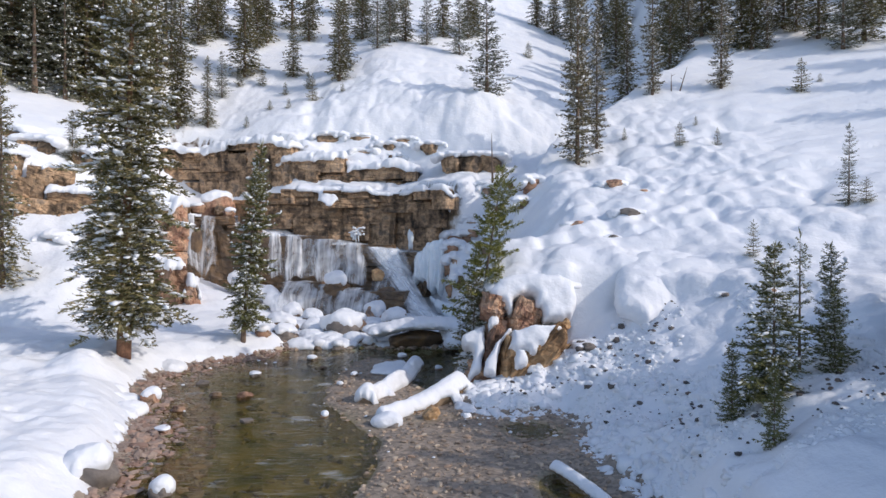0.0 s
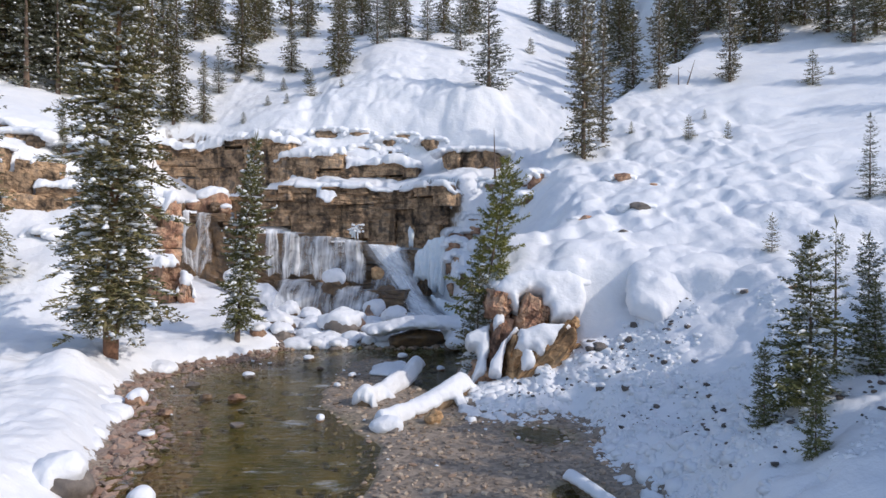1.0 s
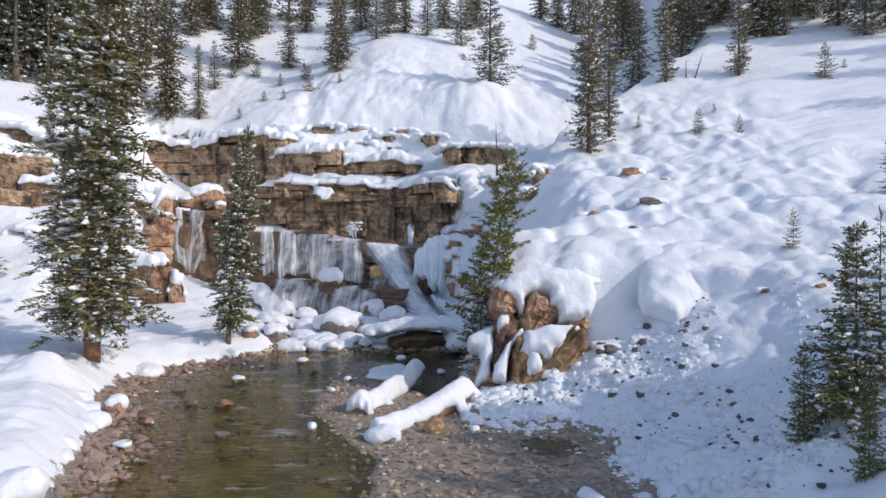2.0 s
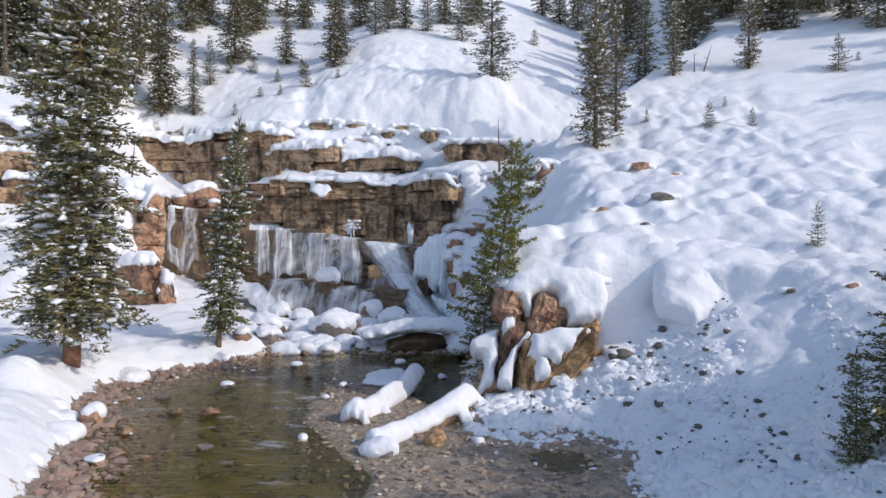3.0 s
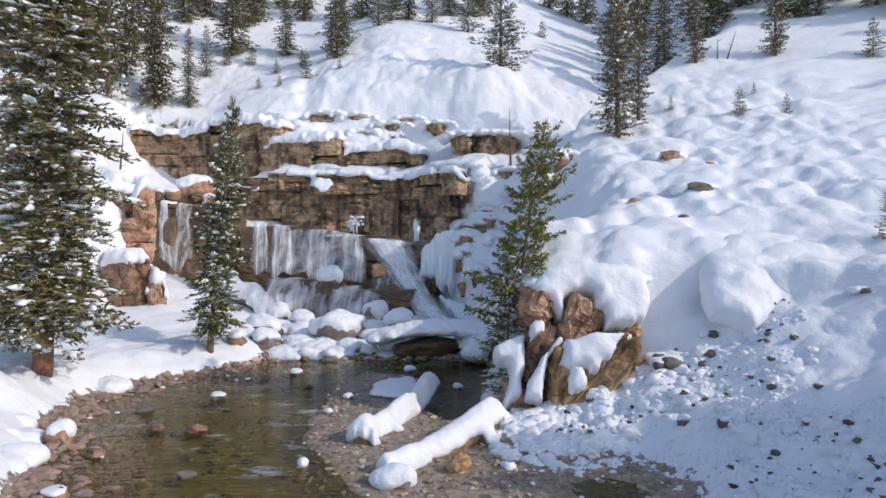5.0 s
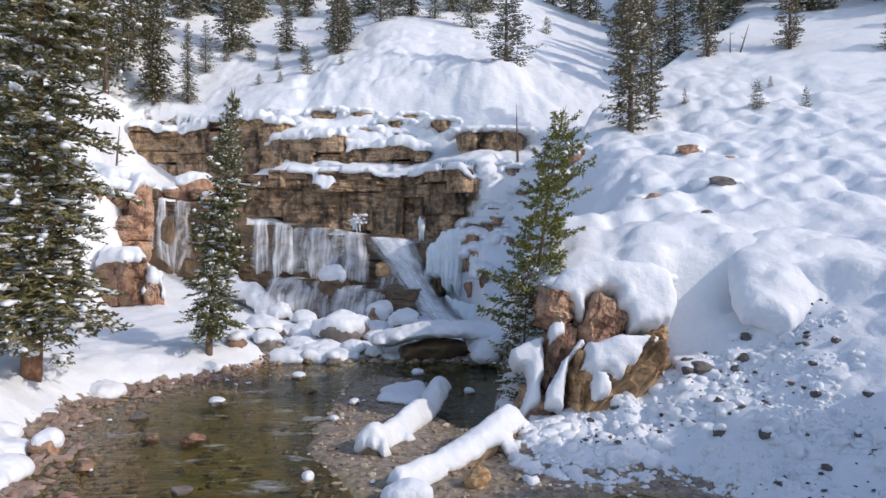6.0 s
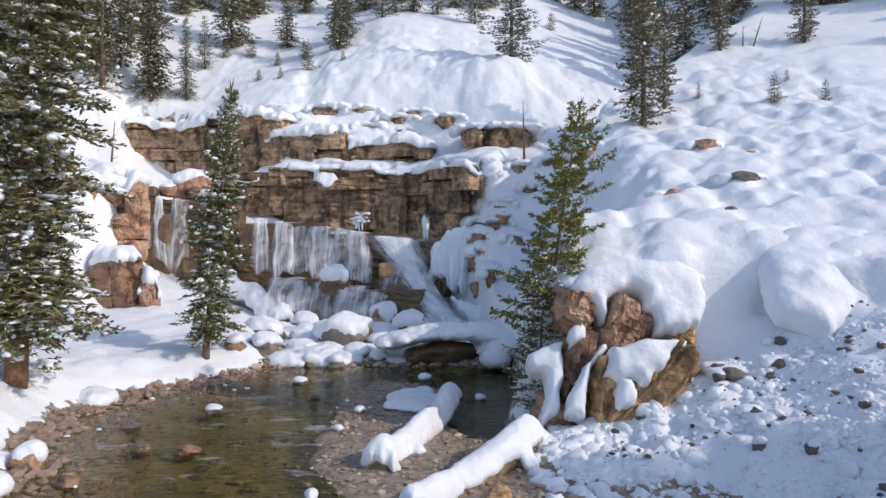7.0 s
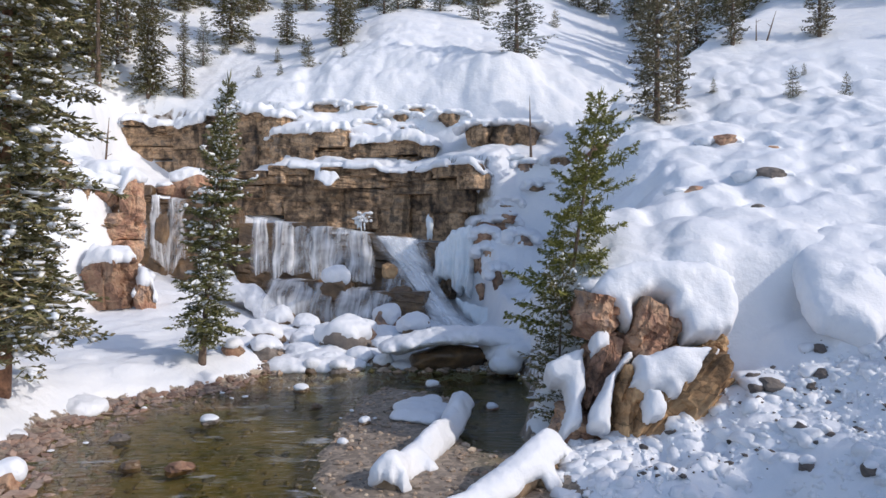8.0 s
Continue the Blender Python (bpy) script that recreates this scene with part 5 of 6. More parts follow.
for i, (x, y, z, w, h) in enumerate(((6.95, 60.45, 14.99, 2.4, 0.58),
                                     (3.78, 51.4, 9.75, 1.61, 0.72),
                                     (5.76, 51.2, 10.02, 1.76, 0.64),
                                     (4.88, 38.7, 7.98, 1.17, 0.47),
                                     (1.22, 50.05, 5.7, 1.71, 1.56),
                                     (0.37, 50.85, 7.78, 1.59, 1.75),
                                     (2.24, 50.25, 7.28, 1.41, 0.7),
                                     (5.44, 39.45, 9.12, 1.02, 1.02),
                                     (11.19, 63.85, 16.1, 2.03, 0.61),
                                     (4.5, 50.55, 8.4, 1.58, 0.55),
                                     (2.72, 46.05, 4.97, 1.21, 0.92))):
    rock_window(x, y, z, w, h, 340 + i, (ROCK, RED_ROCK, ROCK)[i % 3])
# the tier under the falls, dark and wet, in two steps
tier_face = lambda x: np.interp(x, (-13, -8, -3, -1, 0.5), (50.2, 50.2, 49.3, 48.3, 46.6))
cliff("falls_upper_tier", "wet dark rock tier behind the falling water", -13.5, -1.2, tier_face, lambda x: 1.6, lambda x: lip(x) - 0.12, 3, WET_ROCK, 6, 0.25)
step_face = lambda x: np.interp(x, (-12, -8, -4.5, -2.5), (48.3, 47.4, 46.6, 46.4))
cliff("falls_lower_tier", "wet brown rock step under the falling water", -11.8, -2.8, step_face, lambda x: -0.1, lambda x: float(np.interp(x, (-12, -8, -3), (2.75, 2.5, 1.9))), 2, WET_ROCK, 9, 0.1)
small_face = lambda x: np.interp(x, (-22, -19, -15), (51.2, 50.8, 50.8))
cliff("small_falls_tier", "wet dark rock tier under a side waterfall", -21.6, -14.6, small_face, lambda x: 2.2, lambda x: lip(x) - 0.15, 4, WET_ROCK, 10, 0.2)
band_face = lambda x: float(band_line(np.array([x]))[0]) - 0.2
on_slope = lambda x, y: float(height(np.array([x]), np.array([y]))[0])
band = cliff("rock_band", "broken grey-brown rock band across a snow slope", -31, -18.3, band_face, lambda x: on_slope(x, band_face(x) - 0.5) - 0.4,
      lambda x: on_slope(x, band_face(x) + 1.2) - 0.2, 3, ROCK, 12, -0.5, (1.0, 2.8), cant=4)
for i, (x, y, w, h) in enumerate(((-26.2, 42.0, 2.6, 1.2), (-24.0, 43.0, 2.2, 1.4), (-22.6, 43.6, 1.5, 1.0), (-28.4, 42.5, 2.4, 0.9), (-20.2, 38.6, 1.5, 1.1), (-22.3, 37.6, 1.1, 0.8))):
    rock_window(x, y - 0.5, on_slope(x, y) - 0.1, w, h, 380 + i)


# ---- snow cushions along the ledges ----
for ob, thick, seed, bare in ((lower, 0.32, 6, ((-18, -11.5), (-8.5, -7.7), (-3.9, -3.4), (-1.3, -0.8))), (upper, 0.5, 2, ((-22.6, -22.0), (-17.4, -17.0))), (step, 0.5, 3, ((-9.3, -8.8), (-5.2, -4.9))), (band, 0.36, 4, ((-28.6, -27.6), (-25.0, -24.2), (-21.6, -20.8)))):
    drape(ob, [(b.data, b.matrix_basis) for b in ob.children], 0.11, thick, 0.5, 3, "thick snow cornice over the ledge", seed=seed, rounds=5, fill=6, patchy=0.9, bare=bare)


# ---- the falls ----
def sheet(name, label, rows, mat, nu=60, seed=1, ripple=0.10, foot_play=1.0):
    """Falling water as a rippled sheet; rows are (left end, right end) from the lip down; foot_play: how unevenly
    its columns land."""
    verts, faces, uvs = [], [], []
    L = [Vector(a) for a, b in rows]
    R = [Vector(b) for a, b in rows]
    sub = 8
    fine, down = [], 0.0

    def along(P, i, s):
        a, b, c, d = P[max(0, i - 1)], P[i], P[i + 1], P[min(len(P) - 1, i + 2)]
        return 0.5 * (2 * b + (c - a) * s + (2 * a - 5 * b + 4 * c - d) * s * s + (3 * b - a - 3 * c + d) * s ** 3)

    for i in range(len(rows) - 1):
        for s in range(sub):
            fine.append((along(L, i, s / sub), along(R, i, s / sub)))
    fine.append((L[-1], R[-1]))
    prev = fine[0]
    for j, (a, b) in enumerate(fine):
        down += (a - prev[0]).length
        prev = (a, b)
        wide = (b - a).length
        for i in range(nu + 1):
            u = i / nu
            reach = j * (0.93 + 0.13 * noise.noise(Vector((u * wide * 1.3, seed * 4.1, 7))) * foot_play)
            lo, part_way = min(int(reach), len(fine) - 2), min(1.0, reach - min(int(reach), len(fine) - 2))
            p = fine[lo][0].lerp(fine[lo + 1][0], part_way).lerp(fine[lo][1].lerp(fine[lo + 1][1], part_way), u) if foot_play else a.lerp(b, u)
            k = ripple * noise.noise(Vector((u * wide * 2.2 + seed * 9, down * 0.25, seed))) * min(1, down * 2)
            k += ripple * 0.5 * noise.noise(Vector((u * wide * 6 + seed, down * 0.4, 3)))
            sag = 0.12 * noise.noise(Vector((u * wide * 0.9, seed, j * 0.05)))
            side = noise.noise(Vector((u * 3.0, down * 0.7, seed * 5))) * min(1.0, down) * 0.13 * wide ** 0.5
            verts.append((p.x + side, p.y - abs(k) * 1.5 - 0.3 * math.sin(math.pi * u) * min(1, wide / 3), p.z + sag + k * 0.3))
            uvs.append((u * wide, down))
    w = nu + 1
    for j in range(len(fine) - 1):
        for i in range(nu):
            faces.append((j * w + i, j * w + i + 1, (j + 1) * w + i + 1, (j + 1) * w + i))
    me = mesh_of(name, verts, faces, mat, True)
    uv = me.uv_layers.new(name="Flow")
    uv.data.foreach_set("uv", [c for f in faces for v in f for c in uvs[v]])
    rim = me.uv_layers.new(name="Rim")
    foot = uvs[-1][1]
    edge = [(min(1.0, min(i % w, nu - i % w) / nu * 2.2) * min(1.0, 0.35 + (foot - uvs[i][1]) / foot * 6), 0.0) for i in range(len(uvs))]
    rim.data.foreach_set("uv", [c for f in faces for v in f for c in edge[v]])
    return tagged(new(name, me), label, "waterfall", kind="structure")


# streams: (lip x from, to, lip y, height above the lip line, landing y, landing height, landing shift, threads)
STREAMS = [("waterfall", -13.3, -12.2, 49.8, 0.05, 48.9, 2.9, 0.2, VEIL), ("waterfall", -12.0, -10.5, 49.65, 0.08, 48.6, 2.7, 0.1, VEIL), ("waterfall", -10.9, -9.3, 49.75, 0.06, 48.7, 2.9, 0.15, CURTAIN), ("waterfall", -9.8, -8.0, 49.5, 0.06, 48.3, 2.6, 0.15, VEIL),
           ("waterfall", -8.3, -7.2, 49.6, 0.04, 48.3, 2.3, 0.1, CURTAIN), ("waterfall", -7.5, -5.8, 49.4, 0.06, 48.0, 2.4, 0.15, VEIL),
           ("waterfall", -20.9, -20.0, 50.3, 0.05, 49.4, 4.2, 0.5, CURTAIN), ("waterfall", -19.6, -18.9, 50.2, 0.05, 49.0, 3.1, 0.6, VEIL), ("waterfall", -18.6, -17.4, 50.2, 0.0, 49.2, 3.0, 0.3, CURTAIN)]
for i, (name, x0, x1, y, up, y2, z2, shift, mat) in enumerate(STREAMS):
    za, zb = lip(x0) + up, lip(x1) + up
    low = lambda t: (za + (z2 - za) * t, zb + (z2 - zb) * t)
    sheet(name, "white threads of falling water over dark wet rock",
          [((x0, y + 1.6, za + 0.03), (x1, y + 1.6, zb + 0.03)), ((x0, y + 0.25, za), (x1, y + 0.25, zb)), ((x0, y, low(0.06)[0]), (x1, y, low(0.06)[1])), ((x0 + shift * 0.2, y - 0.2, low(0.25)[0]), (x1 + shift * 0.3, y - 0.2, low(0.25)[1])),
           ((x0 + shift * 0.5, y + (y2 - y) * 0.6, low(0.65)[0]), (x1 + shift, y + (y2 - y) * 0.6, low(0.65)[1])), ((x0 + shift, y2, z2), (x1 + shift * 1.6, y2, z2))], mat, 40, i + 1, 0.09)
LOWER = [(-11.8, -8.9, 47.5, 2.75, 46.2, 0.5, VEIL), (-9.0, -7.7, 47.0, 2.55, 46.0, 0.5, CURTAIN), (-7.5, -5.6, 46.5, 2.35, 45.4, 0.45, VEIL), (-5.7, -4.2, 46.3, 2.15, 45.2, 0.4, CURTAIN), (-5.1, -3.6, 47.9, 3.5, 46.6, 1.3, CURTAIN)]
for i, (x0, x1, y, z1, y2, z2, mat) in enumerate(LOWER):
    sheet("waterfall", "lower fall spreading white over a rock step",
          [((x0, y + 1.2, z1 + 0.06), (x1, y + 1.2, z1 - 0.02)), ((x0, y, z1), (x1, y, z1 - 0.08)), ((x0 - 0.05, y - 0.2, z1 - 0.3), (x1 + 0.1, y - 0.2, z1 - 0.38)), ((x0 - 0.1, y2 + 0.3, (z1 + z2) / 2), (x1 + 0.2, y2 + 0.3, (z1 + z2) / 2)), ((x0 - 0.15, y2, z2), (x1 + 0.35, y2, z2))], mat, 50, i + 20, 0.10)
for seed, dx, dy, mat in ((3, 0.0, 0.0, JET), (8, 0.4, -0.2, MIST), (5, -0.4, -0.12, MIST)):
    sheet("waterfall", "dense white chute of water falling to the plunge pool",
          [((-6 + dx, 50.6, 5.42), (-2.7 + dx, 50, 5)), ((-5.85 + dx, 49.3 + dy, 5.32), (-2.75 + dx, 49 + dy, 4.95)), ((-5.3 + dx, 48.8 + dy, 4.55), (-2.7 + dx, 48.6 + dy, 4.1)), ((-4.2 + dx, 48.2 + dy, 3.5), (-2.45 + dx, 47.9 + dy, 3.1)), ((-3.3 + dx, 47.1 + dy, 2.4), (-1.9 + dx, 46.9 + dy, 2.1)), ((-2.6 + dx, 45.8 + dy, 1.5), (-1.2 + dx, 45.5 + dy, 1.3)), ((-1.75 + dx, 44.2 + dy, 0.8), (-0.1 + dx, 43.8 + dy, 0.65)), ((-1.3 + dx, 42.8 + dy, 0.4), (0.7 + dx, 42.5 + dy, 0.35))], mat, 60, seed, 0.06, 0.0)


# ---- ice ----
def ice_curtain(label, spots, seed, name="ice_curtain"):
    """Frozen seepage: hanging columns grown together."""
    r = random.Random(seed)
    lumps = []
    for x, y, top, length, rad in spots:
        n = max(2, int(length / 0.7))
        for i in range(n):
            f = i / n
            lumps.append((x + r.uniform(-0.04, 0.04), y - 0.08 * f, top - length * (f + 0.5 / n), rad * (1.15 - 0.75 * f), rad * (1.1 - 0.6 * f), length / n * 0.95))
    ob = new(name, cushion_mesh(name, lumps, ICE))
    fuse(ob, 0.06, 5, 0.08)
    return tagged(ob, label, "ice")


r = random.Random(3)
frozen = thing("ice_curtain", (-1.0, 47.6, 2.0), "pale blue ice and snow frozen over the rock beside the falls", "ice")
plastered("ice_sheet", frozen, "rippled pale blue ice", [(-1.22, 1.42), (-0.9, 2.2), (-0.33, 2.78), (0.88, 3.07), (1.14, 2.62), (1.16, 1.43), (1.11, 0.11), (1.07, -1.33), (0.8, -1.2), (0.61, -1.06), (0.58, -0.5), (0.3, -1.07), (-0.09, -0.93), (-0.3, -0.2), (-0.52, -0.56), (-0.9, -0.2), (-1.21, -0.55), (-1.39, 0.37)], (-1.0, 47.6, 3.0), 10, -20, 0.55, 0.4, 0.05, ICE, 11, 0.22, 0.5, 0.7, 0.6)
plastered("snow_sheet", frozen, "snow frozen on the rock wall", [(-1.2, 1.64), (-0.72, 2.31), (-0.18, 2.65), (0.2, 3.2), (0.9, 3.3), (1.5, 2.2), (1.4, 0.55), (1.2, -1.0), (0.64, -1.5), (0.55, -0.74), (-0.12, -0.6), (-0.58, 0.17), (-0.81, -0.15), (-0.94, 0.81)], (1.1, 46.0, 3.0), 30, -30, 0.35, 0.35, 0.06, None, 12, 0.2, 0.5, 0.3, 0.6)
plastered("ice_foot", frozen, "blue ice apron at the pool", [(-2.0, 1.3), (-0.78, 0.97), (0.52, 0.66), (1.94, 0.88), (2.4, 0.7), (1.4, -0.52), (0.24, -0.6), (-1.0, 0.05)], (0.3, 45.2, 0.8), 35, -30, 0.25, 0.4, 0.06, ICE, 13, 0.2, 0.4, 0.3, 0.5)
ice_curtain("small pale ice drip below the cliff", [(-2.6, 50.4, 6.4, 1.3, 0.13), (-2.4, 50.4, 6.2, 1.1, 0.12), (-2.5, 50.35, 6.3, 0.7, 0.16)], 5)
ice_curtain("blue-white icicles hanging from a snowy bush", [(-7.2 + 0.2 * i, 51.25, 6.5 - 0.12 * i, 0.5 + 0.15 * (i % 3), 0.07) for i in range(4)], 6)


# ---- boulders ----
def boulder(label, x, y, z, size, seed, mat=GREY_ROCK, snow=0.0, name="boulder", turn=0.0, tilt=0.0, blocky=0.5, subdiv=4, group="", buried=False):
    """A stone, with a cushion of snow on it where snow is its thickness."""
    ob = thing(name, (x, y, z), label, "boulder", group)
    rk = part("stone", rock_mesh("stone", mat, seed, size, blocky, subdiv), None, ob)
    rk.matrix_local = pose(0, 0, 0, tilt, 0, turn)
    if buried:
        mantle(ob, size[0] * 2.3, size[1] * 1.5, size[2] * 0.35, size[2] * 0.75, seed, "snow drift lying over the stone", 0.8)
    elif snow > 0:
        rr = random.Random(seed + 50)
        top = size[2] * 0.6
        lumps = [(0, 0, top, size[0] * 0.84, size[1] * 0.84, snow * 1.15)]
        for _ in range(6):
            a, q = rr.uniform(0, 6.28), rr.uniform(0.3, 0.6)
            lumps.append((math.cos(a) * size[0] * q, math.sin(a) * size[1] * q, top - 0.12 * size[2] - rr.uniform(0, 0.1) * snow, size[0] * rr.uniform(0.25, 0.5), size[1] * rr.uniform(0.25, 0.5), snow * rr.uniform(0.6, 1.0)))
        c = part("snow_cap", cushion_mesh("snow_cap", lumps), None, ob, "rounded white snow cap")
        fuse(c, max(0.04, min(size[:2]) * 0.08), 4, min(0.4, snow * 0.7))
        c.rotation_euler = (0, 0, radians(turn))
    return ob


for i, (x, y, z, sx, sy, sz) in enumerate(((0.3, 47.35, 4.1, 0.32, 0.4, 1.0), (0.75, 46.8, 3.4, 0.4, 0.4, 0.55), (0.5, 46.6, 2.2, 0.45, 0.4, 0.6), (1.4, 44.6, 2.85, 0.28, 0.3, 0.4), (2.2, 43.45, 2.05, 0.3, 0.3, 0.28), (1.0, 48.9, 5.7, 0.8, 0.6, 0.5), (2.4, 49.6, 6.4, 0.6, 0.5, 0.4))):
    boulder("reddish rock rib bared between ice and snow", x, y, z, (sx, sy, sz), 160 + i, RED_ROCK, 0.12 if sz < 0.5 else 0.0, name="rock_rib", group="ribs beside the falls", turn=i * 31)
for i, (x, y, z, sx, sy, sz) in enumerate(((-20.4, 51.4, 8.15, 0.7, 0.6, 0.45), (-19.4, 52.2, 8.3, 0.8, 0.6, 0.45), (-17.5, 51.7, 8.1, 0.7, 0.6, 0.45), (-16.6, 51.2, 7.9, 0.6, 0.5, 0.4))):
    boulder("brown rock at the lip of the side falls", x, y, z, (sx, sy, sz), 170 + i, (WET_ROCK, RED_ROCK)[i % 2], 0.22 if i % 2 else 0.0, group="rocks above the side falls", turn=i * 41)
SNOWY = "snow-capped grey boulder in the stream bed"
for i, (x, y, sx, sy, sz, sn) in enumerate(((-5.9, 38.6, 1.3, 1.2, 1.1, 0.6), (-4.5, 43.4, 0.95, 0.8, 1.1, 0.5), (-3.0, 41.4, 1.15, 0.9, 0.9, 0.5), (-8.6, 35.6, 0.75, 0.7, 0.5, 0.3), (-7.4, 36.9, 0.9, 0.7, 0.35, 0.35),
                                         (-6.6, 34.9, 0.42, 0.4, 0.34, 0.22), (-5.6, 34.7, 0.45, 0.4, 0.36, 0.2), (-5.0, 36.6, 0.7, 0.6, 0.35, 0.3), (-4.2, 38.3, 0.7, 0.6, 0.5, 0.35), (-3.4, 37.2, 0.6, 0.5, 0.4, 0.35),
                                         (-7.8, 39.6, 1.3, 0.9, 0.45, 0.5), (-9.6, 38.6, 1.2, 1.0, 0.45, 0.5), (-7.0, 41.3, 1.1, 0.9, 0.45, 0.45), (-5.5, 41.6, 0.9, 0.8, 0.6, 0.4), (-4.0, 35.9, 0.55, 0.5, 0.3, 0.25), (-6.1, 36.0, 0.5, 0.45, 0.3, 0.25),
                                         (-9.4, 34.3, 0.45, 0.4, 0.4, 0.2), (-10.2, 44.6, 0.9, 0.8, 0.9, 0.5), (-8.7, 43.6, 1.0, 0.8, 0.5, 0.4), (-2.2, 39.4, 0.8, 0.7, 0.35, 0.3))):
    boulder(SNOWY, x, y, max(0.0, ground(x, y)) + sz * 0.15, (sx, sy, sz), 100 + i, (GREY_ROCK, RED_ROCK, WET_ROCK)[i % 3], sn, turn=i * 47, group="boulders below the falls")
r = random.Random(21)
drift = []
for i in range(120):
    x, y = r.uniform(-11.5, -1.5), r.uniform(35.2, 45.5)
    if outside(np.array([x]), np.array([y]), FLOOR)[0] > -0.3 or noise.noise(Vector((x * 0.5, y * 0.5, 3))) > 0.25:
        continue
    s = r.uniform(0.4, 1.1)
    drift.append((x, y, max(0.05, ground(x, y)) - 0.02, s * r.uniform(0.9, 1.6), s * r.uniform(0.8, 1.3), s * r.uniform(0.3, 0.5)))
tagged(fuse(new("snow_drift", cushion_mesh("snow_drift", drift)), 0.085, 5), "hummocky snow between the boulders below the falls", "snow drift", kind="stuff")
heap = [(-15.2 + 0.32 * i + r.uniform(-0.1, 0.1), 48.4 - 0.12 * i + r.uniform(-0.3, 0.3), 2.8 - 0.15 * i + r.uniform(-0.2, 0.2), 0.7, 0.8, 0.7) for i in range(13)]
tagged(fuse(new("snow_heap", cushion_mesh("snow_heap", heap)), 0.1, 6), "snow heaped against the wet rock beside the falls", "snow heap", kind="stuff")
boulder("ice-hung snow-topped boulder standing in the falls", -7.6, 46.6, 2.5, (0.95, 0.7, 0.8), 131, WET_ROCK, 0.6)
boulder("brown wet rock dome splitting the side waterfall", -18.75, 50.1, 5.0, (0.7, 0.7, 1.9), 134, WET_ROCK, blocky=0.3)
boulder("wet tawny boulder in the falling water", -4.7, 47.4, 3.3, (0.5, 0.45, 0.55), 132, OCHRE_ROCK)
boulder("dark wet boulder between two chutes", -3.9, 46.4, 1.8, (0.9, 0.6, 0.9), 133, WET_ROCK)
# the slab boulder with its overhanging snow
slab = thing("slab_boulder", (-1.4, 35.9, 0.2), "dark slab boulder under a thick overhanging snow sheet at the water", "boulder")
part("stone", rock_mesh("stone", WET_ROCK, 140, (1.6, 1.3, 0.8), 0.05, 4, 0.1), None, slab)
lumps = [(-2.1 + 0.35 * i, -0.25 + 0.05 * math.sin(i * 1.9), 0.62 + 0.28 * math.sin(math.pi * i / 13) + 0.02 * i, 0.7, 1.3, 0.36) for i in range(14)]
fuse(part("snow_cap", cushion_mesh("snow_cap", lumps), None, slab, "thick overhanging sheet of snow"), 0.06, 6)
r = random.Random(77)
bank = [(0.5 + 0.45 * (i % 5) + r.uniform(-0.2, 0.2), 33.9 + 0.9 * (i // 5) + r.uniform(-0.2, 0.2), 0.42 + 0.25 * (i % 5) + 0.1 * (i // 5), 0.6, 0.7, 0.38) for i in range(20)]
tagged(fuse(new("snow_shelf", cushion_mesh("snow_shelf", bank)), 0.07), "snow shelf overhanging the dark water", "snow bank", kind="stuff")

boulder("stream stone under a round cap of snow", -10.2, 22.9, 0.12, (0.42, 0.42, 0.32), 151, RED_ROCK, 0.27)
boulder("grey bank boulder under a thick snow cap", -8.25, 15.1, 0.2, (0.72, 0.6, 0.62), 152, GREY_ROCK, 0.38)
boulder("snow-covered stone at the water's edge", -6.3, 14.7, 0.0, (0.32, 0.3, 0.25), 153, GREY_ROCK, 0.25)
boulder("round snow-covered boulder on the bank", -9.6, 14.6, 0.35, (0.5, 0.5, 0.4), 154, GREY_ROCK, 0.42)

for i, (x, y, s, cap) in enumerate(((-8.4, 24.2, 0.24, 0.0), (-7.25, 24.05, 0.28, 0.0), (-7.95, 27.7, 0.3, 0.07), (-6.3, 31.6, 0.26, 0.1), (-3.85, 21.3, 0.16, 0.12), (-4.0, 25.4, 0.15, 0.1), (-3.7, 27.3, 0.18, 0.12), (-8.9, 22.0, 0.26, 0.0), (-6.2, 20.6, 0.2, 0.0), (-5.4, 29.4, 0.2, 0.0), (-8.3, 19.4, 0.3, 0.06), (-9.6, 26.2, 0.24, 0.0), (-1.2, 30.4, 0.22, 0.1), (-0.2, 29.2, 0.18, 0.1), (-2.0, 32.2, 0.25, 0.12))):
    boulder("wet brown stone breaking the shallow water" if cap == 0 else "small stone in the shallows with a snow cap", x, y, max(-0.02, ground(x, y)) + s * 0.12, (s * 1.25, s, s * 0.6), 280 + i, (WET_ROCK, RED_ROCK, GREY_ROCK)[i % 3], cap, group="stones in the stream", subdiv=3, turn=i * 67)

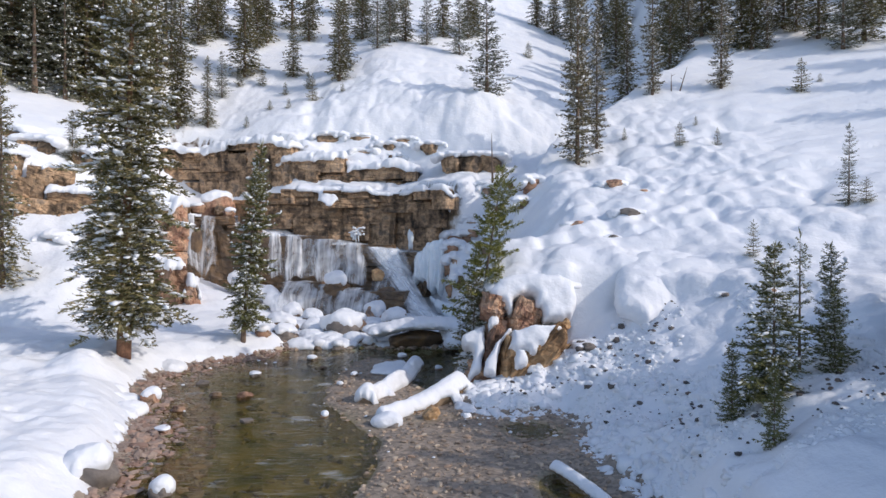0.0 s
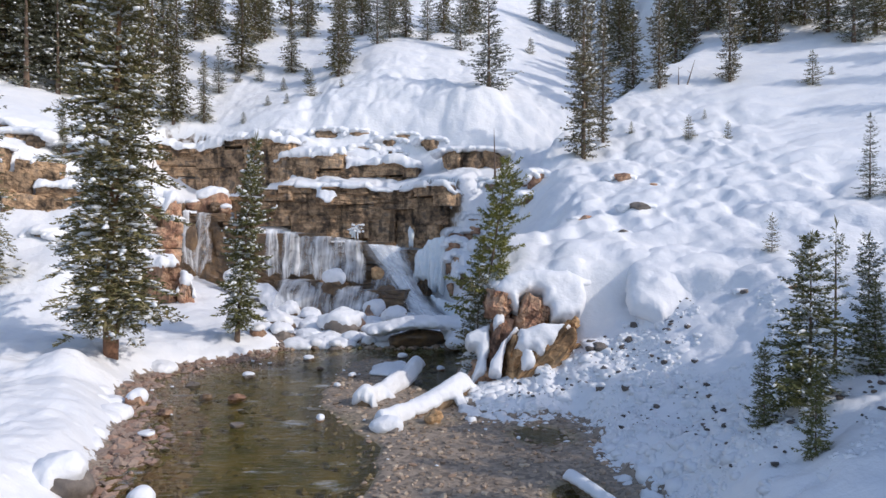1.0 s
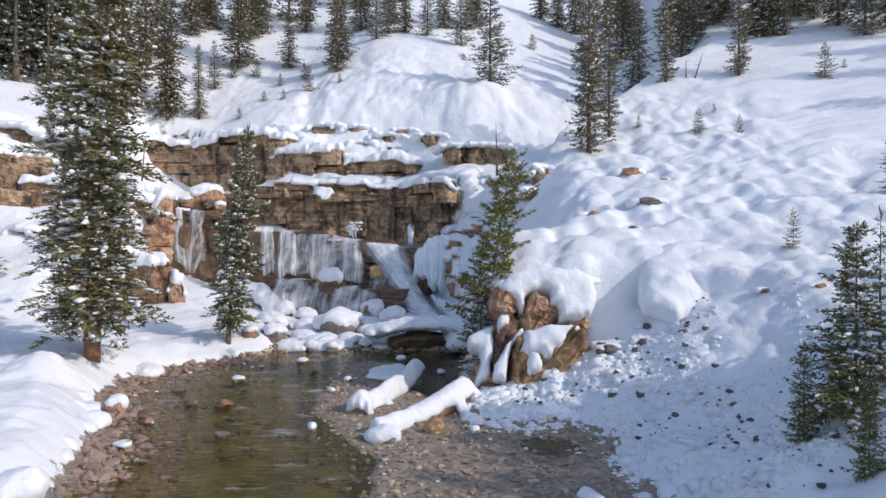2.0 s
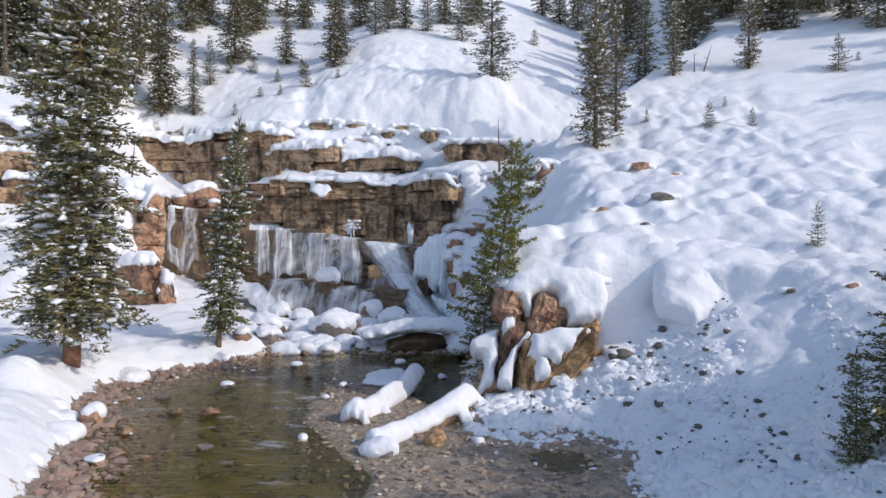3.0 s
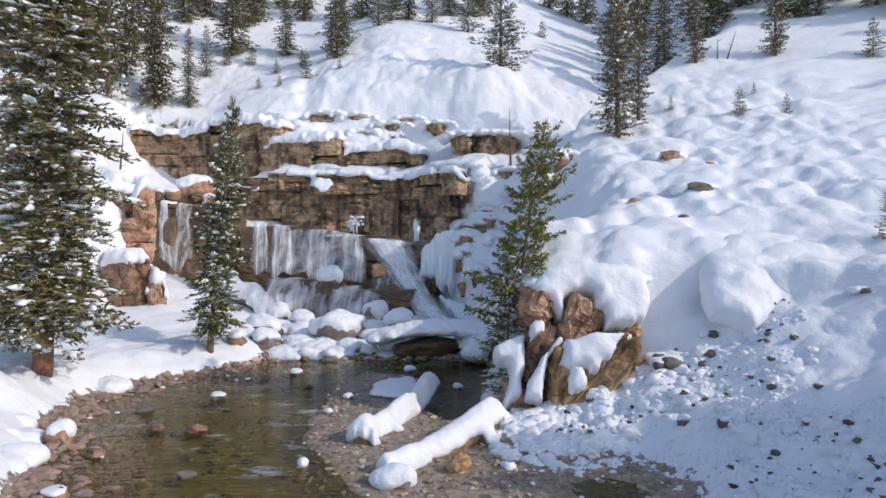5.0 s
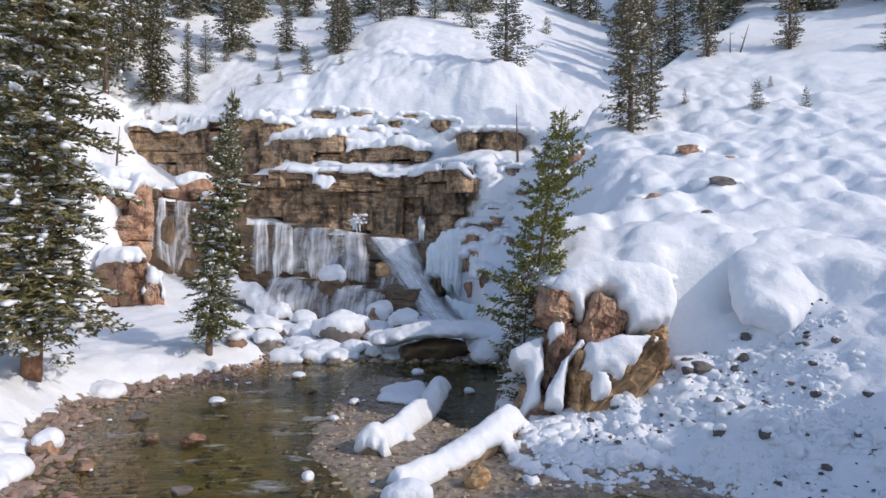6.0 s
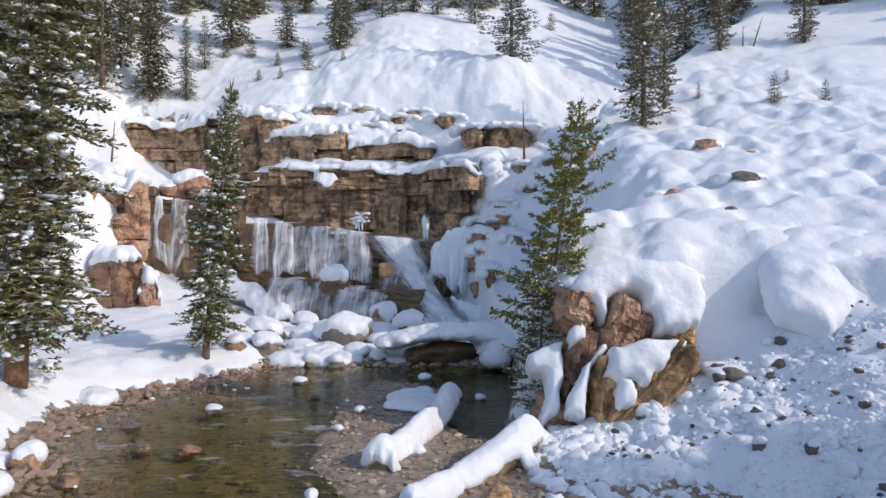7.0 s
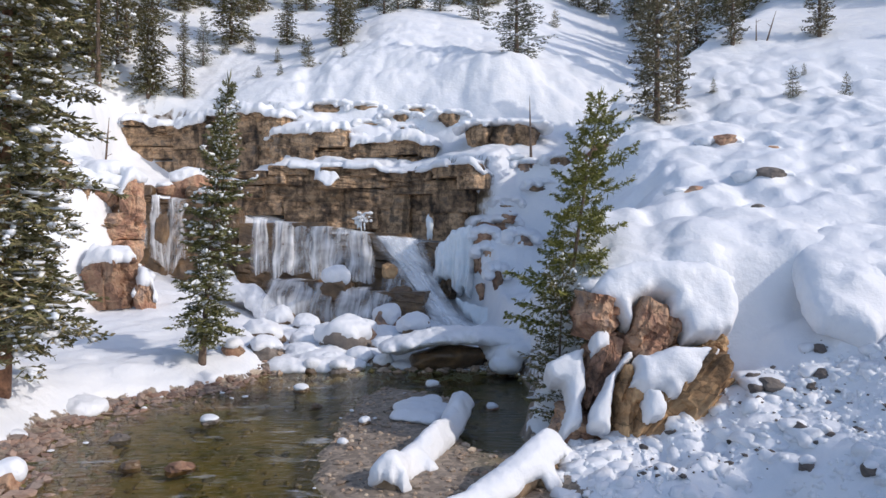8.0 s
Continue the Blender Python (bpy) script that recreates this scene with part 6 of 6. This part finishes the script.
# the outcrop at the foot of the right-hand hill
outcrop = thing("rock_outcrop", (2.6, 24.9, 0.0), "reddish and ochre rock outcrop draped with snow", "rock outcrop")
r = random.Random(16)
for x, y, z, sx, sy, sz, tilt, lean, turn, mat in ((0.85, -0.2, 1.36, 2.6, 1.5, 1.35, -6, -47, 4, OCHRE_ROCK), (-0.17, -0.15, 1.1, 0.55, 1.2, 2.0, -3, 10, 8, OCHRE_ROCK), (0.35, 0.3, 2.75, 0.85, 1.3, 1.35, -4, 24, 6, RED_ROCK),
                                                   (0.85, 0.45, 2.85, 0.6, 1.2, 1.0, -3, 20, -5, RED_ROCK), (-0.62, 0.4, 3.1, 0.8, 1.3, 1.0, 0, 10, 9, RED_ROCK), (-0.66, 0.25, 1.9, 0.65, 1.2, 1.6, 0, 18, 4, RED_ROCK),
                                                   (1.95, 0.3, 2.55, 0.55, 0.9, 0.6, 0, -30, -6, OCHRE_ROCK), (-1.15, 0.15, 0.6, 1.2, 1.0, 0.9, 0, 6, 12, RED_ROCK), (0.5, 1.5, 1.5, 2.5, 2.0, 2.4, 0, 3, 0, RED_ROCK)):
    b = part("rock_block", hero_block(r.randrange(900), mat, 13 if sx > 2 else 7), None, outcrop)
    grow = 1.0 if mat is OCHRE_ROCK else 1.08
    b.matrix_local = pose(x, y, z, tilt, lean, turn) @ Matrix.Diagonal((sx * grow, sy, sz * grow, 1))
# its snow: a blanket over the top, a second cushion above the ochre face, slides down the shaded side
back_snow = [(2.1, 26.9, 3.75, 0.7, 1.0, 0.45), (2.8, 26.7, 3.85, 0.9, 1.0, 0.45), (3.7, 26.6, 3.95, 0.9, 1.0, 0.45), (4.6, 26.7, 3.9, 0.9, 1.0, 0.45), (5.3, 27.0, 3.85, 0.7, 1.0, 0.45),
             (2.2, 27.9, 4.0, 1.0, 1.0, 0.5), (3.4, 27.9, 4.1, 1.0, 1.0, 0.5), (4.6, 27.9, 4.1, 1.0, 1.0, 0.5), (5.6, 27.9, 4.05, 1.0, 1.0, 0.5)]
fuse(part("snow_cap", cushion_mesh("snow_cap", [(x - 2.6, y - 24.9, z, a, b, c) for x, y, z, a, b, c in back_snow]), None, outcrop, "thick snow blanket"), 0.06, 16, 0.05)
FACE = (2.6, 23.6, 0.0)
plastered("snow_cap", outcrop, "drooping edge of a snow blanket", [(-0.88, 4.08), (-0.7, 3.65), (-0.4, 3.56), (-0.16, 3.24), (0.04, 3.1), (0.16, 3.38), (0.15, 3.7), (0.34, 3.84), (0.66, 3.94), (0.87, 3.84), (0.83, 3.38), (1.08, 3.38), (1.14, 2.83),
          (1.53, 2.86), (1.93, 2.88), (2.08, 3.01), (2.3, 3.06), (2.51, 3.52), (2.56, 3.84), (2.41, 4.5), (1.96, 4.8), (0.25, 4.8), (-0.49, 4.6)], FACE, 24, 0, 0.42, 0.34, seed=1, depth=0.6, rounds=8)
plastered("snow_cap", outcrop, "snow cushion above the ochre face", [(-0.06, 2.7), (0.16, 2.61), (0.65, 2.78), (1.53, 2.85), (1.86, 2.78), (1.91, 2.61), (1.44, 2.22), (1.15, 1.96), (0.93, 1.92), (0.84, 1.65), (0.56, 1.65), (0.49, 1.79), (0.03, 1.75), (-0.15, 1.88),
          (-0.32, 1.66), (-0.31, 1.88), (-0.17, 2.26)], (2.6, 23.4, 0.0), 24, 0, 0.42, 0.3, seed=2, depth=0.7, rounds=8)
plastered("snow_cap", outcrop, "clot of snow on the ochre face", [(0.06, 1.85), (0.44, 1.85), (0.56, 1.46), (0.48, 1.27), (0.04, 1.08), (-0.05, 1.41)], (2.6, 23.4, 0.0), 24, 0, 0.32, 0.22, seed=3, depth=0.6)
plastered("snow_cap", outcrop, "clot of snow between the rocks", [(-0.92, 3.1), (-0.65, 3.22), (-0.42, 3.06), (-0.45, 2.72), (-0.74, 2.62), (-0.95, 2.58)], FACE, 24, 0, 0.16, 0.2, seed=4, depth=0.7)
plastered("snow_cap", outcrop, "snow tongue between two rocks", [(-0.23, 2.65), (0.05, 2.78), (0.07, 2.5), (-0.24, 2.29), (-0.42, 2.1), (-0.5, 1.75), (-0.57, 1.33), (-0.65, 0.9), (-1.1, 1.0), (-1.12, 1.41), (-0.83, 1.82), (-0.68, 2.12), (-0.45, 2.26)], FACE, 24, 0, 0.26, 0.2, seed=5, depth=0.6)
plastered("snow_cap", outcrop, "snow slide on the shaded side", [(-1.89, 2.35), (-1.53, 2.53), (-1.17, 2.66), (-0.92, 2.7), (-0.98, 2.44), (-0.92, 2.17), (-1.0, 1.64), (-1.1, 1.3), (-1.18, 0.9), (-1.4, 0.8), (-1.7, 0.5), (-1.6, 1.04), (-1.5, 1.38), (-1.52, 1.82), (-1.85, 1.85), (-1.98, 2.13)], (2.6, 24.1, 0.0), 24, 0, 0.30, 0.26, seed=6, depth=0.6)

# the left-hand outcrop beside the side falls
left_rock = thing("rock_outcrop", (0, 0, 0), "reddish rock outcrop with snow ledges beside a side waterfall", "rock outcrop")
cliff("", "", -17.6, -15.4, lambda x: 39.5 + 0.25 * (x + 16.5) ** 2, lambda x: 1.2, lambda x: 4.1 - 0.5 * (x + 16.9) ** 2, 2, RED_ROCK, 31, 0.0, (2.0, 3.0), left_rock, blocks=HERO)
cliff("", "", -19.9, -17.2, lambda x: 42.6 + 0.2 * (x + 18.5) ** 2, lambda x: 3.0, lambda x: 8.5 - 0.25 * (x + 18.8) ** 2, 4, RED_ROCK, 32, 0.0, (2.0, 3.2), left_rock, blocks=HERO)
drape(left_rock, [(b.data, b.matrix_basis) for b in left_rock.children], 0.1, 0.55, 0.5, 2, "rounded snow on the ledges", seed=8, rounds=5)
boulder("reddish boulder heaped with snow beside the side falls", -18.3, 53.0, 8.5, (1.6, 1.2, 1.1), 191, RED_ROCK, 0.6)

# the big pillow of snow on the hill's brow
mound = thing("snow_covered_boulder", (7.7, 24.5, 3.35), "boulder buried under a big smooth pillow of snow", "boulder")
for x, y, z, sx, sy, sz, sd in ((7.15, 25.2, 3.3, 0.36, 0.5, 0.42, 196), (7.3, 24.75, 2.8, 0.3, 0.35, 0.3, 197), (8.55, 24.4, 2.85, 0.25, 0.3, 0.2, 198)):
    st = part("stone", rock_mesh("stone", WET_ROCK, sd, (sx, sy, sz), 0.4, 4, 0.2, 0.15), None, mound)
    st.location = (x - 7.7, y - 24.5, z - 3.35)
plastered("snow_cap", mound, "big smooth pillow of snow", [(-0.9, 2.38), (-0.5, 3.1), (0.4, 3.7), (1.6, 3.9), (2.6, 3.5), (2.9, 2.3), (2.2, 0.7), (1.36, 0.13), (0.69, 0.02), (0.35, -0.1), (0.01, -0.3), (-0.27, -0.62), (-0.55, -0.44), (-0.9, -0.1), (-1.3, 0.05), (-1.3, 0.5), (-1.15, 1.26), (-1.05, 1.8)], (7.72, 24.2, 2.92), 54, 0, 0.62, 1.15, 0.06, seed=7, ragged=0.10, lump=0.35, depth=0.25, rounds=12)

# rounded edge of the snow along the water
def bank_edge(label, ring, seed, size, drop=0.0):
    rr = random.Random(seed)
    lumps = []
    for (ax, ay), (bx, by) in zip(ring, ring[1:]):
        far = math.hypot(bx - ax, by - ay)
        for k in range(int(far / 0.3)):
            t = k * 0.3 / far
            sz = rr.uniform(*size)
            if noise.noise(Vector((ax + k * 0.3, ay, seed))) > 0.05:
                continue
            x, y = ax + (bx - ax) * t + rr.uniform(-0.7, 0.15), ay + (by - ay) * t + rr.uniform(-0.35, 0.3)
            lumps.append((x, y, 0.06 + sz * 0.1 - drop, sz * rr.uniform(0.9, 1.5), sz * rr.uniform(0.9, 1.5), sz * rr.uniform(0.6, 0.85)))
    return tagged(fuse(new("snow_bank_edge", cushion_mesh("snow_bank_edge", lumps)), 0.055, 5), label, "snow bank", kind="stuff")


left_ring = [p for p in FLOOR if p[0] < -6 and 10 < p[1] < 34]
bank_edge("rounded snow edge above the stony shore", [(x - 0.3, y) for x, y in left_ring], 1, (0.2, 0.6))
# stones half buried in the right-hand hill
for i, (x, y, s) in enumerate(((6.3, 31.0, 0.42), (8.8, 31.0, 0.55), (9.2, 35.4, 0.5), (7.6, 29.4, 0.32), (10.4, 34.0, 0.22), (5.4, 24.0, 0.35), (4.2, 24.6, 0.3), (10.0, 23.2, 0.2), (11.0, 22.0, 0.2))):
    z = ground(x, y)
    boulder("brown stone half buried in the snow of the hill", x, y, z + 0.02, (s, s * 0.8, s * 0.55), 200 + i, (RED_ROCK, GREY_ROCK)[i % 2], s * 0.35, group="stones in the hill's snow", subdiv=3, buried=True)

for i, (x, y, s) in enumerate(((5.1, 24.3, 0.2), (5.05, 24.0, 0.26), (6.0, 23.7, 0.16), (5.1, 22.4, 0.18), (5.4, 20.8, 0.2), (6.7, 21.4, 0.15), (6.3, 23.8, 0.2), (7.9, 22.7, 0.13), (6.8, 20.1, 0.17), (6.65, 24.5, 0.2), (7.1, 22.2, 0.12), (4.8, 21.6, 0.22), (5.9, 19.6, 0.15), (7.4, 20.8, 0.12))):
    boulder("dark stone caught in the slid snow", x, y, ground(x, y) + 0.02, (s, s * 0.7, s * 0.7), 260 + i, DARK_STONES, s * 0.35, group="stones in the slid snow", subdiv=3, turn=i * 53, buried=i % 3 == 0)


# ---- fallen logs ----
def log(label, points, radii, snow, seed, knots=()):
    base = Vector(points[0])
    ob = thing("fallen_log", base, label, "log")
    loc = [Vector(p) - base for p in points]
    part("trunk", tube(loc, radii, 16, seed, 0.13), WOOD, ob)
    for p, q, rad in knots:
        part("branch_stub", tube([Vector(p) - base, Vector(q) - base], [rad, rad * 0.7], 8, seed), WOOD, ob)
    drape(ob, [(c.data, Matrix()) for c in ob.children], 0.04, snow, 0.03, 3, "thick snow lying along the log", seed=seed, rounds=9)
    return ob


log("fallen log on the gravel bar under thick snow", [(-2.75, 22.7, 0.16), (-2.25, 24.0, 0.18), (-1.65, 25.6, 0.22), (-1.25, 26.9, 0.34), (-1.1, 27.6, 0.5)], [0.22, 0.21, 0.19, 0.23, 0.24], 0.27, 1, [((-2.2, 24.0, 0.2), (-1.85, 23.75, 0.05), 0.13), ((-2.6, 22.9, 0.2), (-2.35, 22.6, 0.05), 0.1)])
log("thick bent fallen log under snow with bare wood showing", [(-2.0, 20.65, 0.0), (-1.2, 21.45, 0.05), (-0.45, 22.3, 0.14), (0.1, 22.95, 0.38), (0.52, 23.5, 0.55), (0.82, 23.8, 0.32), (0.95, 23.95, -0.05)], [0.22, 0.25, 0.26, 0.28, 0.28, 0.24, 0.22], 0.22, 2,
    [((0.05, 22.9, 0.3), (0.55, 22.75, 0.02), 0.13), ((0.55, 23.45, 0.4), (0.75, 23.2, 0.0), 0.1)])
boulder("low stone under a smooth snow hump beside a log", -1.75, 20.05, 0.0, (0.62, 0.4, 0.25), 234, GREY_ROCK, 0.26)
log("short snow-covered log at the edge of the gravel", [(2.71, 15.84, 0.20), (3.06, 15.02, 0.18), (3.47, 13.94, 0.13)], [0.10, 0.10, 0.08], 0.10, 3)
boulder("tawny stone against a snowy log", -0.35, 20.9, 0.2, (0.33, 0.28, 0.3), 231, OCHRE_ROCK, 0.0)
boulder("snow-topped stone beside a log", 0.95, 23.6, 0.2, (0.35, 0.3, 0.28), 232, GREY_ROCK, 0.11)
boulder("snow-topped stone beside a log", 1.5, 23.2, 0.25, (0.4, 0.3, 0.25), 233, GREY_ROCK, 0.12)

# ---- dead wood ----
bush = thing("icy_bush", (-6.7, 51.2, 6.2), "small ice-coated bush under the cliff", "bush")
r = random.Random(9)
for i in range(52):
    a = r.uniform(0, 6.28)
    l = r.uniform(0.2, 0.85)
    side, fore = math.cos(a) * l * r.uniform(0.3, 1.0), math.sin(a) * l * 0.35
    part("twig", tube([(0, 0, 0), (side * 0.45, fore * 0.6, l * 0.45), (side, fore, l * r.uniform(-0.1, 0.9))], [0.022, 0.016, 0.009], 5, i), TWIG if i % 3 == 0 else SNOW, bush)
rime = [(r.gauss(0, 0.28), r.gauss(-0.05, 0.12), r.uniform(0.0, 0.6), r.uniform(0.07, 0.18), r.uniform(0.07, 0.14), r.uniform(0.06, 0.13)) for _ in range(26)]
fuse(part("rime", cushion_mesh("rime", rime), None, bush, "white rime clotted on the twigs"), 0.03, 2, 0.05)


def snag(label, x, y, tall, lean, seed, limbs=3):
    ob = thing("dead_tree", (x, y, ground(x, y) - 0.2), label, "dead tree")
    part("trunk", tube([(lean * f, 0, tall * f) for f in (0, 0.3, 0.6, 1)], [0.016 * tall + 0.03, 0.013 * tall + 0.02, 0.01 * tall + 0.015, 0.012], 7, seed), BARK, ob)
    rr = random.Random(seed)
    for i in range(limbs):
        f, a = rr.uniform(0.4, 0.9), rr.uniform(0, 6.28)
        p = Vector((lean * f, 0, tall * f))
        part("limb", tube([p, p + Vector((math.cos(a) * 0.3, math.sin(a) * 0.3, 0.15))], [0.02, 0.008], 5, i), BARK, ob)
    return ob


snag("bare dead snag standing at the cliff's edge", -19.0, 43.6, 3.6, 0.3, 1, 5)
snag("dark broken stump in the snow", 17.3, 49.9, 1.5, 0.0, 2, 1)
snag("thin leaning dead stem beside a stump", 17.9, 49.9, 2.0, 0.6, 3, 1)
snag("thin dead stem in the snow among ledges", 3.9, 51.5, 4.6, -0.1, 4, 2)


# ---- stones ----
def stones(name, label, mat, spots, seed, flat=0.6, form=None, soft_shade=False, rough=0.10):
    """Many loose stones in one mesh."""
    g = np.random.default_rng(seed)
    vs, fs = [], []
    form_v, form_f = form or (TINY_V, TINY_F)
    for i, (x, y, z, s) in enumerate(spots):
        v = form_v * (1 + (rough if form else 0.22) * g.normal(size=(len(form_v), 1))).clip(0.6, 1.4)
        a = g.uniform(0, 6.28)
        v = v * (s * g.uniform(0.8, 1.4), s * g.uniform(0.6, 1.0), s * flat * g.uniform(0.7, 1.2))
        c, sn = math.cos(a), math.sin(a)
        vs.append(np.stack([v[:, 0] * c - v[:, 1] * sn, v[:, 0] * sn + v[:, 1] * c, v[:, 2]], 1) + (x, y, z))
        fs.append(form_f + len(form_v) * i)
    return tagged(new(name, mesh_of(name, np.concatenate(vs), np.concatenate(fs), mat, soft_shade or form is not None)), label, "stones", kind="stuff")


def scatter(n, x0, x1, y0, y1, keep, lo, hi, seed, skew=2.5):
    g = np.random.default_rng(seed)
    x, y = g.uniform(x0, x1, n), g.uniform(y0, y1, n)
    k = keep(x, y)
    x, y = x[k], y[k]
    s = lo + (hi - lo) * g.random(len(x)) ** skew
    z = height(x, y)
    return np.stack([x, y, z + s * 0.15, s], 1)


stones("gravel", "wet and dry brown gravel on the bar", PEBBLES, scatter(9500, -5.2, 4.8, 11, 33, lambda x, y: (outside(x, y, BAR) < 0.35) & (outside(x, y, FLOOR) < 0), 0.016, 0.11, 1, 4.5), 1)
stones("shore_stones", "reddish stones along the snowy bank", SHORE_STONES, scatter(20000, -13, -4, 11, 35, lambda x, y: (outside(x, y, FLOOR) < 0.05) & (outside(x, y, FLOOR) > -2.3 + 0.8 * fbm(x, y, 3, 2, 5)), 0.03, 0.19, 2, 3.4), 2)
stones("bed_stones", "rounded stones on the stream bed", BED_STONES, scatter(2200, -12, 1.5, 11, 35, lambda x, y: (outside(x, y, FLOOR) < -0.8) & (outside(x, y, BAR) > 0.3), 0.04, 0.20, 3, 3), 3)
stones("slope_stones", "dark stones sticking out of the sliding snow", DARK_STONES, scatter(1300, 2.0, 10, 13, 24.8, lambda x, y: (outside(x, y, FLOOR) > 0.1) & (outside(x, y, FLOOR) < 5.5) & (fbm(x, y, 1.6, 2, 8) > 0.0), 0.02, 0.11, 4, 3.0), 4)
stones("falls_foot_stones", "dark wet stones at the head of the stream", PEBBLES, scatter(900, -9, 1.2, 33.4, 38, lambda x, y: outside(x, y, FLOOR) < 0, 0.05, 0.26, 5, 2), 5)
shelf = scatter(80, -13, 4.2, 12, 33, lambda x, y: (outside(x, y, FLOOR) < 0.1) & ((outside(x, y, FLOOR) > -2.2) | (outside(x, y, BAR) < 0)), 0.04, 0.11, 7, 2)
shelf[:, 2] = np.maximum(shelf[:, 2], 0.0) + shelf[:, 3] * 0.4
stones("snow_patches", "little snow caps on stones along the stream", SNOW, shelf, 8, 0.38, (BLOB_V, BLOB_F))

lumps = scatter(5200, 0.6, 13, 12.5, 25.0, lambda x, y: (outside(x, y, FLOOR) > -0.3 - 0.9 * ease((y - 19.5) / 2)) & (outside(x, y, FLOOR) < 3.6 + 3 * fbm(x, y, 2.6, 2, 29)) & (y < 24.4 - 0.25 * (x - 5)) & (fbm(x, y, 1.9, 2, 28) > -0.18), 0.05, 0.30, 19, 3.0)
lumps[:, 2] = np.maximum(lumps[:, 2] - lumps[:, 3] * 0.5, 0.0)
stones("snow_rubble", "rounded clods of slid snow on the bank", SNOW, lumps, 19, 0.65, (BLOB_V, BLOB_F), rough=0.2)
chunks = scatter(19000, 1.2, 15, 12, 25.6, lambda x, y: (outside(x, y, FLOOR) > -0.4) & (outside(x, y, FLOOR) < 6.5 + 4 * fbm(x, y, 3.0, 2, 30)) & (y < 24.6 - 0.25 * (x - 5)) & (fbm(x, y, 1.6, 2, 18) > -0.08), 0.025, 0.12, 9, 2.6)
chunks[:, 2] -= chunks[:, 3] * 0.45
stones("snow_chunks", "lumps of slid snow on the bank", SNOW, chunks, 9, 0.8, soft_shade=True)
patch = [(-2.2 + 0.5 * math.cos(k * 2.4) * (0.4 + k / 14), 28.4 + 0.9 * math.sin(k * 2.4) * (0.4 + k / 14), 0.14, 0.4, 0.45, 0.17) for k in range(14)]
tagged(fuse(new("snow_patch", cushion_mesh("snow_patch", patch)), 0.05, 5), "thin patch of snow on the gravel beside a log", "snow patch", kind="stuff")
